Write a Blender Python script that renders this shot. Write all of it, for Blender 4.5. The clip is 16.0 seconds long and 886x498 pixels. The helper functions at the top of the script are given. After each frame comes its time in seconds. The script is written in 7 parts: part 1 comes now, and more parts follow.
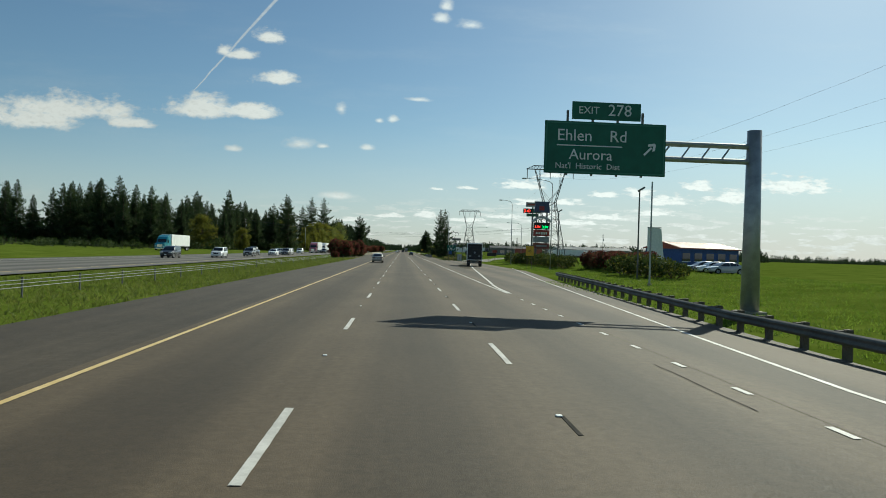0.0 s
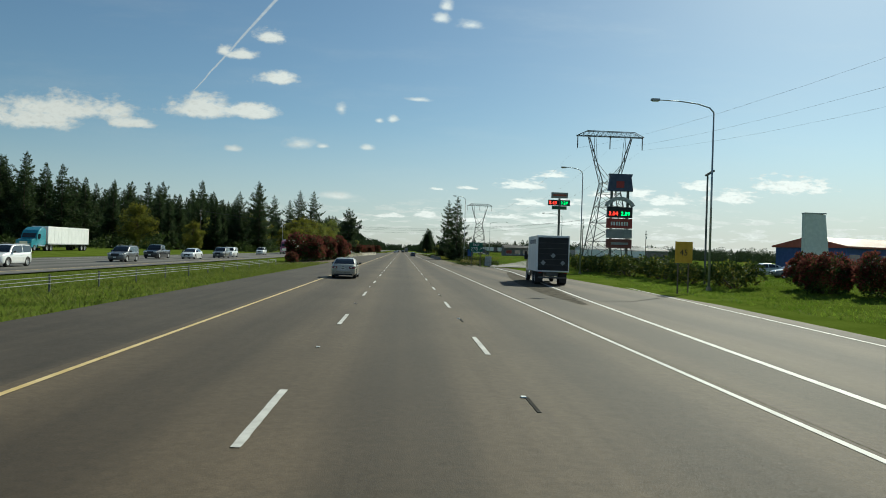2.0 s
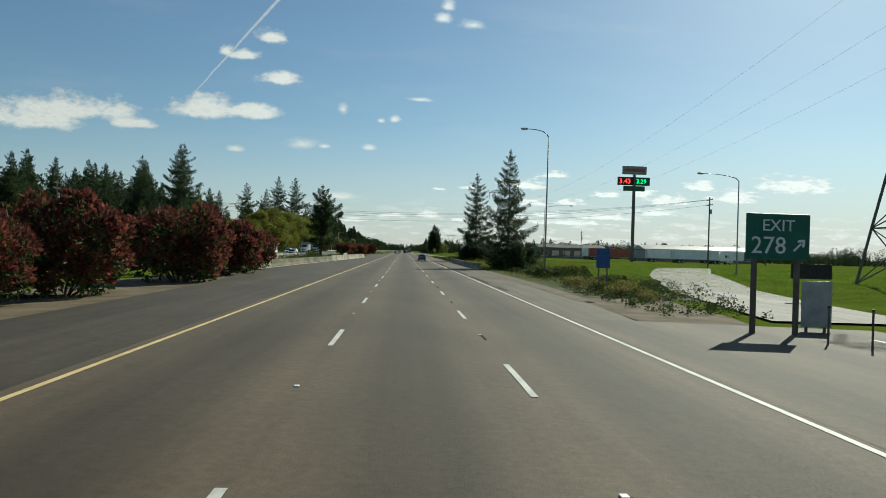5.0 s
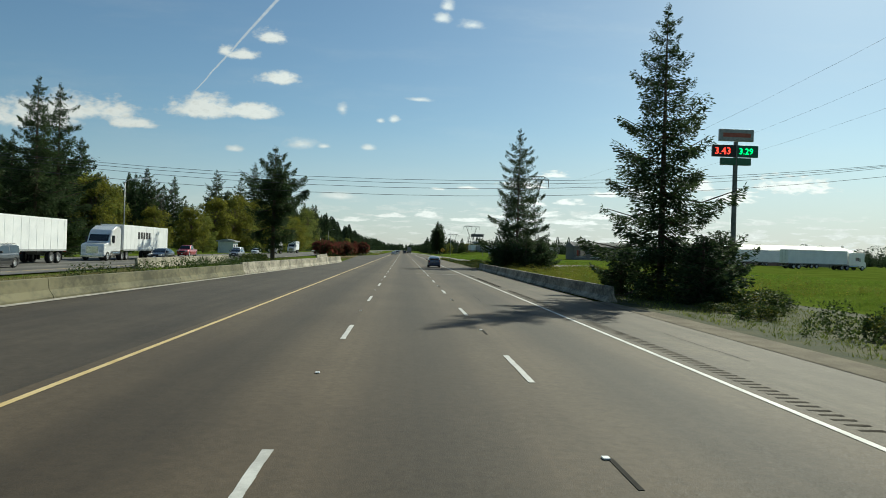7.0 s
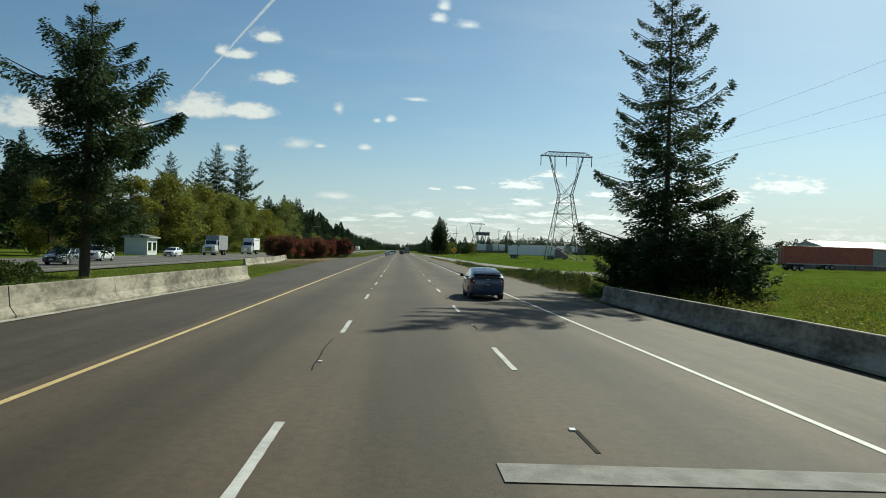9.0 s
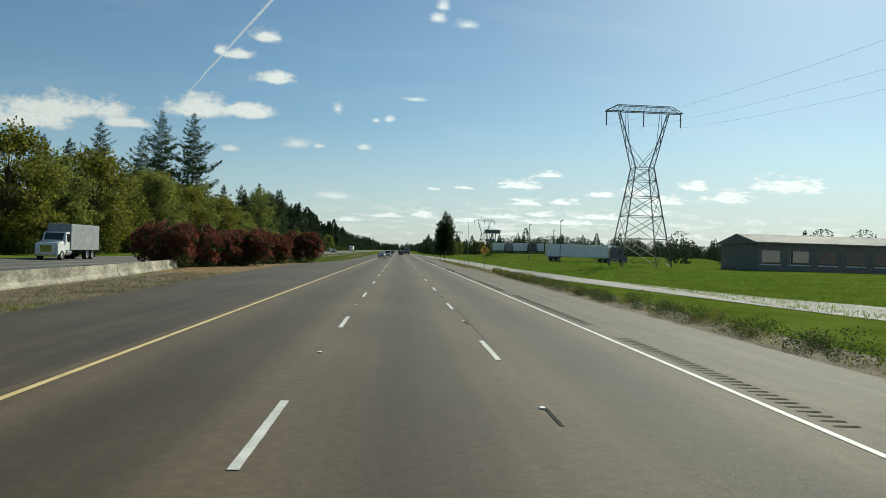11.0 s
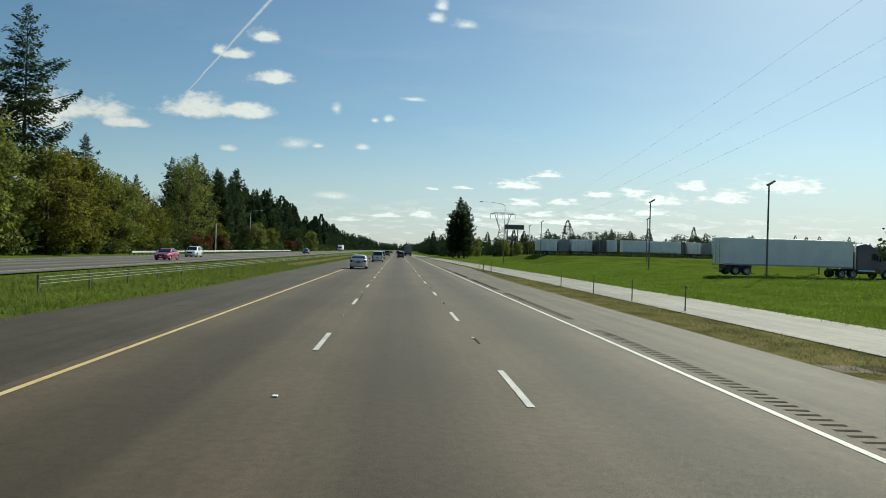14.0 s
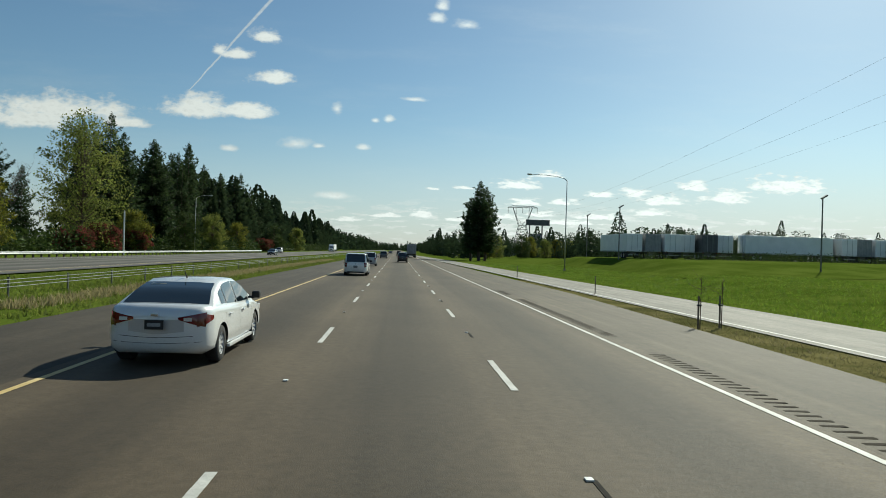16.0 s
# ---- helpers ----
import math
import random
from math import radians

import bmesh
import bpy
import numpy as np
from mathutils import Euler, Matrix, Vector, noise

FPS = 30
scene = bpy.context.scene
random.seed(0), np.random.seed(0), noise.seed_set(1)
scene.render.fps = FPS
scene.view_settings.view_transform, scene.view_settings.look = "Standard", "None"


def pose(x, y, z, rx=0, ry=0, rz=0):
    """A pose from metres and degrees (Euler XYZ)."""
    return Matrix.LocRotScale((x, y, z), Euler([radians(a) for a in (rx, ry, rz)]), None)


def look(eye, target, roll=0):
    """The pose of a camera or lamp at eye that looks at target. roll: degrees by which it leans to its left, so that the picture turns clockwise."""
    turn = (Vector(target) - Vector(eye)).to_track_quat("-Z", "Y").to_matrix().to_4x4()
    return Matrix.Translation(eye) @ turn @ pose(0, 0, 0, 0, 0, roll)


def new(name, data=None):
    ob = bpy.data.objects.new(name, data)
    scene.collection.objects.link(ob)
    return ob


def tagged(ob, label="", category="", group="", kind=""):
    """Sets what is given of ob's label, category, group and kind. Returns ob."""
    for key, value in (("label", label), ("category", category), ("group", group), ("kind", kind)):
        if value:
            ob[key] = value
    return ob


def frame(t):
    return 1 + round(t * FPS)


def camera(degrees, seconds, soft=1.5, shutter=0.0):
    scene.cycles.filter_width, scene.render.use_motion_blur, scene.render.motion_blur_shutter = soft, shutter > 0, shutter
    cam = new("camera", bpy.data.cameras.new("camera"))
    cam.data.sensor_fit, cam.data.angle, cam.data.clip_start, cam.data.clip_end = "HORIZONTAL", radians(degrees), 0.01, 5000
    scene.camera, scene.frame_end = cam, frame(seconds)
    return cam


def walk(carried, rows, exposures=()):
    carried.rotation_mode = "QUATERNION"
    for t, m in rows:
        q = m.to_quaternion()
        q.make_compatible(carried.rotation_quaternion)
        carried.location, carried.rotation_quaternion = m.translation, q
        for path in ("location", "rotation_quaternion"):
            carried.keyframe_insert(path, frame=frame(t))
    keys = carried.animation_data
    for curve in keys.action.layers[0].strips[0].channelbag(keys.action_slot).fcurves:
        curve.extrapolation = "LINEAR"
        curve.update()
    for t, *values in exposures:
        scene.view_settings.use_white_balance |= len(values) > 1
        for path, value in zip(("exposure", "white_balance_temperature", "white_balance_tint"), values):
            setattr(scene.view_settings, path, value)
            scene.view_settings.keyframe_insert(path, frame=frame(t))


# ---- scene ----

# ---------------------------------------------------------------- camera
cam = camera(65.4, 16.0, soft=.9)
F = 784 / math.tan(radians(65.4 / 2))
SPEED = 29.88
# seconds, sideways place in the lane, heading of the road in the lens
ROWS = [(0, -.40, 711), (.5, -.31, 707), (1, -.22, 703), (1.5, -.13, 707.5), (2, -.12, 711), (2.5, -.10, 714),
        (3, -.09, 715.5), (3.5, -.08, 715), (4, -.13, 713), (6.5, -.44, 717), (7, -.465, 713), (7.5, -.476, 708.5),
        (8, -.487, 706.5), (8.5, -.46, 706.7), (9, -.43, 707), (11.5, -.28, 705), (12, -.25, 705), (12.5, -.22, 705.5),
        (13, -.21, 705), (13.5, -.20, 703), (14, -.18, 703), (14.5, -.17, 700.5), (15, -.16, 700.5), (15.5, -.15, 703), (16, -.13, 704)]
walk(cam, [(t, pose(x, SPEED * t, 2.2, 90.17, -1.75, -math.degrees(math.atan((784 - v) / F)))) for t, x, v in ROWS],
     exposures=[(0, .14, 6190, -5), (4, .14, 6190, -5), (6.5, .21, 6190, -5), (16, .24, 6190, -5)])

# ---------------------------------------------------------------- sky and sun
SUN_EL, SUN_AZ = radians(34), radians(35)


def math_node(nt, op, a, b=0.0, c=None, clamp=False):
    n = nt.nodes.new("ShaderNodeMath")
    n.operation, n.use_clamp = op, clamp
    for i, v in enumerate((a, b, c)):
        if v is None:
            continue
        if isinstance(v, (int, float)):
            n.inputs[i].default_value = v
        else:
            nt.links.new(v, n.inputs[i])
    return n.outputs[0]


def map_node(nt, v, lo, hi, a=0.0, b=1.0, smooth=True):
    n = nt.nodes.new("ShaderNodeMapRange")
    n.interpolation_type = "SMOOTHSTEP" if smooth else "LINEAR"
    nt.links.new(v, n.inputs[0])
    for i, x in enumerate((lo, hi, a, b)):
        n.inputs[i + 1].default_value = x
    return n.outputs[0]


def noise_node(nt, vec, scale, detail=4.0, rough=.55):
    n = nt.nodes.new("ShaderNodeTexNoise")
    n.inputs["Scale"].default_value, n.inputs["Detail"].default_value, n.inputs["Roughness"].default_value = scale, detail, rough
    if vec is not None:
        nt.links.new(vec, n.inputs["Vector"])
    return n.outputs[0]


def mix_node(nt, fac, a, b, blend="MIX"):
    n = nt.nodes.new("ShaderNodeMix")
    n.data_type, n.blend_type = "RGBA", blend
    for k, v in ((0, fac), (6, a), (7, b)):
        if isinstance(v, (int, float)):
            n.inputs[k].default_value = v
        elif isinstance(v, tuple):
            n.inputs[k].default_value = (*v, 1)[:4]
        else:
            nt.links.new(v, n.inputs[k])
    return n.outputs[2]


# small fair-weather clouds: slope to the side, slope up, half width, half height
CLOUDS = [(-.200, .300, .019, .010), (-.260, .279, .011, .009), (-.237, .273, .024, .007), (-.189, .241, .027, .009), (-.290, .195, .044, .016),
          (-.228, .193, .044, .011), (-.478, .187, .092, .016), (-.386, .169, .030, .008), (-.527, .171, .066, .016), (-.151, .149, .019, .007),
          (-.118, .146, .009, .003), (-.055, .147, .009, .004), (-.093, .202, .007, .007), (-.019, .189, .006, .004), (-.038, .186, .005, .003),
          (.017, .219, .016, .003), (-.093, .076, .026, .005), (.046, .340, .010, .007), (.053, .358, .008, .007), (.091, .332, .015, .007), (-.243, .138, .011, .004)]
# flat-based banks low over the horizon
LOW_CLOUDS = [(.034, .054, .016, .006), (.049, .090, .008, .002), (.094, .093, .011, .002), (.173, .100, .028, .006), (.219, .116, .020, .004), (.186, .075, .020, .005),
              (.241, .077, .021, .004), (.293, .090, .020, .004), (.346, .094, .018, .007), (.393, .084, .033, .007), (.368, .066, .029, .005), (.208, .058, .021, .004),
              (.150, .053, .028, .003), (.092, .047, .029, .003), (-.015, .049, .020, .003), (.292, .057, .036, .004), (.436, .108, .020, .007), (.242, .047, .049, .003),
              (.488, .093, .033, .010), (.583, .113, .049, .011), (-.072, .042, .025, .003)]


def build_sky():
    w = bpy.data.worlds.new("sky")
    scene.world = w
    w.use_nodes = True
    nt = w.node_tree
    nt.nodes.clear()
    out, bg = nt.nodes.new("ShaderNodeOutputWorld"), nt.nodes.new("ShaderNodeBackground")
    sky = nt.nodes.new("ShaderNodeTexSky")
    sky.sky_type, sky.sun_disc = "NISHITA", False
    sky.sun_elevation, sky.sun_rotation = SUN_EL, SUN_AZ
    sky.air_density, sky.dust_density, sky.ozone_density = 1.0, .5, 2.0
    tc, sep = nt.nodes.new("ShaderNodeTexCoord"), nt.nodes.new("ShaderNodeSeparateXYZ")
    nt.links.new(tc.outputs["Generated"], sep.inputs[0])
    x, y, z = sep.outputs
    ay = math_node(nt, "MAXIMUM", math_node(nt, "ABSOLUTE", y), .05)
    u, v = math_node(nt, "DIVIDE", x, ay), math_node(nt, "DIVIDE", z, ay)
    uv = nt.nodes.new("ShaderNodeCombineXYZ")
    nt.links.new(u, uv.inputs[0])
    nt.links.new(v, uv.inputs[1])
    sm = nt.nodes.new("ShaderNodeMapping")
    sm.inputs["Scale"].default_value = (1.0, 1.7, 1.0)
    nt.links.new(uv.outputs[0], sm.inputs[0])
    fine = noise_node(nt, sm.outputs[0], 95, 6, .55)
    wide = noise_node(nt, sm.outputs[0], 26, 5, .55)
    rag = math_node(nt, "ADD", math_node(nt, "MULTIPLY", math_node(nt, "SUBTRACT", fine, .5), 1.0),
                    math_node(nt, "MULTIPLY", math_node(nt, "SUBTRACT", wide, .5), 1.9))
    lt = nt.nodes.new("ShaderNodeMapping")
    lt.inputs["Scale"].default_value = (1.0, 3.4, 1.0)
    nt.links.new(uv.outputs[0], lt.inputs[0])
    low_rag = math_node(nt, "ADD", math_node(nt, "MULTIPLY", math_node(nt, "SUBTRACT", noise_node(nt, lt.outputs[0], 44, 5, .6), .5), 3.4), math_node(nt, "MULTIPLY", math_node(nt, "SUBTRACT", fine, .5), 1.2))

    def bank(clouds, top, base):
        """Distance from the nearest cloud's middle, 1 at its edge; the base is flatter than the top."""
        total = None
        for cx, cy, a, b in clouds:
            dx = math_node(nt, "DIVIDE", math_node(nt, "SUBTRACT", u, cx), a * 1.12)
            dy = math_node(nt, "DIVIDE", math_node(nt, "SUBTRACT", v, cy - b * .35), b * 1.1)
            dy = math_node(nt, "MAXIMUM", math_node(nt, "MULTIPLY", dy, top), math_node(nt, "MULTIPLY", dy, -base))
            r = math_node(nt, "SQRT", math_node(nt, "ADD", math_node(nt, "MULTIPLY", dx, dx), math_node(nt, "MULTIPLY", dy, dy)))
            total = r if total is None else math_node(nt, "SMOOTH_MIN", total, r, .25)
        return total

    puff = map_node(nt, math_node(nt, "ADD", bank(CLOUDS[:9], .75, 1.45), rag), 1.22, .42, 0, .95)
    wisp = map_node(nt, math_node(nt, "ADD", bank(CLOUDS[9:], .85, 1.3), rag), 1.45, .05, 0, .80)
    puff = math_node(nt, "MAXIMUM", puff, wisp)
    low_puff = map_node(nt, math_node(nt, "ADD", bank(LOW_CLOUDS, .72, 1.7), low_rag), 1.35, .40, 0, .95)
    # flat sheets of cloud low over the horizon
    st = nt.nodes.new("ShaderNodeMapping")
    st.inputs["Scale"].default_value = (1.0, 5.2, 1.0)
    nt.links.new(uv.outputs[0], st.inputs[0])
    band = noise_node(nt, st.outputs[0], 22, 6, .55)
    low = math_node(nt, "MULTIPLY", map_node(nt, v, .004, .02), map_node(nt, v, .085, .045))
    side = map_node(nt, u, -.25, .15, .35, 1.0)
    sheet = math_node(nt, "MULTIPLY", math_node(nt, "MULTIPLY", map_node(nt, band, .50, .60, 0, .75), low), side)
    sheet = math_node(nt, "MAXIMUM", sheet, low_puff)
    thin = math_node(nt, "MULTIPLY", map_node(nt, noise_node(nt, st.outputs[0], 3.2, 6, .6), .45, .8), .10)
    # a vapour trail
    du, dv = math_node(nt, "ADD", u, .3154), math_node(nt, "SUBTRACT", v, .2006)
    along = math_node(nt, "ADD", math_node(nt, "MULTIPLY", du, .635), math_node(nt, "MULTIPLY", dv, .773))
    off = math_node(nt, "ADD", math_node(nt, "MULTIPLY", du, -.773), math_node(nt, "MULTIPLY", dv, .635))
    off = math_node(nt, "ADD", off, math_node(nt, "MULTIPLY", math_node(nt, "SUBTRACT", wide, .5), .004))
    width = math_node(nt, "ADD", math_node(nt, "MULTIPLY", along, .010), .0007)
    trail = math_node(nt, "MULTIPLY", map_node(nt, math_node(nt, "DIVIDE", math_node(nt, "ABSOLUTE", off), width), 1.3, .3),
                      math_node(nt, "MULTIPLY", map_node(nt, along, 0, .03), map_node(nt, along, .6, .3, 0, .55)))
    cover = math_node(nt, "MAXIMUM", math_node(nt, "MAXIMUM", puff, sheet), math_node(nt, "MAXIMUM", trail, thin), clamp=True)
    cover = math_node(nt, "MULTIPLY", cover, math_node(nt, "GREATER_THAN", z, .002))
    # clouds glare more towards the sun; thin edges and bases are greyer
    white = mix_node(nt, map_node(nt, u, -.45, .25), (8.9, 8.5, 8.2), (12.6, 12.3, 12.1))
    body = map_node(nt, math_node(nt, "ADD", fine, math_node(nt, "MULTIPLY", math_node(nt, "MAXIMUM", puff, low_puff), .3)), .40, .85, .86, 1.10)
    white = mix_node(nt, 1.0, white, body, "MULTIPLY")
    haze = math_node(nt, "MULTIPLY", map_node(nt, v, .20, .0), map_node(nt, u, -.4, .5, .45, .72))
    blue = mix_node(nt, 1.0, sky.outputs[0], (.93, 1.0, 1.035), "MULTIPLY")
    clear = mix_node(nt, haze, blue, (7.5, 7.6, 8.6))
    col = mix_node(nt, cover, clear, white)
    nt.links.new(col, bg.inputs[0])
    bg.inputs[1].default_value = 0.066
    nt.links.new(bg.outputs[0], out.inputs[0])


build_sky()
sun_data = bpy.data.lights.new("sun", "SUN")
sun_data.energy, sun_data.angle, sun_data.color = 5.0, radians(.55), (1.0, .91, .78)
sun = new("sun", sun_data)
sun.matrix_world = look((0, 0, 60), (-math.sin(SUN_AZ), -math.cos(SUN_AZ), 60 - math.tan(SUN_EL)))

# ---------------------------------------------------------------- materials


def mat(name, c1, c2=None, rough=.6, metal=0.0, scale=2.0, fine=25.0, bump=0.0, spec=.4, coat=0.0, stretch=(1, 1, 1), island=0.0, world=False, emit=0.0, clear=0.0):
    """Two colours mixed by a wide and a fine noise, with relief; island: spread of lightness from piece to piece."""
    m = bpy.data.materials.new(name)
    m.use_nodes = True
    nt = m.node_tree
    b = nt.nodes["Principled BSDF"]
    c2 = c2 or tuple(min(1, k * 1.25 + .004) for k in c1)
    if world:
        src = nt.nodes.new("ShaderNodeNewGeometry").outputs["Position"]
    else:
        src = nt.nodes.new("ShaderNodeTexCoord").outputs["Object"]
    mp = nt.nodes.new("ShaderNodeMapping")
    mp.inputs["Scale"].default_value = stretch
    nt.links.new(src, mp.inputs[0])
    a, f = noise_node(nt, mp.outputs[0], scale, 4), noise_node(nt, mp.outputs[0], fine, 5, .65)
    k = map_node(nt, math_node(nt, "ADD", math_node(nt, "MULTIPLY", a, .6), math_node(nt, "MULTIPLY", f, .4)), .36, .64)
    col = mix_node(nt, k, c1, c2)
    if island:
        g = nt.nodes.new("ShaderNodeNewGeometry")
        col = mix_node(nt, 1.0, col, map_node(nt, g.outputs["Random Per Island"], 0, 1, 1 - island, 1 + island, False), "MULTIPLY")
    nt.links.new(col, b.inputs["Base Color"])
    b.inputs["Roughness"].default_value, b.inputs["Metallic"].default_value = rough, metal
    b.inputs["Specular IOR Level"].default_value, b.inputs["Coat Weight"].default_value = spec, coat
    b.inputs["Coat Roughness"].default_value = .06
    if rough > .3:
        nt.links.new(map_node(nt, f, .3, .7, max(.05, rough - .12), min(1, rough + .12), False), b.inputs["Roughness"])
    if bump:
        bp = nt.nodes.new("ShaderNodeBump")
        bp.inputs["Strength"].default_value, bp.inputs["Distance"].default_value = min(1, bump), .02
        nt.links.new(f, bp.inputs["Height"])
        nt.links.new(bp.outputs[0], b.inputs["Normal"])
    if emit:
        nt.links.new(col, b.inputs["Emission Color"])
        b.inputs["Emission Strength"].default_value = emit
    return m


def leaf_mat(name, c1, c2, island=.35, through_light=.35):
    m = mat(name, c1, c2, rough=.7, scale=.5, fine=6, island=island, spec=.15)
    nt = m.node_tree
    b, out = nt.nodes["Principled BSDF"], nt.nodes["Material Output"]
    col = b.inputs["Base Color"].links[0].from_socket
    tr, mx = nt.nodes.new("ShaderNodeBsdfTranslucent"), nt.nodes.new("ShaderNodeMixShader")
    nt.links.new(col, tr.inputs[0])
    mx.inputs[0].default_value = through_light
    nt.links.new(b.outputs[0], mx.inputs[1])
    nt.links.new(tr.outputs[0], mx.inputs[2])
    nt.links.new(mx.outputs[0], out.inputs[0])
    return m


def road_mat(name, c1, c2, track=True, centre=0.0, lane=3.65):
    """Worn asphalt: stone grain, blotches, and bands along the wheel tracks of each lane."""
    m = mat(name, c1, c2, rough=.82, scale=.35, fine=70, bump=.16, world=True, stretch=(1, .4, 1), spec=.3)
    nt = m.node_tree
    b = nt.nodes["Principled BSDF"]
    col = b.inputs["Base Color"].links[0].from_socket
    g = nt.nodes.new("ShaderNodeNewGeometry")
    grain = noise_node(nt, g.outputs["Position"], 60, 3, .7)
    col = mix_node(nt, 1.0, col, map_node(nt, grain, .25, .75, .70, 1.30, False), "MULTIPLY")
    mid = noise_node(nt, g.outputs["Position"], 7, 4, .75)
    col = mix_node(nt, 1.0, col, map_node(nt, mid, .3, .7, .80, 1.20, False), "MULTIPLY")
    if not track:
        st = nt.nodes.new("ShaderNodeMapping")
        st.inputs["Scale"].default_value = (2.2, .05, 1)
        nt.links.new(g.outputs["Position"], st.inputs[0])
        col = mix_node(nt, 1.0, col, map_node(nt, noise_node(nt, st.outputs[0], 1.0, 5, .6), .3, .7, .74, 1.26, False), "MULTIPLY")
        col = mix_node(nt, 1.0, col, map_node(nt, noise_node(nt, g.outputs["Position"], 1.4, 5, .7), .3, .7, .84, 1.16, False), "MULTIPLY")
    if track:
        sep = nt.nodes.new("ShaderNodeSeparateXYZ")
        nt.links.new(g.outputs["Position"], sep.inputs[0])
        wav = math_node(nt, "COSINE", math_node(nt, "MULTIPLY", math_node(nt, "SUBTRACT", sep.outputs[0], centre), 2 * math.pi / lane))
        band = map_node(nt, wav, -1, 1, 1.17, .64)
        st = nt.nodes.new("ShaderNodeMapping")
        st.inputs["Scale"].default_value = (1.6, .02, 1)
        nt.links.new(g.outputs["Position"], st.inputs[0])
        streak = map_node(nt, noise_node(nt, st.outputs[0], 1.2, 4), .3, .7, .86, 1.12, False)
        col = mix_node(nt, 1.0, col, math_node(nt, "MULTIPLY", band, streak), "MULTIPLY")
    nt.links.new(col, b.inputs["Base Color"])
    return m


def glass_mat(name, tint, rough=.03):
    m = bpy.data.materials.new(name)
    m.use_nodes = True
    b = m.node_tree.nodes["Principled BSDF"]
    b.inputs["Base Color"].default_value = (*tint, 1)
    b.inputs["Roughness"].default_value, b.inputs["IOR"].default_value = rough, 1.5
    b.inputs["Specular IOR Level"].default_value, b.inputs["Coat Weight"].default_value = .6, .6
    return m


M = {}
M["asphalt"] = road_mat("asphalt", (.060, .0445, .028), (.086, .064, .040))
M["shoulder"] = road_mat("shoulder_asphalt", (.035, .027, .0185), (.056, .044, .030), track=False)
M["shoulder_pale"] = road_mat("pale_shoulder_asphalt", (.060, .046, .029), (.090, .070, .045), track=False)
M["ramp"] = road_mat("ramp_concrete", (.155, .143, .120), (.22, .204, .174), track=False)
M["opposite"] = road_mat("opposite_asphalt", (.098, .092, .080), (.135, .126, .110), track=True, centre=-30.6)
M["joint"] = mat("joint_concrete", (.15, .143, .125), (.28, .268, .24), rough=.9, scale=2.5, fine=30, bump=.3, world=True)
M["white_line"] = mat("road_paint_white", (.40, .39, .36), (.58, .57, .53), rough=.7, scale=1.5, fine=14, bump=.2, world=True)
M["yellow_line"] = mat("road_paint_yellow", (.50, .36, .14), (.62, .48, .24), rough=.7, scale=1.5, fine=14, bump=.2, world=True)
M["dark_patch"] = mat("tar_patch", (.016, .016, .016), (.032, .030, .028), rough=.95, scale=3, world=True, spec=.05)
M["grass"] = mat("grass_ground", (.064, .094, .012), (.110, .144, .024), rough=.95, scale=.22, fine=9, bump=.7, world=True, spec=0)
M["blade"] = leaf_mat("grass_blade", (.090, .155, .015), (.175, .24, .034), .3, .5)
M["blade_dull"] = leaf_mat("long_grass_blade", (.090, .125, .020), (.18, .20, .043), .35, .5)
M["dry_blade"] = leaf_mat("dry_grass", (.26, .22, .11), (.36, .30, .15))
M["olive_blade"] = leaf_mat("dry_olive_grass", (.12, .115, .045), (.24, .215, .10))
M["dry_turf"] = mat("dry_turf", (.075, .075, .026), (.19, .165, .07), rough=.95, scale=.5, fine=9, bump=1, world=True, spec=0)
M["gravel"] = mat("pale_gravel", (.30, .28, .24), (.45, .42, .37), rough=.95, scale=2, fine=20, bump=1, world=True, spec=.1)
M["sand"] = mat("sandy_gravel", (.115, .095, .065), (.20, .17, .12), rough=.95, scale=.8, fine=16, bump=1, world=True, spec=.1)
M["grit"] = mat("loose_grit", (.034, .028, .020), (.115, .098, .072), rough=.95, scale=2.2, fine=7, bump=1, world=True, spec=.05)
M["soil"] = mat("gravel_soil", (.10, .078, .05), (.18, .145, .10), rough=.95, scale=.5, fine=18, bump=1, world=True, spec=.1)
M["mulch"] = mat("bark_mulch", (.10, .062, .030), (.30, .20, .10), rough=.95, scale=1.2, fine=11, bump=1, world=True, spec=.1)
M["groove"] = mat("worn_groove", (.028, .026, .023), (.050, .046, .040), rough=.95, scale=3, world=True, spec=.05)
M["rumble"] = mat("rumble_groove", (.030, .024, .017), (.050, .041, .030), rough=.95, scale=3, world=True, spec=.05)
M["undergrowth"] = mat("dark_undergrowth", (.022, .034, .010), (.075, .070, .030), rough=.95, scale=.7, fine=9, bump=1, world=True, spec=.1)
M["bark"] = mat("bark", (.05, .035, .025), (.11, .08, .055), rough=.95, scale=1.5, fine=12, bump=1, stretch=(1, 1, .25))
M["needle"] = leaf_mat("conifer_needles", (.030, .054, .022), (.062, .088, .032), .45, .4)
M["needle_far"] = leaf_mat("conifer_needles_far", (.028, .048, .024), (.055, .074, .034), .4, .2)
M["leaf"] = leaf_mat("spring_leaves", (.090, .105, .016), (.20, .19, .03), .45, .5)
M["leaf_pale"] = leaf_mat("young_leaves", (.12, .155, .030), (.23, .24, .06), .4, .5)
M["leaf_dark"] = leaf_mat("shrub_leaves", (.03, .055, .015), (.075, .10, .025), .45, .25)
M["leaf_red"] = leaf_mat("red_shrub_leaves", (.085, .030, .023), (.185, .058, .044), .5, .5)
M["twig"] = mat("bare_twigs", (.16, .13, .11), (.24, .20, .17), rough=.95)
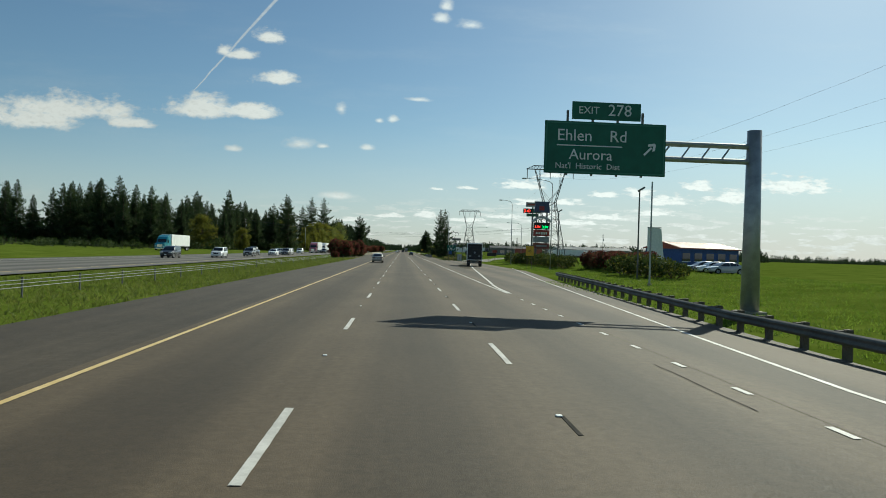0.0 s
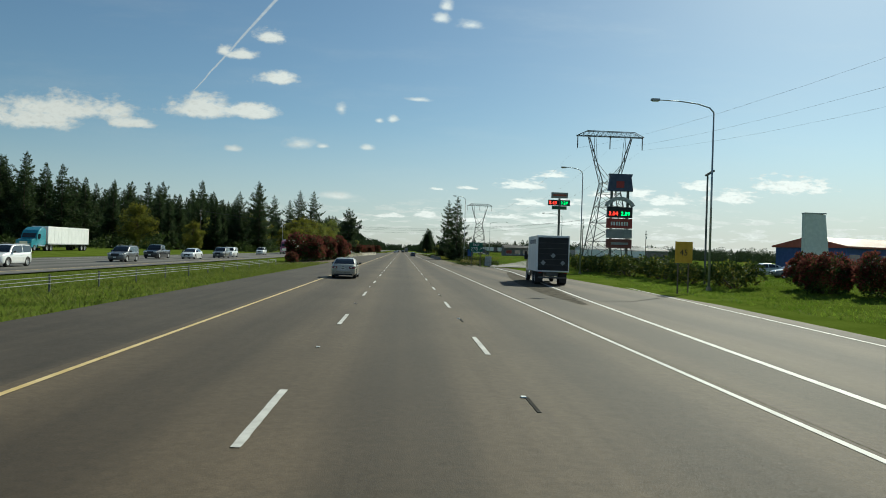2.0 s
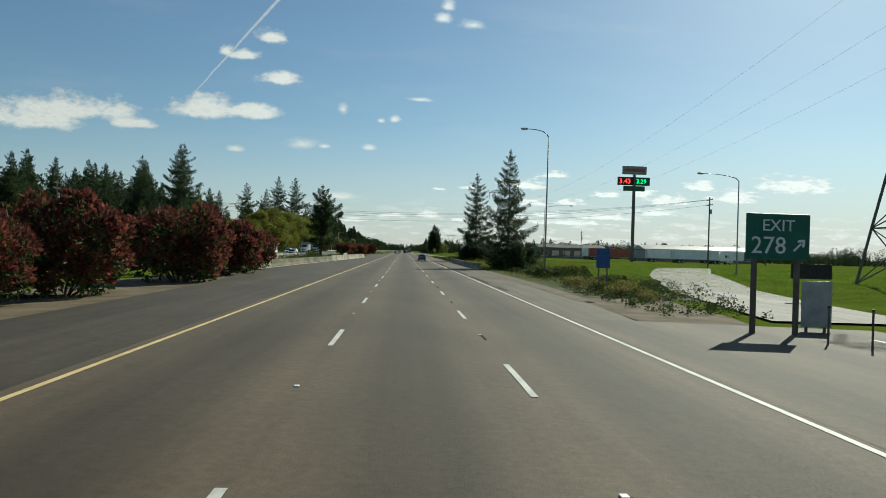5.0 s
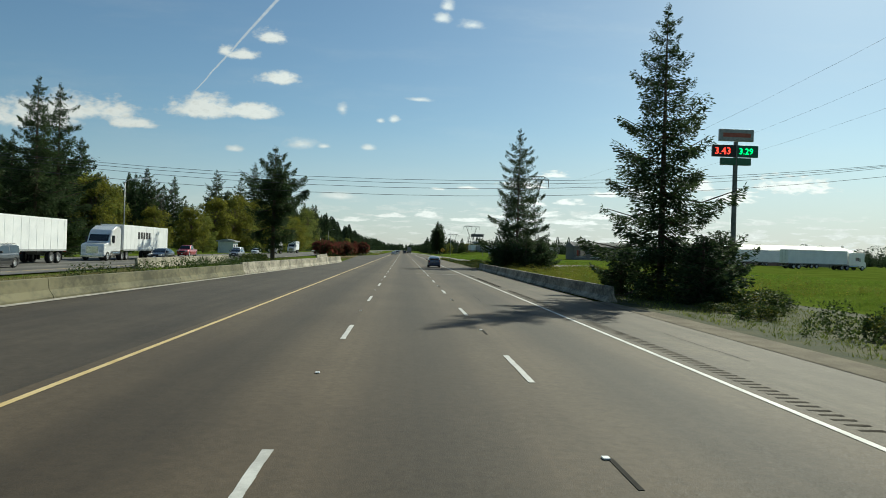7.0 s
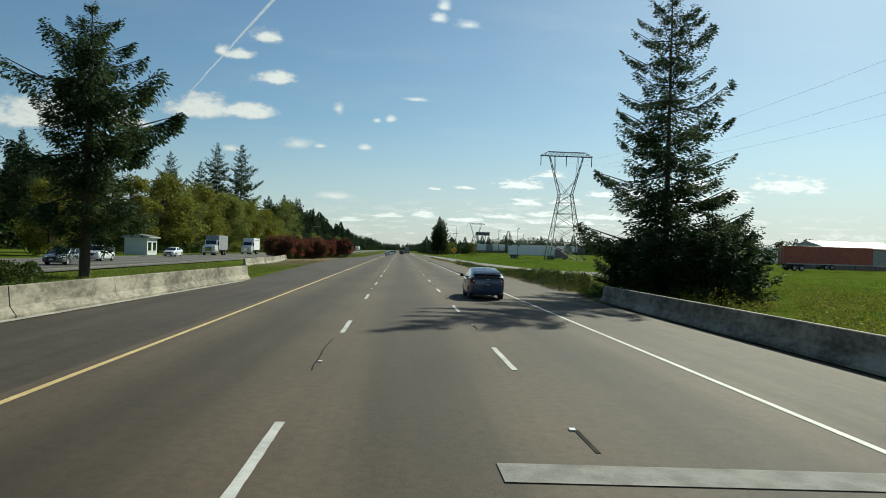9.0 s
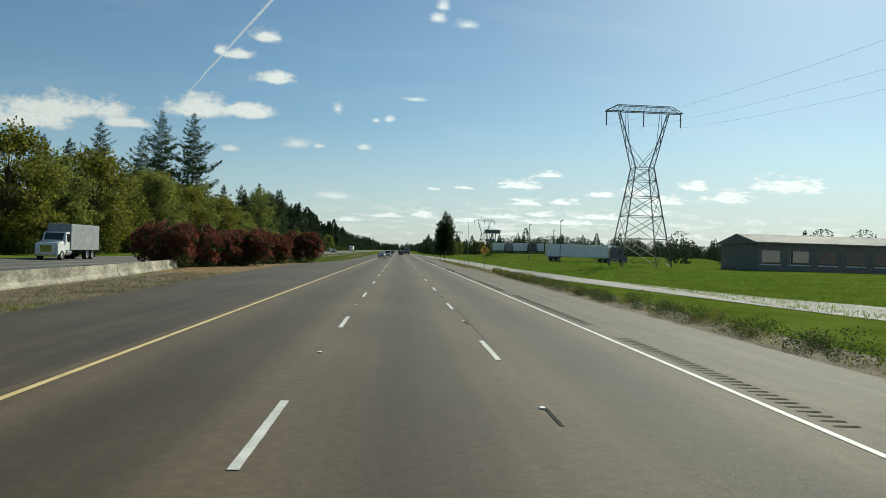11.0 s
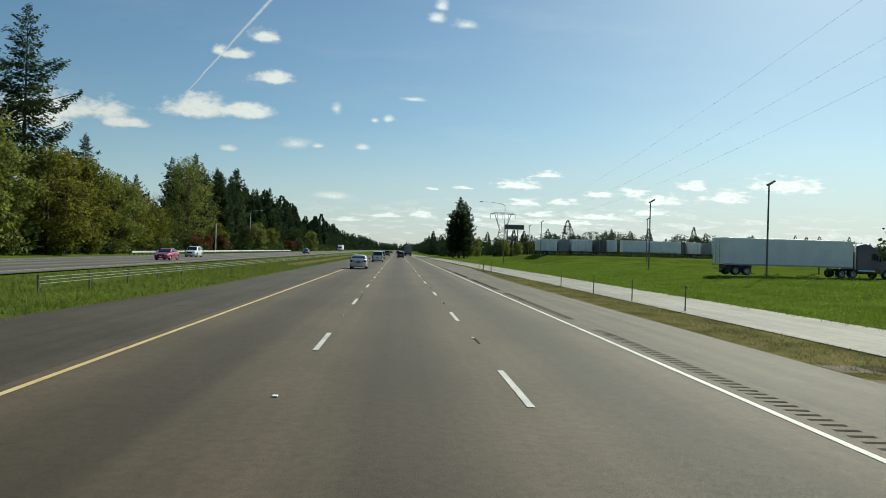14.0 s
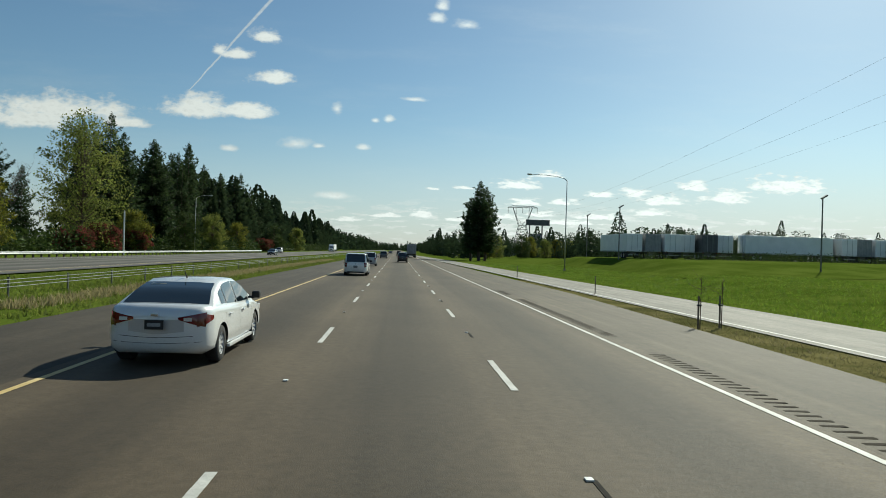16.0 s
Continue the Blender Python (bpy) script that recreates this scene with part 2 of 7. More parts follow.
M["concrete"] = mat("barrier_concrete", (.10, .088, .062), (.40, .36, .275), rough=.9, scale=.9, fine=7, bump=.6, world=True, stretch=(1, .45, .9))
M["mossy_concrete"] = mat("mossy_concrete", (.055, .052, .027), (.175, .158, .090), rough=.95, scale=.9, fine=6, bump=.6, world=True, stretch=(1, .45, .9))
M["steel"] = mat("galvanised_steel", (.30, .31, .31), (.44, .45, .45), rough=.5, metal=.6, scale=2, fine=20)
M["rail_steel"] = mat("weathered_rail_steel", (.075, .078, .070), (.16, .16, .145), rough=.7, metal=.35, scale=.8, fine=12)
M["dark_steel"] = mat("weathered_steel", (.10, .10, .095), (.17, .165, .155), rough=.6, metal=.4)
M["post_wood"] = mat("weathered_post", (.10, .08, .06), (.18, .15, .12), rough=.95, fine=30, bump=.8)
M["sign_green"] = mat("sign_green", (.006, .095, .055), (.010, .125, .075), rough=.45, scale=1.5)
M["sign_white"] = mat("sign_white", (.66, .68, .66), (.78, .79, .77), rough=.5)
M["sign_yellow"] = mat("sign_yellow", (.62, .33, .02), (.74, .42, .04), rough=.45)
M["sign_blue"] = mat("sign_blue", (.02, .07, .22), (.03, .10, .30), rough=.45)
M["black"] = mat("black_plastic", (.012, .012, .013), (.022, .022, .024), rough=.55)
M["tyre"] = mat("tyre_rubber", (.014, .014, .014), (.030, .029, .028), rough=.85, fine=40, bump=.4)
M["rim"] = mat("alloy_rim", (.55, .55, .56), (.66, .66, .67), rough=.35, metal=.35)
M["glass"] = glass_mat("tinted_glass", (.012, .018, .022))
M["lamp_red"] = mat("tail_lamp_red", (.10, .003, .005), (.16, .005, .008), rough=.12, coat=.8)
M["lamp_clear"] = mat("lamp_clear", (.55, .56, .56), (.72, .72, .72), rough=.1, coat=.8)
M["chrome"] = mat("chrome", (.6, .6, .6), (.7, .7, .7), rough=.15, metal=1)
M["trailer_white"] = mat("trailer_panel", (.78, .785, .78), (.87, .87, .86), rough=.42, scale=.8, fine=8)
M["trailer_grey"] = mat("trailer_grey", (.22, .225, .235), (.32, .325, .33), rough=.5)
M["trailer_dark"] = mat("trailer_dark", (.075, .078, .082), (.12, .123, .126), rough=.5)
M["trailer_red"] = mat("trailer_red", (.30, .07, .045), (.38, .10, .07), rough=.5)
M["roof_grey"] = mat("metal_roof", (.30, .31, .32), (.42, .43, .43), rough=.5)
M["wall_dull"] = mat("dull_wall", (.16, .15, .135), (.24, .225, .20), rough=.85)
M["roof_dull"] = mat("dull_roof", (.12, .12, .12), (.19, .185, .18), rough=.7)
M["wall_blue"] = mat("blue_wall", (.03, .07, .22), (.05, .10, .30), rough=.6)
M["led_red"] = mat("led_red", (1, .03, .02), (1, .05, .03), emit=3.0)
M["led_green"] = mat("led_green", (.03, .9, .15), (.05, 1, .2), emit=2.5)
M["wire"] = mat("cable", (.05, .05, .055), (.08, .08, .085), rough=.6)


def paint(name, c):
    return mat(name, c, tuple(k * 1.06 for k in c), rough=.32, metal=.15, coat=1.0, scale=.6, fine=220, spec=.5)


# ---------------------------------------------------------------- mesh helpers


def thing(name, label, category, m=None, group="", kind=""):
    ob = tagged(new(name), label, category, group, kind)
    ob.empty_display_size = .2
    if m is not None:
        ob.matrix_basis = m
    return ob


def finish(name, bm, material, smooth=False):
    me = bpy.data.meshes.new(name)
    bm.normal_update()
    bm.to_mesh(me)
    bm.free()
    for mm in (material if isinstance(material, (list, tuple)) else [material]):
        me.materials.append(mm)
    if smooth:
        me.polygons.foreach_set("use_smooth", [True] * len(me.polygons))
    return me


def part(name, bm, material, parent, label="", smooth=False, at=None):
    ob = new(name, finish(name, bm, material, smooth))
    ob.parent = parent
    if at is not None:
        ob.matrix_basis = at
    return tagged(ob, label)


def mesh_part(name, verts, faces, material, parent=None, label="", smooth=False):
    me = bpy.data.meshes.new(name)
    me.from_pydata(verts, [], faces)
    me.materials.append(material)
    if smooth:
        me.polygons.foreach_set("use_smooth", [True] * len(me.polygons))
    ob = new(name, me)
    ob.parent = parent
    return tagged(ob, label)


def box(bm, x0, x1, y0, y1, z0, z1, bevel=0.0, m=None):
    r = bmesh.ops.create_cube(bm, size=1.0)
    vs = r["verts"]
    for v in vs:
        v.co = Vector(((x0 + x1) / 2 + v.co.x * (x1 - x0), (y0 + y1) / 2 + v.co.y * (y1 - y0), (z0 + z1) / 2 + v.co.z * (z1 - z0)))
    if bevel:
        es = list({e for v in vs for e in v.link_edges})
        r2 = bmesh.ops.bevel(bm, geom=es, offset=bevel, segments=2, affect="EDGES", profile=.6)
        vs = list({v for f in r2["faces"] for v in f.verts} | {v for v in vs if v.is_valid})
    if m is not None:
        for v in vs:
            v.co = m @ v.co
    return bm


def B(*args, **kw):
    return box(bmesh.new(), *args, **kw)


def cyl(bm, p0, p1, r0, r1=None, n=8, cap=True):
    p0, p1 = Vector(p0), Vector(p1)
    r1 = r0 if r1 is None else r1
    q = (p1 - p0).to_track_quat("Z", "Y").to_matrix()
    rings = []
    for p, r in ((p0, r0), (p1, r1)):
        rings.append([bm.verts.new(p + q @ Vector((r * math.cos(2 * math.pi * i / n), r * math.sin(2 * math.pi * i / n), 0))) for i in range(n)])
    for i in range(n):
        bm.faces.new((rings[0][i], rings[0][(i + 1) % n], rings[1][(i + 1) % n], rings[1][i]))
    if cap:
        bm.faces.new(rings[0][::-1])
        bm.faces.new(rings[1])
    return bm


def C(*args, **kw):
    return cyl(bmesh.new(), *args, **kw)


def tube(pts, r, n=6, taper=None):
    bm = bmesh.new()
    for i in range(len(pts) - 1):
        a = r if taper is None else r + (taper - r) * i / (len(pts) - 1)
        b = r if taper is None else r + (taper - r) * (i + 1) / (len(pts) - 1)
        cyl(bm, pts[i], pts[i + 1], a, b, n)
    return bm


def text_mesh(text, size, x, y, z, align="LEFT", depth=.012, face=None):
    """Raised lettering in the built-in font, standing up and facing -y unless face turns it."""
    cu = bpy.data.curves.new("lettering", "FONT")
    cu.body, cu.size, cu.align_x, cu.extrude, cu.resolution_u = text, size, align, depth, 2
    ob = bpy.data.objects.new("lettering", cu)
    scene.collection.objects.link(ob)
    me = bpy.data.meshes.new_from_object(ob.evaluated_get(bpy.context.evaluated_depsgraph_get()))
    bpy.data.objects.remove(ob)
    bm = bmesh.new()
    bm.from_mesh(me)
    bpy.data.meshes.remove(me)
    m = Matrix.Translation((x, y, z)) @ (face or pose(0, 0, 0, 90, 0, 0))
    bm.transform(m)
    return bm


# ---------------------------------------------------------------- ground and roads
GX = [(-4000, 0.0), (-140, .4), (-60, .25), (-46, -.12), (-43, -.05), (-22.5, -.05), (-20, -.12), (-15, -.10), (-10.2, .06), (-9.0, .07),
      (9.0, -.22), (9.8, -.24), (24, -.30), (34, .35), (60, .7), (140, .8), (4000, 0.0)]


def gz(x):
    return float(np.interp(x, *zip(*GX)))


def build_ground():
    xs = sorted({a for a, _ in GX} | {-2000, -1000, -500, -250, -100, -80, -70, -34, -18, -12.5, 0, 14, 18, 29, 45, 80, 100, 250, 500, 1000, 2000})
    ys = [-1500, -400, -100] + list(range(-60, 1300, 20)) + [1400, 1600, 2000, 2600, 3400, 4800]
    rnd = random.Random(4)
    verts, faces = [], []
    for y in ys:
        for x in xs:
            bump = 0 if -47 < x < 25 else rnd.uniform(-.06, .06)
            verts.append((x, y, gz(x) + bump))
    n = len(xs)
    for j in range(len(ys) - 1):
        for i in range(n - 1):
            a = j * n + i
            faces.append((a, a + 1, a + n + 1, a + n))
    ob = mesh_part("ground", verts, faces, M["grass"])
    tagged(ob, "green roadside grass reaching to the horizon", "ground", kind="structure")


def strip(name, material, edges, label, category, lift, kind="structure", step=12.0, across=3):
    """A band of paving: edges gives (y, left x, right x) along the way; it follows the ground."""
    ys = np.arange(edges[0][0], edges[-1][0] + step * .5, step)
    e = list(zip(*edges))
    verts, faces = [], []
    for y in ys:
        l, r = np.interp(y, e[0], e[1]), np.interp(y, e[0], e[2])
        for k in range(across + 1):
            x = l + (r - l) * k / across
            verts.append((x, y, lift(x) if callable(lift) else gz(x) + lift))
    n = across + 1
    for j in range(len(ys) - 1):
        for k in range(across):
            a = j * n + k
            faces.append((a, a + 1, a + n + 1, a + n))
    return tagged(mesh_part(name, verts, faces, material), label, category, kind=kind)


def main_z(x):
    return -.016 * x


build_ground()
Y0, Y1 = -60, 2600
strip("road", M["asphalt"], [(Y0, -5.75, 5.75), (Y1, -5.75, 5.75)], "worn grey-brown asphalt motorway with three lanes", "road", main_z, step=20, across=6)
strip("shoulder_left", M["shoulder"], [(Y0, -9.6, -5.75), (140, -9.8, -5.75), (185, -10.4, -5.75), (208, -12.6, -5.75), (230, -12.25, -5.75), (258, -11.15, -5.75), (285, -10.15, -5.75), (311, -9.5, -5.75), (330, -10.2, -5.75), (400, -12.6, -5.75), (430, -10.5, -5.75), (450, -9.3, -5.75), (Y1, -9.3, -5.75)],
      "dark asphalt inner shoulder", "road shoulder", main_z, step=10)
strip("shoulder_right", M["shoulder_pale"], [(170, 5.75, 8.0), (190, 5.75, 9.3), (330, 5.75, 9.8), (480, 5.75, 9.2), (520, 5.75, 10.6), (640, 5.75, 9.0), (Y1, 5.75, 9.0)],
      "pale worn asphalt outer shoulder", "road shoulder", main_z, step=10)
strip("exit_lane", M["asphalt"], [(Y0, 5.75, 10.4), (12, 5.75, 10.2), (24, 5.75, 11.0), (60, 5.75, 13.6), (100, 5.75, 17.6), (150, 5.75, 20.2), (176, 5.75, 21.5)],
      "asphalt exit lane beside the motorway", "road", lambda x: -.016 * x + .004, step=6)
strip("off_ramp", M["ramp"], [(176, 14.4, 21.5), (200, 19.6, 26.4), (230, 29, 36.5), (262, 42, 51)], "pale concrete off-ramp curving away", "road", .09, step=6, across=6)
strip("on_ramp", M["ramp"], [(330, 27, 33), (360, 20.5, 26.5), (400, 14.2, 19.6), (430, 12.6, 18.2), (500, 11.9, 17.6), (560, 11.0, 16.0), (650, 9.0, 13.6), (760, 5.75, 9.4)],
      "pale concrete on-ramp running beside the motorway", "road", lambda x: max(gz(x) + (.035 if x < 24.5 else .09), -.016 * x + .008), step=6, across=4)
strip("opposite_road", M["opposite"], [(Y0, -41.5, -23.5), (Y1, -41.5, -23.5)], "grey asphalt of the opposite carriageway", "road", .09, step=40, across=6)


def line(name, material, edges, label, width=.15, step=12.0, z=main_z):
    """A long painted line, 4 mm proud of the paving."""
    ed = [(y, x - width / 2, x + width / 2) for y, x in edges]
    return strip(name, material, ed, label, "road marking", lambda x: z(x) + .008, step=step, across=1)


strip("gore_grit", M["grit"], [(92, 8.4, 8.8), (100, 8.2, 9.7), (112, 8.8, 10.8), (125, 10.2, 12.0), (138, 11.9, 13.0), (146, 13.2, 13.6)], "loose grit and broken asphalt in the painted gore", "road detail", lambda x: main_z(x) + .008, step=2, across=6)
line("edge_line_yellow", M["yellow_line"], [(Y0, -5.45), (1500, -5.45)], "yellow painted edge line of the motorway", .115)
line("edge_line_white", M["white_line"], [(38.7, 5.66), (47, 5.57), (60, 5.55), (1500, 5.55)], "white painted edge line of the motorway", .13)
line("gore_line", M["white_line"], [(38.7, 5.80), (43, 5.84), (47, 5.98), (54, 6.55), (96, 9.7), (147, 14.0), (170, 14.8)], "white painted line along the exit lane", .2, 3, lambda x: main_z(x) + .004)
line("exit_edge_line", M["white_line"], [(Y0, 7.7), (11, 7.7), (22, 8.6), (62, 12.3), (80, 14.3), (119, 18.5), (150, 19.2), (176, 20)], "white painted edge line of the exit lane", .14, 6, lambda x: main_z(x) + .004)
line("ramp_line", M["white_line"], [(494, 12.45), (500, 12.4), (560, 11.4), (650, 9.3), (740, 6.6)], "white painted edge line of the on-ramp", .15, 6, lambda x: max(gz(x) + .037, main_z(x) + .008))
line("opposite_edge_line", M["white_line"], [(Y0, -38.5), (1200, -38.5)], "white edge line of the opposite carriageway", .15, 40, lambda x: gz(x) + .09)
line("opposite_inner_line", M["yellow_line"], [(Y0, -25.5), (1200, -25.5)], "yellow edge line of the opposite carriageway", .15, 40, lambda x: gz(x) + .09)

CYCLE = 12.19


def dashes():
    rnd = random.Random(8)
    meshes = []
    for v in range(4):
        bm = bmesh.new()
        n = 7
        for k in range(n):
            if rnd.random() < .06 and 0 < k < n - 1:
                continue
            y0, y1 = -3.05 + 3.05 * k / n, -3.05 + 3.05 * (k + 1) / n
            a, b = rnd.uniform(-.006, .006), rnd.uniform(-.006, .006)
            bm.faces.new([bm.verts.new(p) for p in ((-.06 + a, y0, 0), (.06 + b, y0, 0), (.06 + a, y1, 0), (-.06 + b, y1, 0))])
        meshes.append(finish("lane_dash", bm, M["white_line"]))
    pieces = {}
    for name, x, y0, label in (("lane_line_left", -1.83, 9.35, "broken white lane line"), ("lane_line_right", 1.83, 4.6, "broken white lane line")):
        owner = thing(name, label, "road marking", kind="structure")
        for k in range(-2, 62):
            d = new("dash", meshes[rnd.randrange(4)])
            d.parent = owner
            d.location = (x, y0 + CYCLE * k, main_z(x) + .010)
    owner = thing("exit_dots", "short white dashes between motorway and exit lane", "road marking", kind="structure")
    bm = bmesh.new()
    bm.faces.new([bm.verts.new(p) for p in ((-.06, 0, 0), (.06, 0, 0), (.06, .62, 0), (-.06, .62, 0))])
    me = finish("exit_dot", bm, M["white_line"])
    for k in range(-6, 10):
        d = new("dash", me)
        d.parent, d.location = owner, (5.6, 8.65 + 2.75 * k, main_z(5.6) + .012)
    return owner


dashes()

# ---------------------------------------------------------------- plants


def diamonds(pts, dirs, sides, length, width):
    """Pointed leaf clumps: arrays of places, directions and side ways to vertices and faces."""
    n = len(pts)
    v = np.empty((n, 4, 3))
    v[:, 0] = pts
    v[:, 1] = pts + dirs * (length * .45)[:, None] + sides * (width * .5)[:, None]
    v[:, 2] = pts + dirs * length[:, None]
    v[:, 3] = pts + dirs * (length * .45)[:, None] - sides * (width * .5)[:, None]
    f = np.arange(n * 4).reshape(n, 4)
    return v.reshape(-1, 3), f


def unit(a):
    return a / np.maximum(1e-6, np.linalg.norm(a, axis=1))[:, None]


def make_fir(h, prof, seed, boughs, leaves, leaf=.5, bare=.1, hang=.35, lift=(-.22, .35), girth=.24, material="needle", core=14, wild=.26, slim=1.0):
    """A fir of separate heavy boughs: each a drooping fan of needle sprays on a limb; prof: (share of crown height, reach)."""
    rng = np.random.default_rng(seed)
    bm = bmesh.new()
    cyl(bm, (0, 0, -.4), (0, 0, h * .5), girth, girth * .6, 9, False)
    cyl(bm, (0, 0, h * .5), (0, 0, h), girth * .6, .015, 6, False)
    most = max(q[1] for q in prof)
    P, D, S, L, W = [], [], [], [], []

    def add(p, d, le, flat):
        m = len(p)
        P.append(p), D.append(d), S.append(unit(np.cross(d, rng.normal(0, 1, (m, 3)) * (1 - flat) + np.array([0, 0, flat]))))
        L.append(le), W.append(le * rng.uniform(.32, .55, m) * slim)

    for i in range(boughs):
        k = min(.995, max(0, (i + .5 + rng.uniform(-.9, .9)) / boughs))
        z = h * (bare + (1 - bare) * k)
        a = i * 2.39996 + rng.uniform(-.5, .5)
        full = float(np.interp(k, *zip(*prof)))
        ln = full * rng.uniform(.88 - wild, .88 + wild)
        up = lift[0] + (lift[1] - lift[0]) * k + rng.uniform(-.12, .12)
        way, across = np.array([math.cos(a), math.sin(a), 0]), np.array([-math.sin(a), math.cos(a), 0])

        def spot(s):
            return np.array([0, 0, z])[None] + way[None] * (ln * s)[:, None] + np.array([0, 0, 1.0])[None] * (ln * (up * s + .16 * s ** 3 - .10 * np.sin(s * 3)))[:, None]

        knots = spot(np.array([0.0, .5, .93]))
        for p, q, w in ((knots[0], knots[1], 1.0), (knots[1], knots[2], .55)):
            cyl(bm, p, q, (.014 * ln + .012) * w, (.009 * ln + .006) * w, 4, False)
        m = max(6, int(leaves * (.12 + .88 * (ln / most) ** 1.3)))
        s = np.clip(rng.choice(rng.uniform(.12, 1.0, 11), m) + rng.normal(0, .06, m), .08, 1.02)
        lat = rng.normal(0, 1, m) * ln * .15 * (1.2 - .8 * s)
        low = rng.uniform(0, 1, m) ** 1.6 * hang * (.25 + .16 * ln)
        p = spot(s) + across[None] * lat[:, None]
        p[:, 2] -= low + np.abs(lat) * .22
        d = unit(way[None] * rng.uniform(.3, 1.0, (m, 1)) + across[None] * (np.sign(lat) * rng.uniform(.1, .9, m))[:, None] + rng.normal(0, .25, (m, 3)) + np.array([0, 0, -1.0])[None] * (low * .8)[:, None])
        add(p, d, leaf * rng.uniform(.55, 1.3, m) * (.36 + .64 * ln / most), .6)
        th, out = rng.uniform(0, 6.28, core), rng.uniform(.02, .5, core) * full
        p = np.stack([np.cos(th) * out, np.sin(th) * out, z + rng.uniform(-1.5, 1.5, core) * h / boughs], 1)
        d = unit(np.stack([np.cos(th), np.sin(th), rng.uniform(-.6, .2, core)], 1))
        add(p, d, leaf * rng.uniform(.8, 1.6, core) * (.22 + .78 * full / most), .2)
    v, f = diamonds(*(np.concatenate(q) for q in (P, D, S, L, W)))
    return finish("trunk", bm, M["bark"]), leaf_mesh("crown", v, f, M[material])


def leaf_mesh(name, v, f, material):
    me = bpy.data.meshes.new(name)
    me.from_pydata(v.tolist(), [], f.tolist())
    me.materials.append(material)
    return me


def make_broadleaf(h, r, seed, clumps, leaves, material="leaf", trunk=.25, size=.3, low=.18, airy=0.0):
    """A leafy tree: trunk, forking limbs to each clump, and loose leaves round it."""
    rng = np.random.default_rng(seed)
    bm = bmesh.new()
    cyl(bm, (0, 0, -.3), (0, 0, h * .35), trunk, trunk * .7, 8, False)
    cyl(bm, (0, 0, h * .35), (r * .05, 0, h * .85), trunk * .7, trunk * .15, 6, False)
    P, D, S, L, W = [], [], [], [], []
    for i in range(clumps):
        a, q = rng.uniform(0, 2 * math.pi), rng.uniform(0, 1)
        zz = low + (1 - low) * q
        wide = r * math.sqrt(max(.05, 1 - (2 * (zz - low) / (1 - low) - .85) ** 2 / 1.4)) * rng.uniform(.35, 1.0)
        c = np.array([math.cos(a) * wide, math.sin(a) * wide, zz * h * rng.uniform(.9, 1.02)])
        cyl(bm, (0, 0, max(h * .15, c[2] * .62)), c, trunk * .22, .012, 3, False)
        cr = r * rng.uniform(.16, .34)
        m = leaves
        o = rng.normal(0, 1, (m, 3))
        o = unit(o) * (rng.uniform(.15 + airy, 1, (m, 1)) ** .6) * cr
        o[:, 2] *= .8
        P.append(c[None] + o)
        d = unit(o + rng.normal(0, .5 * cr, (m, 3)))
        D.append(d), S.append(unit(np.cross(d, rng.normal(0, 1, (m, 3)))))
        le = size * rng.uniform(.6, 1.4, m)
        L.append(le), W.append(le * rng.uniform(.45, .8, m))
    v, f = diamonds(*(np.concatenate(q) for q in (P, D, S, L, W)))
    return finish("trunk", bm, M["bark"]), leaf_mesh("crown", v, f, M[material])


def make_bare_tree(h, r, seed):
    rng = random.Random(seed)
    bm, tw = bmesh.new(), bmesh.new()
    cyl(bm, (0, 0, -.3), (0, 0, h * .45), .22, .14, 7, False)
    for i in range(26):
        a, z = rng.uniform(0, 6.28), h * rng.uniform(.25, .6)
        tip = Vector((math.cos(a) * r * rng.uniform(.3, 1), math.sin(a) * r * rng.uniform(.3, 1), h * rng.uniform(.6, 1)))
        cyl(bm, (0, 0, z), tip, .07, .02, 4, False)
        for k in range(14):
            p = Vector((0, 0, z)).lerp(tip, rng.uniform(.4, 1))
            q = p + Vector((rng.gauss(0, .9), rng.gauss(0, .9), rng.uniform(.3, 1.8)))
            cyl(tw, p, q, .025, .006, 3, False)
            for _ in range(3):
                w = p.lerp(q, rng.uniform(.3, 1))
                cyl(tw, w, w + Vector((rng.gauss(0, .4), rng.gauss(0, .4), rng.uniform(.1, .8))), .014, .004, 3, False)
    return finish("trunk", bm, M["bark"]), finish("crown", tw, M["twig"])


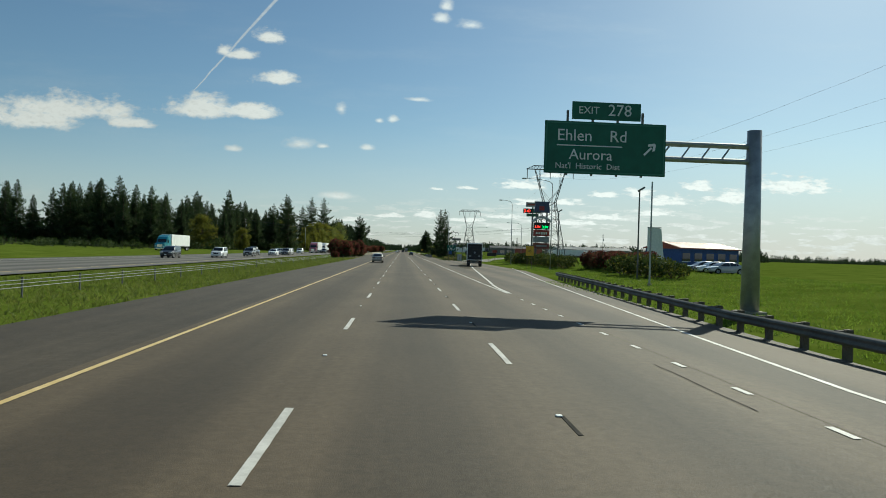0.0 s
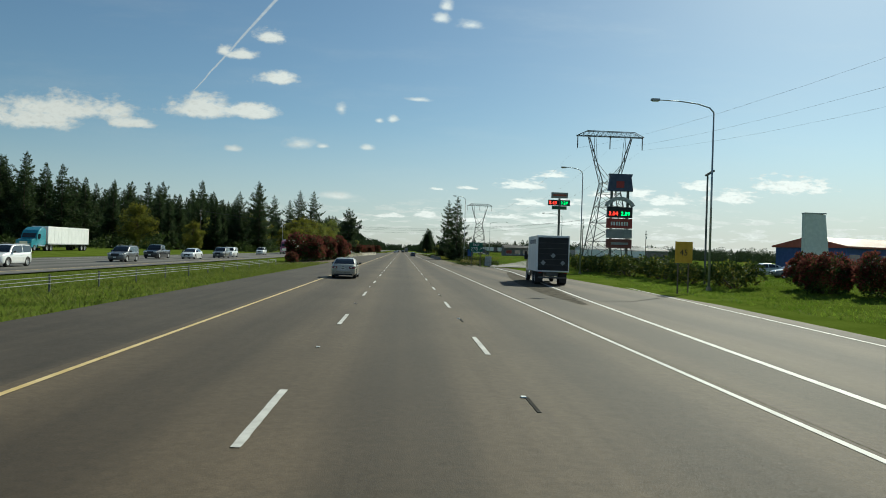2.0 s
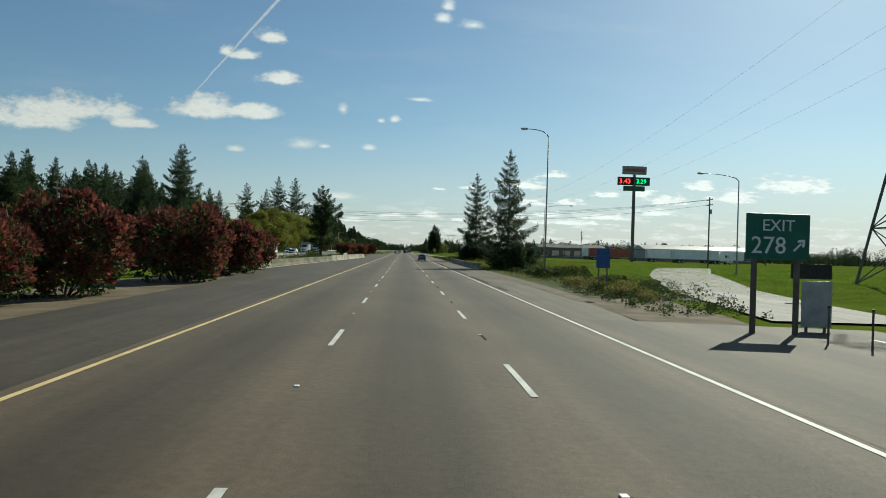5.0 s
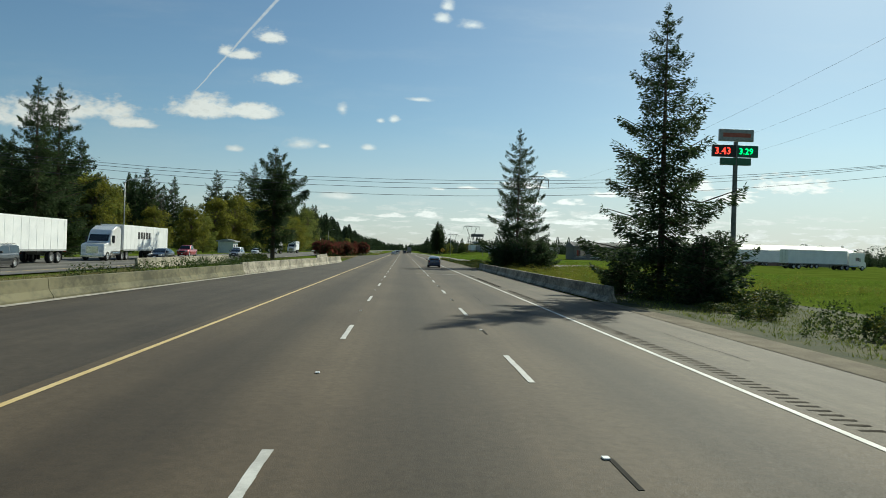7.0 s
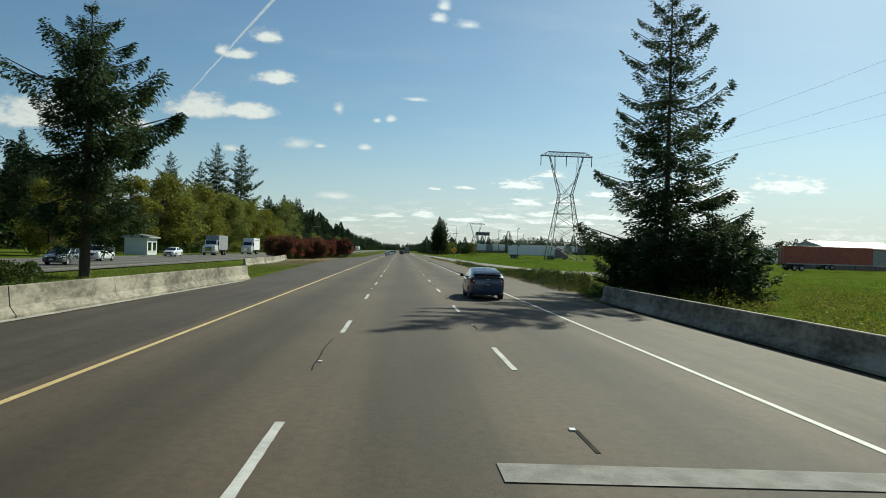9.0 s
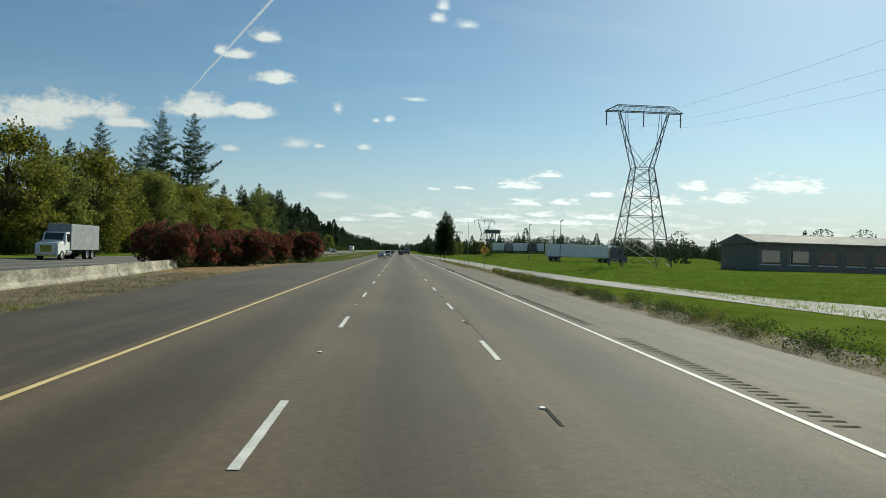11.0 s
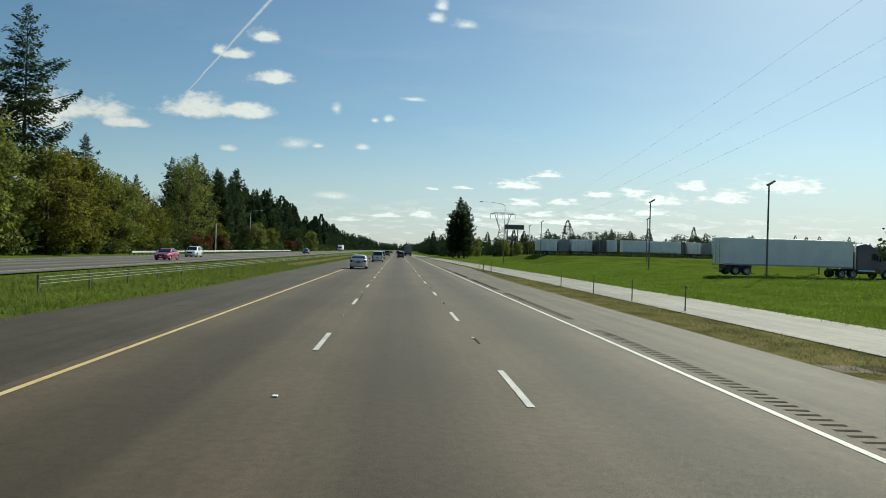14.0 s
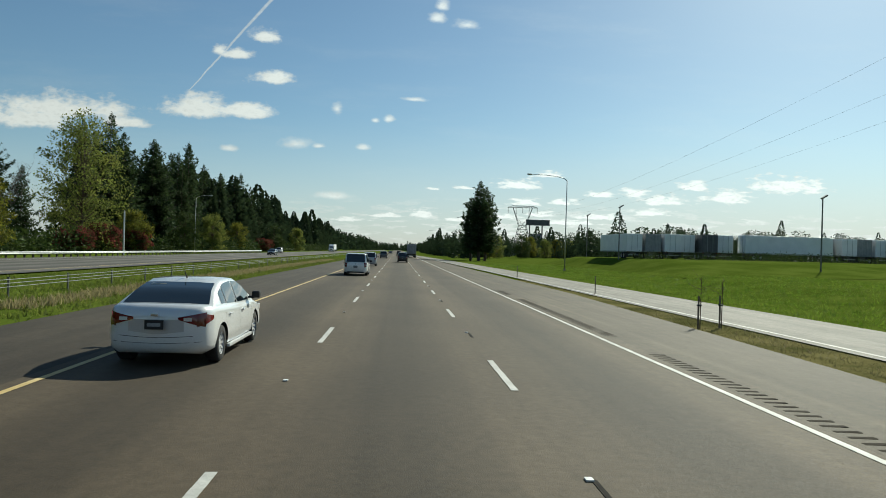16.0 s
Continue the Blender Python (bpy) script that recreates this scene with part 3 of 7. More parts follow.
def make_shrub(rx, ry, h, seed, leaves, mats, size=.17, stems=9):
    """A shrub of rounded clumps on stems; mats: (material, share), the first on the outer and upper side of each clump."""
    rng = np.random.default_rng(seed)
    bm = bmesh.new()
    count = 34
    th, q = np.arange(count) * 2.39996 + rng.uniform(-.3, .3, count), (np.arange(count) + .5) / count
    wide = np.where(q < .6, .62 + .25 * np.sin(q * 3.2), .87 * np.sqrt(np.maximum(.03, 1 - ((q - .6) / .45) ** 2))) * rng.uniform(.72, 1.05, count)
    mid = np.stack([np.cos(th) * rx * wide, np.sin(th) * ry * wide, h * (.12 + .72 * q) * rng.uniform(.93, 1.07, count)], 1)
    rad = np.minimum(rx, h * .62) * rng.uniform(.22, .40, count)
    for k in range(stems):
        c = mid[(k * 5) % count]
        cyl(bm, (c[0] * .12, c[1] * .12, -.1), c, .05, .015, 4, False)
    out = [finish("woody_base", bm, M["bark"])]
    for n, (mt, share) in enumerate(mats):
        m = int(leaves * share)
        pick = rng.integers(0, count, m)
        o = unit(rng.normal(0, 1, (m, 3)))
        if n == 0:
            o[:, 2] = np.abs(o[:, 2]) * .9 - .15
            o[:, :2] += .5 * unit(mid[pick] * np.array([1, 1, 0]))[:, :2]
            o = unit(o)
        reach = rng.uniform(.80, 1.12, m) if n == 0 else rng.uniform(.45, 1.0, m)
        p = mid[pick] + o * (rad[pick] * reach)[:, None]
        p[:, 2] = np.maximum(p[:, 2], .03 * h)
        d = unit(o + rng.normal(0, .5, (m, 3)) + np.array([0, 0, .25]))
        side = unit(np.cross(d, rng.normal(0, 1, (m, 3))))
        le = size * rng.uniform(.6, 1.5, m)
        v, f = diamonds(p, d, side, le, le * rng.uniform(.4, .65, m))
        out.append(leaf_mesh("foliage", v, f, mt))
    return out


def plant(name, meshes, names, x, y, turn=0, scale=1.0, label="", category="tree", group="", tall=1.0, z=None):
    ob = thing(name, label, category, Matrix.Translation((x, y, gz(x) if z is None else z)) @ pose(0, 0, 0, 0, 0, turn), group)
    ob.scale = (scale, scale, scale * tall)
    for nm, me in zip(names, meshes):
        c = new(nm, me)
        c.parent = ob
    return ob


TREE_PARTS, SHRUB_PARTS = ("trunk", "crown"), ("woody_base", "foliage", "foliage")
near_fir = make_fir(17.5, ((0, 3.8), (.15, 4.2), (.4, 3.6), (.7, 2.4), (.9, 1.1), (1, .15)), 11, 84, 900, .27, bare=.05, hang=.6, core=60, wild=.34, slim=.8)
near_spruce = make_fir(21.2, ((0, 5.0), (.12, 5.6), (.3, 4.9), (.42, 4.0), (.6, 3.5), (.8, 2.3), (.93, 1.0), (1, .12)), 12, 76, 1350, .29, bare=.02, hang=.55, lift=(-.16, .42), core=80, wild=.32, slim=.85)
median_fir = make_fir(16.9, ((0, 2.0), (.1, 3.0), (.22, 4.1), (.34, 3.4), (.5, 4.7), (.64, 4.6), (.78, 3.4), (.9, 1.8), (1, .25)), 13, 54, 1500, .30, bare=.13, hang=1.0, lift=(-.3, .3), girth=.34, core=64, wild=.36, slim=.8)
low_fir = make_fir(4.6, ((0, 2.6), (.35, 3.0), (.8, 1.7), (1, .3)), 99, 46, 260, .30, bare=.02, hang=.4, core=24)
conifers = [make_fir(20, ((0, 4.2), (.2, 5.0 - .2 * i), (.45, 4.3 - .2 * i), (.68, 3.1 - .15 * i), (.86, 1.6), (.95, .7), (1, .1)), 20 + i, 74 - 4 * i, 190, .60, bare=.05 + .03 * i, hang=.6, lift=(-.18, .35), core=40, wild=.36) for i in range(4)]
lone_fir = make_fir(22, ((0, 3.6), (.15, 4.6), (.4, 4.4), (.65, 3.4), (.85, 1.9), (.95, .9), (1, .15)), 41, 96, 130, .8, bare=.14, hang=.6, lift=(-.12, .35), core=24, wild=.28, girth=.45)
tall_firs = [make_fir(40, ((0, 6.5), (.3, 7.5), (.55, 6.6), (.75, 4.6), (.9, 2.2), (1, .2)), 30 + i, 96, 300, .66, bare=.14, hang=.5, lift=(-.2, .35), girth=.42, core=30, wild=.32) for i in range(2)]
broad = [make_broadleaf(12, 4.6, 40 + i, 84, 150, ("leaf", "leaf_pale", "leaf_dark")[i], size=.31, low=.06) for i in range(3)]
poplar = make_broadleaf(25, 7.2, 47, 170, 84, "leaf_pale", size=.37, low=.06, airy=.2)
bare_tree = make_bare_tree(18, 6.0, 5)
red_shrubs = [make_shrub(2.1, 2.3, 3.5, 50 + i, 12000, [(M["leaf_red"], .55), (M["leaf_dark"], .45)], size=.19) for i in range(3)]
green_shrubs = [make_shrub(1.3, 1.4, 1.5, 60 + i, 2600, [(M["leaf_dark"], .75), (M["leaf"], .25)], size=.15) for i in range(3)]
pale_shrubs = [make_shrub(1.0, 1.1, 1.0, 70 + i, 1500, [(M["leaf"], .5), (M["dry_blade"], .5)], size=.13) for i in range(2)]

plant("fir_tree", near_fir, TREE_PARTS, 14.9, 249.5, 20, label="dark green fir standing on the bank beside the motorway shoulder")
plant("spruce_tree", near_spruce, TREE_PARTS, 16.7, 312.5, 70, label="tall gappy dark green spruce behind the concrete barrier")
plant("fir_tree", median_fir, TREE_PARTS, -19.7, 312.6, 130, label="broad dark green fir with drooping boughs in the grassy median")
FIR = "dark green conifer in the wood beyond the opposite carriageway"
rnd = random.Random(21)


def wood(y0, y1, x0, x1, count, low, high, kinds=4, group="roadside wood"):
    for i in range(count):
        y = y0 + (y1 - y0) * (i + rnd.uniform(-.4, .4)) / count
        x = rnd.uniform(x0, x1)
        s = rnd.uniform(low, high) / 20
        plant("conifer_tree", conifers[rnd.randrange(kinds)], TREE_PARTS, x, y, rnd.uniform(0, 360), s, FIR, group=group, tall=rnd.uniform(.92, 1.12))


wood(236, 350, -118, -82, 46, 14, 21)
wood(262, 350, -84, -66, 26, 12, 17)
wood(250, 400, -150, -112, 30, 20, 25)
wood(285, 345, -70, -56, 12, 13, 18)
wood(345, 520, -125, -78, 52, 17, 25)
for x, y, h in ((-84, 235, 20.5), (-92, 243, 21.5), (-100.5, 250, 25), (-105, 246, 23.5), (-110, 257, 24.5), (-118, 252, 22), (-124, 259, 22.5), (-131, 266, 21), (-136, 262, 18), (-93, 302, 22.5), (-100, 337, 25.5), (-95.6, 381, 25), (-127, 433, 34), (-113.5, 457, 37.5), (-97, 457, 25), (-111, 493, 29.5),
                (-70, 400, 22), (-76, 408, 21), (-62, 452, 20), (-66, 470, 22), (-52.5, 537, 19.8), (-58.5, 628, 25)):
    plant("conifer_tree", conifers[rnd.randrange(4)], TREE_PARTS, x, y, rnd.uniform(0, 360), h / 20, FIR, group="roadside wood", tall=1.0)
for i, (x, y, h) in enumerate(((-53.4, 317.8, 25.8), (-50.4, 305.7, 24.1), (-55, 296, 20))):
    plant("fir_tree", near_fir, TREE_PARTS, x, y, 100 * i, h / 17.5, "tall full dark fir at the edge of the wood", group="roadside wood", tall=1.0)
for i, (x, y, h) in enumerate(((-61, 534.3, 40.1), (-70.1, 534.7, 40.5), (-87.6, 535, 36.5), (-78, 541, 34))):
    plant("douglas_fir", tall_firs[i % 2], TREE_PARTS, x, y, 70 * i, h / 40, "very tall narrow fir rising over leafy trees", group="tall firs")
for i, (x, y, h) in enumerate(((-72, 252, 12), (-60, 262, 8), (-66, 292, 11), (-80, 400, 15), (-57, 338, 13.5), (-60, 346, 14), (-49, 347, 9), (-47, 364, 10), (-49, 380, 9), (-55, 412, 15), (-53, 425, 17), (-52, 436, 15), (-51, 447, 17), (-53, 459, 15), (-50, 470, 16), (-53, 482, 17), (-50, 495, 15), (-52, 508, 17), (-50, 520, 15), (-51, 531, 15), (-50, 543, 13.5), (-51, 553, 12), (-51, 565, 10), (-60, 505, 18), (-63, 488, 17))):
    plant("leafy_tree", broad[(0, 0, 1)[i % 3]], TREE_PARTS, x, y, 47 * i, h / 12, "round leafy tree in yellow-green spring leaf", group="leafy trees")
plant("poplar_tree", poplar, TREE_PARTS, -54.5, 600.5, 10, .95, "airy tall poplar in young pale leaf")
for i, (x, y, s) in enumerate(((-52, 603, 1.5), (-50, 612, 1.3), (-51, 590, 1.2), (-50, 735, 1.4), (-50, 742, 1.3))):
    plant("rust_shrub", red_shrubs[i % 3], SHRUB_PARTS, x, y, 70 * i, s, "rust-red bush at the foot of the wood", "shrub", "rust bushes")
plant("bare_tree", bare_tree, TREE_PARTS, -62, 590, 0, .8, "leafless grey tree behind the poplar")
plant("bare_tree", bare_tree, TREE_PARTS, -84, 440, 80, 1.2, "leafless grey tree at the edge of the wood")
wood(540, 604, -75, -58, 18, 13, 18)
wood(622, 770, -70, -57, 44, 21, 28)
for i, (x, y, h) in enumerate(((-50, 612, 8), (-49, 640, 9), (-50, 668, 10), (-51, 700, 9), (-50, 760, 10), (-50, 820, 11))):
    plant("leafy_tree", broad[(0, 2, 1)[i % 3]], TREE_PARTS, x, y, 61 * i, h / 12, "small leafy tree at the foot of the wood", group="leafy trees")
for x, y, h in ((22.3, 669, 22.3), (24.6, 673, 21), (20.6, 674, 18)):
    plant("conifer_tree", lone_fir, TREE_PARTS, x, y, x * 40, h / 22, "dense dark conifer standing alone in the grass", group="conifer group", tall=1.0)
for i in range(9):
    plant("leafy_tree", broad[i % 3], TREE_PARTS, 29 + 6 * i + rnd.uniform(-3, 3), 700 + 9 * i, 40 * i, rnd.uniform(5, 8) / 12, "low leafy tree beyond the grass", group="distant leafy trees")

RED = "red-tipped evergreen shrub in the motorway median"
for i, (x, y, s) in enumerate(((-15.4, 157, .42), (-15.2, 168, 1.2), (-14.4, 172, .85), (-13.7, 177.5, 1.12), (-13.0, 189.5, 1.2), (-13.4, 194, .8), (-13.2, 200, 1.1), (-13.4, 208, 1.0),
                                (-21.4, 393, 1.15), (-20.6, 398.5, 1.15), (-19.6, 403, 1.05), (-17.2, 406.5, 1.12), (-19.2, 411.5, 1.1), (-19.0, 415.6, 1.15), (-16.7, 419.3, 1.12), (-14.0, 427.2, 1.2))):
    plant("red_shrub", red_shrubs[i % 3], SHRUB_PARTS, x, y, 77 * i, s, RED, "shrub", "red shrubs", tall=1.05)
for i in range(16):
    y = 196 + i * 3.4
    plant("green_shrub", green_shrubs[i % 3], SHRUB_PARTS, 13.0 + rnd.uniform(-.4, 4.5) + (i % 3) * 1.4, y, 63 * i, rnd.uniform(.5, 1.3), "dark green shrub on the bank beside the shoulder", "shrub", "bank shrubs", tall=rnd.uniform(.45, .8))
for i in range(10):
    plant("green_shrub", green_shrubs[i % 3], SHRUB_PARTS, 11.6 + rnd.uniform(-.3, 1.6), 316 + i * 3.2, 63 * i, rnd.uniform(.5, .8), "low green shrub behind the barrier", "shrub", "bank shrubs")
for i in range(13):
    plant("dry_shrub", pale_shrubs[i % 2], SHRUB_PARTS, 10.9 + rnd.uniform(-.3, .9), 384 + i * 2.3 + rnd.uniform(-1.2, 1.2), 50 * i, rnd.uniform(.25, .65), "scrubby half-dry bush between shoulder and ramp", "shrub", "dry bushes")
for i in range(9):
    plant("dry_shrub", pale_shrubs[i % 2], SHRUB_PARTS, 13.2 + rnd.uniform(-.8, 1.5), 186 + i * 2.0, 50 * i, rnd.uniform(.5, .9), "pale flowering bush at the exit gore", "shrub", "dry bushes")
# clipped hedges on the exit side
for i in range(24):
    red = 3 < i < 10
    plant("red_shrub" if red else "green_shrub", (red_shrubs if red else green_shrubs)[i % 3], SHRUB_PARTS, 27 + (3 if red else 0) + rnd.uniform(-1, 1) + max(0, 6 - i) * .4, 72 + i * 4.2, 63 * i,
          .8 if red else rnd.uniform(1.2, 1.7), "red-tipped hedge shrub beyond the guard rail" if red else "dark clipped hedge shrub beyond the guard rail", "shrub", "exit hedge")


def far_woods():
    """Low woods along the horizon: many small ragged conifers in one mesh."""
    rng = np.random.default_rng(77)
    P, D, S, L, W = [], [], [], [], []

    def tree(x, y, h, m=46, fine=1.0, full=False):
        q = rng.uniform(.02, 1, m)
        a = rng.uniform(0, 6.28, m)
        w = h * rng.uniform(.19, .32) * (1 - q) ** rng.uniform(.6, .95) * rng.uniform(.3, 1, m)
        if full:
            w = h * .42 * np.sqrt(np.maximum(.02, 1 - (2 * q - .9) ** 2 / 1.25)) * rng.uniform(.2, 1, m)
        P.append(np.stack([x + np.cos(a) * w, y + np.sin(a) * w, gz(x) + q * h], 1))
        d = unit(np.stack([np.cos(a), np.sin(a) * .4, rng.uniform(-.5, .3, m)], 1))
        D.append(d), S.append(unit(np.cross(d, np.array([0, 1.0, .2])[None] + rng.normal(0, .3, (m, 3)))))
        le = h * (.10 + .16 * (1 - q)) * fine
        L.append(le), W.append(le * .8)

    for i in range(190):
        full = i % 4 == 0
        tree(-57 - rng.uniform(0, 10 if full else 34), rng.uniform(690, 1100), rng.uniform(9, 16) if full else rng.uniform(17, 27), 620, .34 if full else .40, full)
    for i in range(190):
        y = rng.uniform(730, 1180)
        full = i % 3 > 0
        tree(20 + (y - 730) * .012 + rng.exponential(26), y, rng.uniform(6, 11) if full else rng.uniform(9, 16), 420, .36 if full else .40, full)
    for i in range(90):
        tree(rng.uniform(76, 270), rng.uniform(470, 560), rng.uniform(6, 10), 330, .40, i % 6 > 0)
    for i in range(380):
        x = rng.uniform(62, 420)
        tree(x, 640 + x * .30 + rng.uniform(0, 130), rng.uniform(8, 12) if i % 7 else rng.uniform(11, 15), 330 if i % 7 else 620, .42 if i % 7 else .26, i % 7 > 0)
    for i in range(420):
        tree(-56 - rng.uniform(0, 60), rng.uniform(1000, 2400), rng.uniform(15, 25))
    for i in range(300):
        tree(14 + rng.uniform(0, 120) + rng.exponential(30), rng.uniform(1150, 2400), rng.uniform(9, 17))
    for i in range(3600):
        x = rng.uniform(90, 1500)
        near = x < 420
        tree(x, 720 + x * .45 + rng.uniform(0, 320), rng.uniform(4, 7) if i % 6 else rng.uniform(8, 13), 170 if near else 30, .5 if near else 1.0)
    for i in range(260):
        tree(rng.uniform(-420, -140), rng.uniform(300, 520), rng.uniform(10, 18))
    for i in range(240):
        tree(rng.uniform(-90, 160), rng.uniform(2400, 2800), rng.uniform(14, 24))
    v, f = diamonds(*(np.concatenate(q) for q in (P, D, S, L, W)))
    ob = new("far_woods", leaf_mesh("far_woods", v, f, M["needle_far"]))
    tagged(ob, "dark far woods of conifers along the horizon", "woods", kind="stuff")


far_woods()


def grass_tufts(name, label, material, areas, count, low, high, seed):
    """Loose blades in tufts; areas: (x0, x1, y0, y1)."""
    rng = np.random.default_rng(seed)
    V, Fc = [], []
    size = [(a[1] - a[0]) * (a[3] - a[2]) for a in areas]
    for a, s in zip(areas, size):
        m = int(count * s / sum(size))
        x, y = rng.uniform(a[0], a[1], m), rng.uniform(a[2], a[3], m)
        z = np.interp(x, *zip(*GX))
        for k in range(4):
            ang, h = rng.uniform(0, 6.28, m), rng.uniform(low, high, m)
            w = h * .10 + .01
            bx, by = x + rng.normal(0, .08, m), y + rng.normal(0, .08, m)
            p0 = np.stack([bx - np.cos(ang) * w, by - np.sin(ang) * w, z - .03], 1)
            p1 = np.stack([bx + np.cos(ang) * w, by + np.sin(ang) * w, z - .03], 1)
            p2 = np.stack([bx + rng.normal(0, .12, m), by + rng.normal(0, .12, m), z + h], 1)
            V.append(np.stack([p0, p1, p2], 1).reshape(-1, 3))
    v = np.concatenate(V)
    ob = new(name, leaf_mesh(name, v, np.arange(len(v)).reshape(-1, 3), material))
    tagged(ob, label, "grass", kind="stuff")


grass_tufts("median_grass", "long green grass in the median", M["blade_dull"], [(-22.5, -9.9, -5, 160), (-22.5, -11, 300, 352), (-22.5, -9.6, 430, 620)], 52000, .05, .20, 3)
grass_tufts("verge_grass", "green grass on the verge beside the ramps", M["blade"], [(11.5, 40, 10, 60), (19, 40, 60, 120), (22, 40, 120, 180), (17.5, 44, 425, 620), (20, 44, 330, 425), (18, 46, 262, 330), (24, 60, 190, 262)], 110000, .05, .20, 5)
grass_tufts("dry_grass", "dry straw-coloured weeds along the barrier and shoulder", M["dry_blade"], [(-15.5, -13.4, 208, 252), (-14.2, -12.2, 250, 300), (-13, -11.2, 500, 600)], 8000, .10, .32, 6)
grass_tufts("verge_weeds", "sparse low weeds and dry grass on the soil strip", M["dry_blade"], [(10.2, 11.8, 330, 480), (10.6, 11.4, 480, 500)], 1500, .03, .16, 16)
grass_tufts("green_weeds", "low green weeds on the soil strip", M["blade_dull"], [(10.4, 13.2, 335, 425), (10.8, 11.8, 425, 480)], 2600, .03, .16, 17)
soil_l = strip("gore_soil", M["soil"], [(160, 8.2, 8.6), (176, 8.6, 13.4), (205, 9.4, 16.5), (225, 9.5, 17)], "bare brown gravelly soil in the exit gore", "ground", .03, step=6, across=4)
strip("verge_soil", M["soil"], [(306, 9.9, 11.2), (330, 9.8, 11.8), (400, 9.6, 13.6), (432, 9.5, 12.9)], "dry brown soil strip between shoulder and ramp", "ground", .03, step=8)
strip("verge_turf", M["dry_turf"], [(432, 9.5, 12.9), (480, 9.3, 12.2), (505, 9.6, 11.9), (540, 10.5, 11.2)], "dry olive turf between shoulder and ramp", "ground", .03, step=6)
grass_tufts("verge_dry_grass", "short dry olive grass between shoulder and ramp", M["olive_blade"], [(9.8, 12.6, 432, 480), (9.8, 11.8, 480, 510)], 5200, .03, .12, 27)
strip("barrier_gravel", M["gravel"], [(209, -12.7, -12.35), (230, -12.2, -11.85), (258, -11.1, -10.8), (285, -10.1, -9.85), (310, -9.3, -9.05)], "pale gravel swept along the foot of the barrier", "ground", lambda x: max(gz(x), main_z(x)) + .02, step=5)
strip("shoulder_gravel", M["sand"], [(184, 8.6, 9.6), (200, 9.0, 10.3), (236, 9.3, 10.6), (244, 9.5, 10.1)], "sandy gravel along the edge of the outer shoulder", "ground", lambda x: max(gz(x), main_z(x)) + .012, step=4)
strip("median_soil", M["soil"], [(150, -16.5, -10.0), (165, -17, -10.2), (210, -17, -10.2)], "bare dark soil under the median shrubs", "ground", .03, step=8)
strip("median_dirt", M["soil"], [(346, -16.6, -10.9), (384, -18.6, -10.9), (392, -18, -11.2)], "brown dirt and thin weeds in front of the median wall", "ground", .025, step=6, across=4)
grass_tufts("dirt_weeds", "thin olive weeds on the median dirt", M["olive_blade"], [(-17, -11.4, 348, 384)], 2600, .03, .16, 28)
strip("median_mulch", M["mulch"], [(382, -20, -12.8), (387, -21, -11.2), (400, -21.5, -11.6), (425, -21, -11.2), (434, -18, -10.6)], "bark mulch under the red shrubs", "ground", .03, step=8)
strip("bank_undergrowth", M["undergrowth"], [(188, 10.0, 17), (200, 10.2, 19), (240, 10.5, 22), (262, 10.9, 22)], "dark tangled undergrowth on the bank beside the shoulder", "ground", .04, step=6, across=4)
for i, (x, y, s) in enumerate(((14.4, 308, .9), (17.0, 306.5, 1.1), (19.5, 308.5, 1.0), (14.4, 313.5, .8), (17.5, 316.5, 1.0), (20.5, 313, 1.1), (15.5, 245.0, .8), (17.8, 248, .9), (13.6, 252.8, .7))):
    plant("juniper", low_fir, TREE_PARTS, x, y, 77 * i, s, "low dark conifer bush crowding the foot of a tree", "shrub", "conifer undergrowth")

grass_tufts("leaf_litter", "fallen brown leaves and bark chips on the mulch", M["dry_blade"], [(-20.5, -11.8, 384, 400), (-20, -11.6, 400, 430)], 5200, .02, .09, 8)


def undergrowth(name, label, material, stretches, seed, leaf, dense=1):
    """Tangled low bushes along the foot of a wood; stretches: (x0, x1, y0, y1, bushes, low, high)."""
    rng = np.random.default_rng(seed)
    P, D, S, L, W = [], [], [], [], []
    for x0, x1, y0, y1, count, low, high in stretches:
        for i in range(count):
            h = rng.uniform(low, high)
            m = int((30 + 26 * h) * dense)
            o = unit(rng.normal(0, 1, (m, 3))) * (rng.uniform(.2, 1, (m, 1)) ** .5) * np.array([h * .75, h * .75, h * .55])
            x, y = rng.uniform(x0, x1), rng.uniform(y0, y1)
            P.append(o + np.array([x, y, gz(x) + h * .48]))
            d = unit(o + rng.normal(0, .5, (m, 3)))
            D.append(d), S.append(unit(np.cross(d, rng.normal(0, 1, (m, 3)))))
            le = leaf * rng.uniform(.6, 1.5, m) * (.6 + .2 * h)
            L.append(le), W.append(le * rng.uniform(.45, .75, m))
    v, f = diamonds(*(np.concatenate(q) for q in (P, D, S, L, W)))
    tagged(new(name, leaf_mesh(name, v, f, material)), label, "undergrowth", kind="stuff")


undergrowth("wood_undergrowth", "dark tangled bushes along the foot of the wood", M["leaf_dark"], [(-60, -50, 288, 350, 60, 1.5, 4), (-64, -48.5, 405, 600, 230, 1.5, 4.5), (-60, -49, 600, 1000, 300, 1.5, 4.5), (-90, -62, 236, 345, 130, 1.5, 4.5), (-120, -70, 180, 236, 70, .8, 2.6), (-100, -66, 345, 520, 120, 2, 5)], 91, .42)
undergrowth("bank_brush", "low dark messy growth on the bank beside the shoulder", M["leaf_dark"], [(10.6, 15.5, 177, 196, 90, .2, .6), (13, 18.5, 186, 204, 60, .3, .8), (12.6, 18, 192, 250, 130, .25, .7), (15, 21, 196, 262, 80, .4, 1.1), (12.2, 22, 318, 345, 60, .3, .8)], 92, .16)
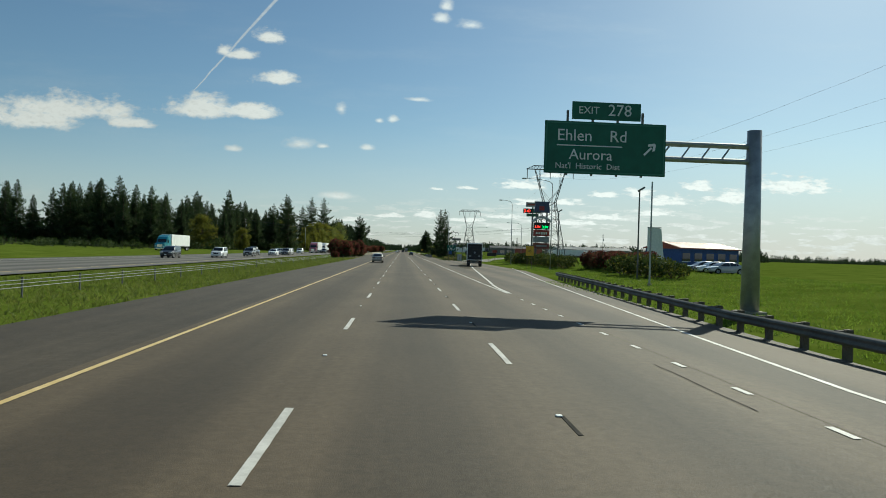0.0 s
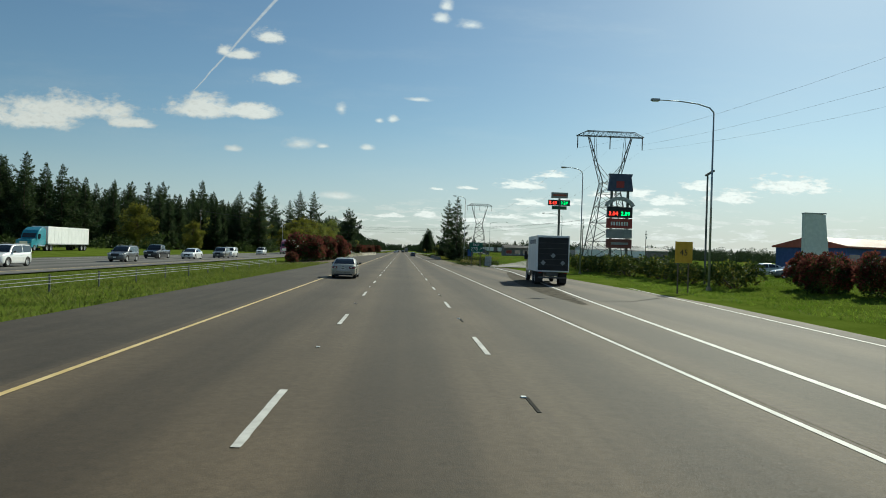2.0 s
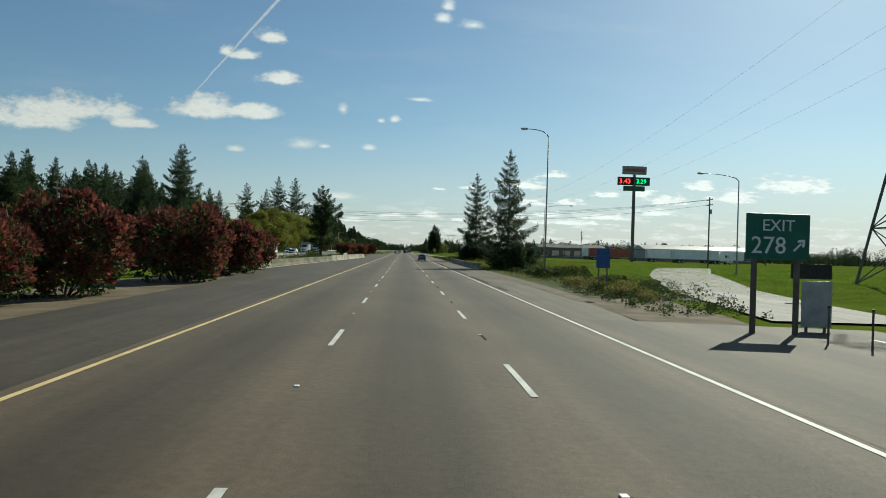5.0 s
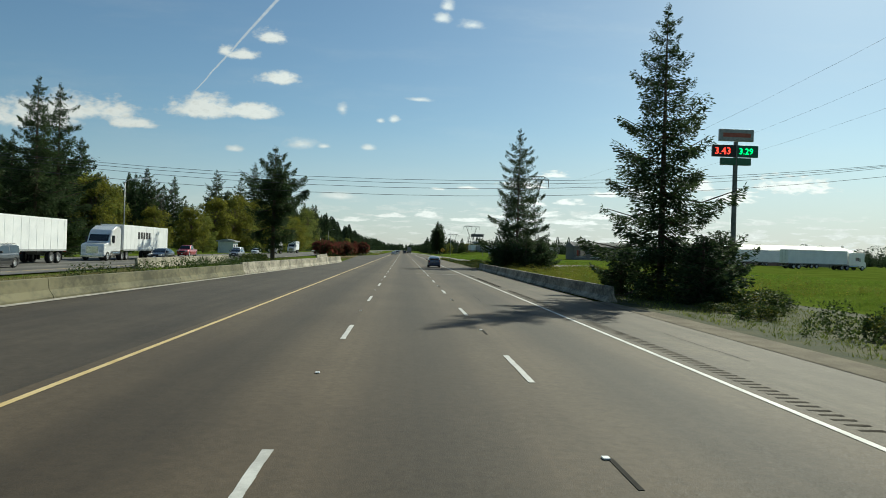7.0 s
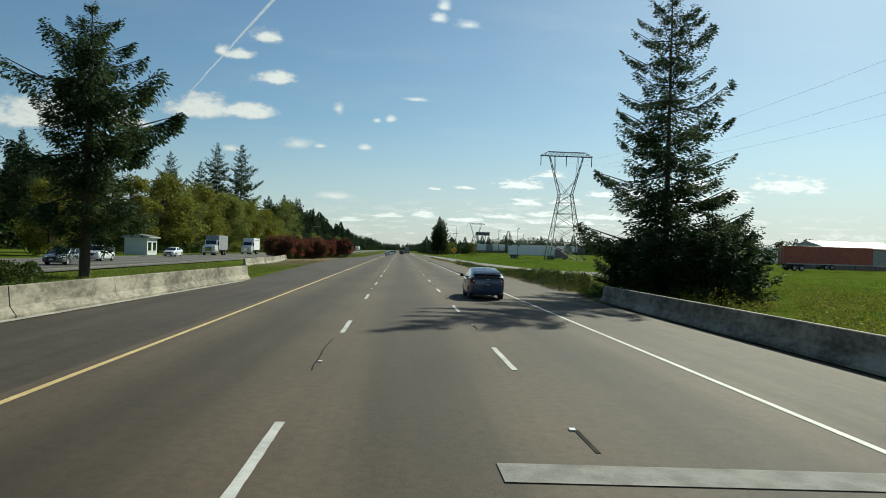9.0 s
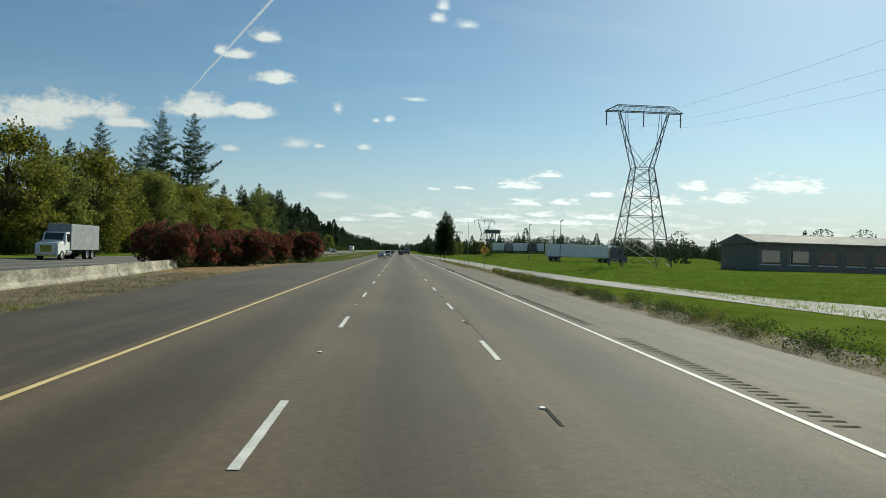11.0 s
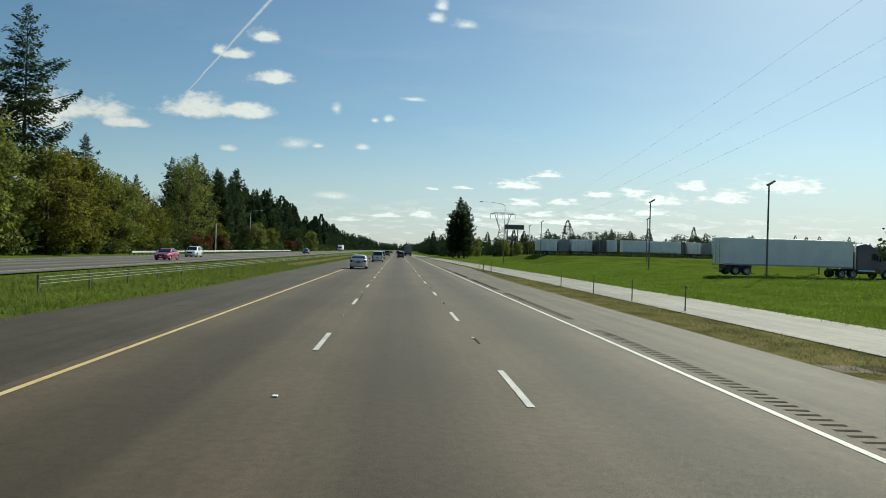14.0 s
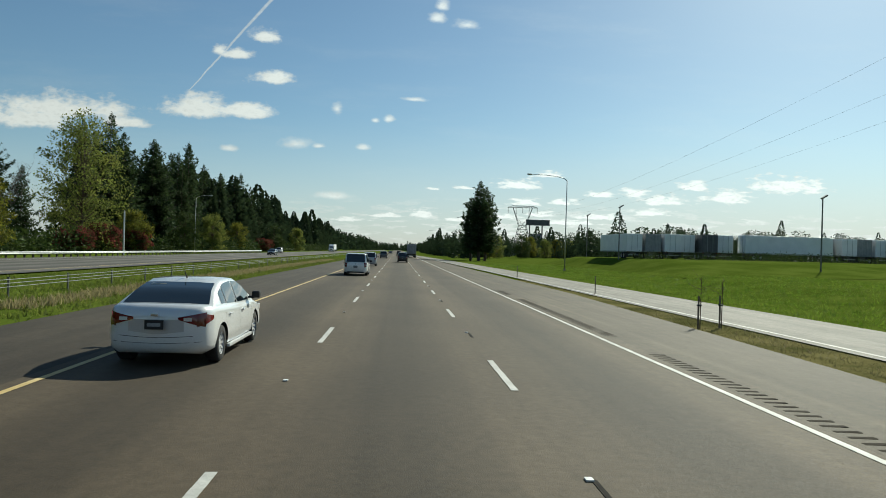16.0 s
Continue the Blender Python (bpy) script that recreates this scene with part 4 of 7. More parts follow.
undergrowth("barrier_weeds", "wild green weeds and low brambles behind the barrier", M["leaf"], [(14, 32, 252, 330, 240, .5, 1.3), (11.4, 17, 262, 306, 120, .3, .9), (15, 24, 300, 335, 60, .4, 1.2)], 93, .10, 3)
undergrowth("shoulder_weeds", "dark scrubby weeds and brambles along the edge of the shoulder", M["leaf_dark"], [(10.2, 12.4, 306, 398, 260, .25, .75), (12, 14.5, 306, 340, 90, .3, .9)], 96, .075, 4)
undergrowth("pale_weeds", "pale green weeds along the edge of the shoulder", M["leaf"], [(10.3, 12.6, 306, 398, 90, .2, .7)], 97, .07, 4)
undergrowth("median_brush", "dark low brush between the median barriers", M["leaf_dark"], [(-21.5, -13.6, 250, 300, 130, .4, 1.0), (-22, -14, 262, 300, 40, .7, 1.3)], 95, .17)
undergrowth("lot_brush", "dark brush along the edge of the lorry park", M["leaf_dark"], [(37, 80, 577, 583, 130, 2.1, 2.9), (32, 60, 482, 486, 40, .3, .7)], 94, .18)
grass_tufts("bank_grass", "rank olive-green grass on the bank", M["blade_dull"], [(11.2, 20, 190, 262), (11.4, 22, 316, 345)], 11000, .04, .20, 18)
for i, (x, y, s) in enumerate(((-20.3, 299, .75), (-20.2, 301.4, .8), (-20.0, 303.6, .75), (-20.0, 306, .75))):
    plant("green_shrub", green_shrubs[i % 3], SHRUB_PARTS, x, y, 63 * i, s, "dark clipped hedge shrub beside the concrete barrier", "shrub", "median hedge", tall=1.0)

strip("median_dry_turf", M["dry_turf"], [(211, -22.3, -12.3), (250, -22.3, -12.2), (266, -22.2, -11.5)], "dry olive-brown turf in the median", "ground", .035, step=6, across=4)
grass_tufts("median_dry_grass", "short dry olive-brown grass in the median", M["olive_blade"], [(-22.3, -12.4, 211, 266)], 9000, .04, .22, 26)

# ---------------------------------------------------------------- barriers and rails


def cable_barrier():
    """Low wire-rope barrier in the median: posts every 4.8 m and three ropes."""
    x = -15.0
    fence = thing("cable_barrier", "low three-rope wire barrier on thin posts in the median grass", "barrier")
    bm = bmesh.new()
    box(bm, -.035, .035, -.025, .025, -.1, .78, .008)
    box(bm, -.045, .045, -.035, .035, .78, .80)
    post = finish("post", bm, M["dark_steel"])
    for y0, y1 in ((-6, 150), (448, 700)):
        n = int((y1 - y0) / 4.8)
        for k in range(n):
            p = new("post", post)
            p.parent, p.location = fence, (x, y0 + 4.8 * k, gz(x))
        for h in (.42, .56, .70):
            part("rope", C((x + .045, y0, gz(x) + h), (x + .045, y0 + 4.8 * (n - 1), gz(x) + h), .014, n=5), M["steel"], fence)
    return fence


def jersey(name, label, x, y0, y1, m, sgn, height=.82, step=6.0):
    """A concrete safety barrier of cast lengths with open joints."""
    ob = thing(name, label, "barrier")
    prof = [(-.30, 0), (.30, 0), (.30, .08), (.14, .30), (.09, height - .02), (.07, height), (-.07, height), (-.09, height - .02), (-.14, .30), (-.30, .08)]
    bm = bmesh.new()
    a, b = [bm.verts.new((sgn * px, .008, z - .03)) for px, z in prof], [bm.verts.new((sgn * px, step - .012, z - .03)) for px, z in prof]
    n = len(prof)
    for i in range(n):
        bm.faces.new((a[i], a[(i + 1) % n], b[(i + 1) % n], b[i]))
    bm.faces.new(a[::-1]), bm.faces.new(b)
    bmesh.ops.recalc_face_normals(bm, faces=bm.faces)
    me = finish("barrier_length", bm, m)
    r2 = random.Random(int(y0))
    for k in range(int((y1 - y0) / step)):
        xx = x(y0 + k * step) if callable(x) else x
        s = new("barrier_length", me)
        nx = x(y0 + (k + 1) * step) if callable(x) else x
        s.parent, s.location = ob, (xx + r2.uniform(-.01, .01), y0 + k * step, max(gz(xx), main_z(xx) if xx > -14 else -9) + .03)
        s.rotation_euler = (0, 0, -math.atan2(nx - xx, step))
    return ob


def guard_rail(name, label, pts, rail):
    """A W-beam rail on blocked-out wooden posts along (y, x) points."""
    ob = thing(name, label, "guard rail")
    ys = np.arange(pts[0][0], pts[-1][0], 1.9)
    xs = np.interp(ys, *zip(*pts))
    prof = [(.0, .0), (-.04, .03), (-.085, .07), (-.085, .10), (-.03, .15), (-.03, .17), (-.085, .22), (-.085, .25), (-.04, .29), (0, .32)]
    sgn = 1 if pts[0][1] > 0 else -1
    bm = bmesh.new()
    rows = [[bm.verts.new((x + sgn * px, y, gz(x) + .42 + z)) for px, z in prof] for y, x in zip(ys, xs)]
    for a, b in zip(rows, rows[1:]):
        for i in range(len(prof) - 1):
            bm.faces.new((a[i], a[i + 1], b[i + 1], b[i]))
    part("rail", bm, rail, ob, smooth=True)
    post, block = finish("post", B(-.09, .09, -.09, .09, -.1, .78, .012), M["post_wood"]), finish("block", B(-.1, .1, -.09, .09, .42, .76, .012), M["post_wood"])
    for y, x in zip(ys, xs):
        p = new("post", post)
        p.parent, p.location = ob, (x + sgn * .32, y, gz(x))
        q = new("block", block)
        q.parent, q.location = ob, (x + sgn * .11, y, gz(x))
    return ob


cable_barrier()
jersey("median_barrier", "stained concrete barrier along the inner shoulder", lambda y: float(np.interp(y, (205, 230, 258, 285, 310), (-13.0, -12.5, -11.4, -10.4, -9.6))), 257, 311, M["concrete"], 1)
jersey("mossy_barrier", "mossy dark-stained concrete barrier along the inner shoulder", lambda y: float(np.interp(y, (205, 230, 258), (-13.0, -12.5, -11.4))), 209, 257, M["mossy_concrete"], 1, .70)
jersey("bridge_barrier", "dark weathered concrete barrier along the outer shoulder", lambda y: float(np.interp(y, (244, 258, 300, 330), (10.3, 10.0, 10.2, 10.6))), 244, 306, M["concrete"], -1)
jersey("median_wall", "pale concrete wall beside the mulched bed in the median", lambda y: float(np.interp(y, (345, 370, 396), (-17.2, -18.2, -20.8))), 345, 394, M["concrete"], 1)
jersey("opposite_barrier", "pale concrete barrier beside the opposite carriageway", -22.6, 268, 300, M["concrete"], 1, .9)
guard_rail("guard_rail", "weathered steel guard rail on wooden posts beside the exit lane", [(-8, 10.5), (14, 10.5), (22, 10.6), (44, 12.6), (67, 14.7)], M["rail_steel"])
guard_rail("guard_rail", "pale steel guard rail along the far side of the opposite carriageway", [(532, -42.6), (640, -42.8), (700, -43)], M["steel"])

# ---------------------------------------------------------------- signs


def letters(name, text, size, x, y, z, parent, align="LEFT"):
    return part(name, text_mesh(text, size, x, y, z, align), M["sign_white"], parent)


def arrow(bm, x, y, z, s):
    """An arrow pointing up and to the right."""
    m = Matrix.Translation((x, y, z)) @ pose(0, 0, 0, 0, 45, 0)
    for q in (((-.13, -1), (.13, -1), (.13, .35), (-.13, .35)), ((-.13, 1.0), (-.6, .35), (-.4, .1), (-.0, .62)), ((-.13, 1.0), (.0, .62), (.4, .1), (.6, .35), (.13, 1.0))):
        bm.faces.new([bm.verts.new(m @ Vector((a * s, 0, b * s))) for a, b in q])
    return bm


def overhead_sign():
    x0, x1, z0, z1, y = 5.86, 11.43, 5.87, 8.24, 30.7
    s = thing("exit_sign_gantry", "green overhead exit sign on a steel cantilever post", "road sign")
    panel = part("sign_panel", B(x0, x1, y, y + .06, z0, z1, .02), M["sign_green"], s)
    rim = bmesh.new()
    for a in ((x0 + .06, x1 - .06, z0 + .06, z0 + .11), (x0 + .06, x1 - .06, z1 - .11, z1 - .06), (x0 + .06, x0 + .11, z0 + .115, z1 - .115), (x1 - .11, x1 - .06, z0 + .115, z1 - .115)):
        box(rim, a[0], a[1], y - .006, y - .001, a[2], a[3])
    part("border", rim, mat("faded_border", (.03, .15, .10), (.06, .2, .14)), panel)
    letters("lettering", "Ehlen", .74, x0 + .55, y - .012, z1 - .88, panel)
    letters("lettering", "Rd", .74, x0 + 2.95, y - .012, z1 - .88, panel)
    letters("lettering", "Aurora", .68, x0 + 1.12, y - .012, z1 - 1.72, panel)
    letters("lettering", "Nat'l  Historic  Dist", .37, x0 + .5, y - .012, z1 - 2.14, panel)
    part("rule", B(x0 + .55, x0 + 3.55, y - .012, y - .002, z1 - 1.12, z1 - 1.07), M["sign_white"], panel)
    part("arrow", arrow(bmesh.new(), x1 - .75, y - .012, z1 - 1.16, .36), M["sign_white"], panel)
    tab = part("exit_tab", B(x0 + 1.22, x0 + 4.38, y, y + .06, z1 + .10, z1 + .90, .02), M["sign_green"], s)
    letters("lettering", "EXIT", .47, x0 + 1.5, y - .012, z1 + .36, tab)
    letters("lettering", "278", .74, x0 + 2.85, y - .012, z1 + .30, tab)
    for k in range(4):
        part("bracket", B(x0 + 1.0 + k * 1.15, x0 + 1.09 + k * 1.15, y + .065, y + .16, z0 - .06, z1 + .5), M["dark_steel"], s)
    for z in (6.75, 7.45):
        part("arm", C((x0 + .5, y + .35, z), (15.75, y + .35, z), .13, n=10), M["steel"], s)
    for k in range(9):
        a = x0 + .7 + k * .95
        part("arm_strut", C((a, y + .35, 6.75), (a + .5, y + .35, 7.45), .04, n=6), M["steel"], s)
    part("post", C((15.75, y + .35, gz(15.75) - .1), (15.75, y + .35, 8.2), .42, .32, n=14), M["steel"], s, smooth=True)
    part("base_plate", B(15.2, 16.3, y - .2, y + .9, gz(15.2) - .1, gz(15.2) + .12, .02), M["concrete"], s)


def gore_sign():
    x0, x1, y, z0, z1 = 10.85, 13.0, 171.3, 2.25, 3.75
    g = gz(12)
    s = thing("gore_sign", "green exit number sign on two posts in the gore", "road sign")
    p = part("sign_panel", B(x0, x1, y, y + .04, z0, z1, .015), M["sign_green"], s)
    letters("lettering", "EXIT", .54, (x0 + x1) / 2, y - .012, z1 - .56, p, "CENTER")
    letters("lettering", "278", .80, x0 + .16, y - .012, z0 + .20, p)
    part("arrow", arrow(bmesh.new(), x1 - .36, y - .012, z0 + .48, .26), M["sign_white"], p)
    for x in (x0 + .35, x1 - .35):
        part("post", B(x - .07, x + .07, y + .045, y + .18, g - .1, z1 - .1), M["post_wood"], s)


def small_sign(name, label, x, y, w, h, z, m, post_h=None, diamond=False, posts=1, text="", size=.3, tilt=0):
    s = thing(name, label, "road sign", Matrix.Translation((x, y, gz(x))))
    if diamond:
        p = part("sign_panel", B(-w / 2, w / 2, 0, .012, -w / 2, w / 2, .004, m=Matrix.Translation((0, 0, z)) @ pose(0, 0, 0, 0, 45, 0)), m, s)
        bm = bmesh.new()
        box(bm, -.05, .05, -.01, -.002, -.42, .25, m=Matrix.Translation((.0, 0, z)))
        box(bm, -.05, .05, -.01, -.002, -.3, .05, m=Matrix.Translation((.16, 0, z - .02)) @ pose(0, 0, 0, 0, -35, 0))
        bm.faces.new([bm.verts.new((a, -.008, z + b)) for a, b in ((-.17, .22), (.17, .22), (0, .48))])
        part("merge_symbol", bm, M["black"], p)
    else:
        p = part("sign_panel", B(-w / 2, w / 2, 0, .015, z - h / 2, z + h / 2, .005), m, s)
        if text:
            part("lettering", text_mesh(text, size, 0, -.012, z - size * .35, "CENTER"), M["black"] if m == M["sign_yellow"] else M["sign_white"], p)
    for k in range(posts):
        px = 0 if posts == 1 else (-w * .3 + k * w * .6)
        part("post", B(px - .04, px + .04, .017, .08, -.1, z + h * .4), M["post_wood"] if posts > 1 else M["dark_steel"], s)
    return s


overhead_sign()
gore_sign()
small_sign("merge_sign", "orange-yellow diamond merge sign on a single post", 12.1, 427.7, 1.05, 1.05, 2.75, M["sign_yellow"], diamond=True)
small_sign("ramp_speed_sign", "yellow ramp speed sign beside the exit lane", 19.6, 107, 1.25, 1.5, 2.9, M["sign_yellow"], posts=2, text="45", size=.6)
small_sign("service_sign", "small blue services sign beyond the gore", 13.4, 196, .95, 1.35, 2.3, M["sign_blue"], posts=2)
small_sign("attenuator_panel", "grey panel of a crash cushion in the gore", 14.1, 172.6, 1.1, 1.6, 1.0, M["steel"], posts=2)
small_sign("directional_sign", "dark low sign board beside the off-ramp", 24.5, 190, 2.6, .9, 1.9, M["black"], posts=2)


def marker_posts():
    for i, (x, y) in enumerate(((12.25, 169), (12.97, 168.1), (13.6, 167.2), (13.0, 449), (12.6, 455), (12.5, 462), (12.3, 470), (12.1, 520), (11.6, 545))):
        s = thing("marker_post", "thin dark delineator post at the edge of the ramp", "post", Matrix.Translation((x, y, gz(x) + .02)), "delineator posts")
        part("stake", B(-.026, .026, -.018, .018, -.1, 1.1, .005), M["post_wood"], s)
        part("cap", B(-.038, .038, -.023, .023, 1.102, 1.16, .006), M["black"], s)


marker_posts()


def street_lamp(x, y, h, reach, label="tall grey street lamp with a curved arm", toward=-1, m="steel"):
    s = thing("street_lamp", label, "street lamp", Matrix.Translation((x, y, gz(x))), "motorway lamps")
    part("pole", C((0, 0, -.1), (0, 0, h - .4), .10, .06, 10), M[m], s, smooth=True)
    part("base", C((0, 0, -.05), (0, 0, .25), .24, .2, 10), M["concrete"], s)
    pts = [(0, 0, h - .4), (toward * reach * .08, 0, h - .05), (toward * reach * .3, 0, h + .22), (toward * reach * .65, 0, h + .38), (toward * reach, 0, h + .4)]
    part("arm", tube(pts, .06, 8, .035), M[m], s, smooth=True)
    a = toward * reach
    bm = B(min(a, a + toward * .7), max(a, a + toward * .7), -.16, .16, h + .32, h + .50, .05)
    head = part("lamp_head", bm, M[m], s)
    part("lens", B(min(a + toward * .1, a + toward * .6), max(a + toward * .1, a + toward * .6), -.12, .12, h + .285, h + .316), M["lamp_clear"], head)


for x, y, h, r in ((24.2, 113, 14.5, 4.4), (23.4, 149.5, 13.6, 2.2), (14.4, 220.4, 15.0, 2.2), (39.6, 230, 11.6, 4.4), (25.1, 581, 14.0, 5.4), (26.0, 720, 14, 5.0), (22, 850, 13, 5.0)):
    street_lamp(x, y, h, r)
street_lamp(-46.7, 640, 13, 3, "thin grey street lamp beyond the opposite carriageway", 1)
street_lamp(-45, 322, 12, 3, "thin grey street lamp beyond the opposite carriageway", 1)
street_lamp(30.5, 300, 12.5, 5.5, "tall grey street lamp with a long curved arm", 1)


def lot_lamp(x, y, h):
    s = thing("lot_lamp", "square dark flood lamp on a straight pole beside the lorry park", "lamp", Matrix.Translation((x, y, gz(x))), "lorry park lamps")
    part("pole", C((0, 0, -.1), (0, 0, h), .1, .08, 8), M["dark_steel"], s)
    part("lamp_head", B(-.15, .7, -.2, .2, -.02, .16, .03, m=Matrix.Translation((0, 0, h)) @ pose(0, 0, 0, 0, -32, 0)), M["dark_steel"], s)


for x, y, h in ((36.7, 485, 9.4), (34.5, 511.5, 9.4), (25.7, 75, 9.7), (27, 120, 9.8), (35, 586, 9.6), (37, 612, 9.6), (52, 560, 9.5)):
    lot_lamp(x, y, h)
flag = thing("plain_mast", "plain thin grey mast beyond the guard rail", "pole", Matrix.Translation((21.6, 60, gz(21.6))))
part("pole", C((0, 0, -.1), (0, 0, 9.2), .09, .07, 8), M["steel"], flag)
part("base", C((0, 0, -.05), (0, 0, .2), .2, .18, 8), M["concrete"], flag)
mast = thing("white_pole", "plain white pole beside the opposite carriageway", "pole", Matrix.Translation((-46.7, 598.8, gz(-46.7))))
part("pole", C((0, 0, -.1), (0, 0, 7.3), .16, .12, 10), M["sign_white"], mast)
part("cap", C((0, 0, 7.3), (0, 0, 7.55), .13, .05, 10), M["steel"], mast)


def price_tower():
    """The tall stacked sign of the fuel stop: roof-shaped top, arch, price board and three boards."""
    x, y = 32.6, 162.3
    s = thing("fuel_stop_sign", "tall stacked fuel stop sign on two posts with lit price board", "sign", Matrix.Translation((x, y, gz(x))))
    z = 14.4
    for dx in (-1.25, 1.25):
        part("post", B(dx - .16, dx + .16, .12, .44, -.1, z - .2), M["dark_steel"], s)
    bm = bmesh.new()
    q = [(-1.9, 0, z - 2.6), (1.9, 0, z - 2.6), (1.6, 0, z - .5), (1.8, 0, z), (-1.8, 0, z), (-1.6, 0, z - .5)]
    a, b = [bm.verts.new((p[0], -.2, p[2])) for p in q], [bm.verts.new((p[0], .5, p[2])) for p in q]
    for i in range(6):
        bm.faces.new((a[i], b[i], b[(i + 1) % 6], a[(i + 1) % 6]))
    bm.faces.new(a), bm.faces.new(b[::-1])
    bmesh.ops.recalc_face_normals(bm, faces=bm.faces)
    top = part("top_board", bm, mat("slate_blue_board", (.05, .065, .12), (.08, .10, .17)), s, "slate blue roof-shaped board")
    part("emblem", B(-.7, .5, -.215, -.204, z - 2.1, z - 1.1), mat("dull_red", (.30, .04, .04)), top)
    arch = bmesh.new()
    for k in range(10):
        t0, t1 = math.pi * (.17 + .66 * k / 10), math.pi * (.17 + .66 * (k + 1) / 10)
        o = Vector((0, 0, z - 6.1))
        f = [(math.cos(t0) * 2.7, math.sin(t0) * 2.7), (math.cos(t1) * 2.7, math.sin(t1) * 2.7), (math.cos(t1) * 2.15, math.sin(t1) * 2.15), (math.cos(t0) * 2.15, math.sin(t0) * 2.15)]
        vs = [[arch.verts.new((o.x + c[0], yy, o.z + c[1])) for c in f] for yy in (-.1, .4)]
        arch.faces.new(vs[0]), arch.faces.new(vs[1][::-1])
        arch.faces.new((vs[0][0], vs[1][0], vs[1][1], vs[0][1])), arch.faces.new((vs[0][3], vs[0][2], vs[1][2], vs[1][3]))
    part("arch", arch, M["steel"], s, "pale arched band")
    b1 = part("price_board", B(-1.9, 1.9, -.2, .5, z - 6.6, z - 5.0, .03), M["black"], s, "black price board with lit digits")
    part("price_digits", text_mesh("3.04", .85, -1.78, -.215, z - 6.3), M["led_red"], b1, "red lit digits")
    part("price_digits", text_mesh("2.89", .85, .08, -.215, z - 6.3), M["led_green"], b1, "green lit digits")
    b2 = part("board", B(-1.9, 1.9, -.2, .5, z - 8.2, z - 6.75, .03), mat("board_red", (.26, .045, .035)), s, "dull red name board")
    bars = bmesh.new()
    for k in range(7):
        box(bars, -1.4 + k * .4, -1.15 + k * .4, -.214, -.203, z - 7.8, z - 7.25)
    part("emblem", bars, M["sign_white"], b2)
    part("board", B(-1.9, 1.9, -.2, .5, z - 9.7, z - 8.35, .03), M["trailer_grey"], s, "grey board")
    b4 = part("board", B(-1.9, 1.9, -.2, .5, z - 11.2, z - 9.85, .03), mat("board_brown", (.16, .05, .04)), s, "brown-red board")
    part("emblem", B(-1.3, 1.3, -.214, -.203, z - 10.7, z - 10.35), M["trailer_grey"], b4)


def fuel_pole_sign():
    x, y, z = 64.2, 340.9, 27.3
    s = thing("fuel_price_sign", "tall single-pole fuel sign with lit red and green prices", "sign", Matrix.Translation((x, y, gz(x))))
    part("pole", C((0, .3, -.1), (0, .3, z - 2.6), .5, .42, 12), M["dark_steel"], s)
    p = part("name_board", B(-3.4, 3.4, -.1, .7, z - 2.5, z - .2, .08), M["trailer_grey"], s)
    part("emblem", B(-2.8, 2.8, -.13, -.11, z - 1.75, z - .95), M["trailer_red"], p)
    q = part("price_board", B(-4.7, .1, -.1, .7, z - 5.6, z - 3.3, .08), M["black"], s, "black price panel with red lit digits")
    part("price_digits", text_mesh("3.43", 1.95, -4.45, -.13, z - 5.15), M["led_red"], q, "red lit digits")
    q = part("price_board", B(.15, 4.4, -.1, .7, z - 5.6, z - 3.3, .08), M["sign_green"], s, "dark green panel with green lit digits")
    part("price_digits", text_mesh("3.29", 1.7, .45, -.13, z - 5.05), M["led_green"], q, "green lit digits")
    part("lower_board", B(-3.0, 3.0, -.1, .7, z - 7.2, z - 5.8, .08), mat("board_green", (.03, .10, .06)), s)


def billboard():
    s = thing("billboard", "grey billboard on two tall posts", "billboard", Matrix.Translation((60.5, 776, gz(60))))
    for dx in (-3.5, 2.0):
        part("post", C((dx, .3, -.1), (dx, .3, 14.2), .3, .3, 8), M["dark_steel"], s)
    part("panel", B(-5.2, 5.2, -.15, .15, 14, 16.4, .03), M["dark_steel"], s)
    part("lower_panel", B(-3.2, 1.7, -.1, .1, 8.2, 10.2, .03), M["trailer_grey"], s)
    part("catwalk", B(-5.2, 5.2, -.9, -.16, 13.85, 13.95), M["dark_steel"], s)


price_tower()
fuel_pole_sign()
billboard()

# ---------------------------------------------------------------- power lines


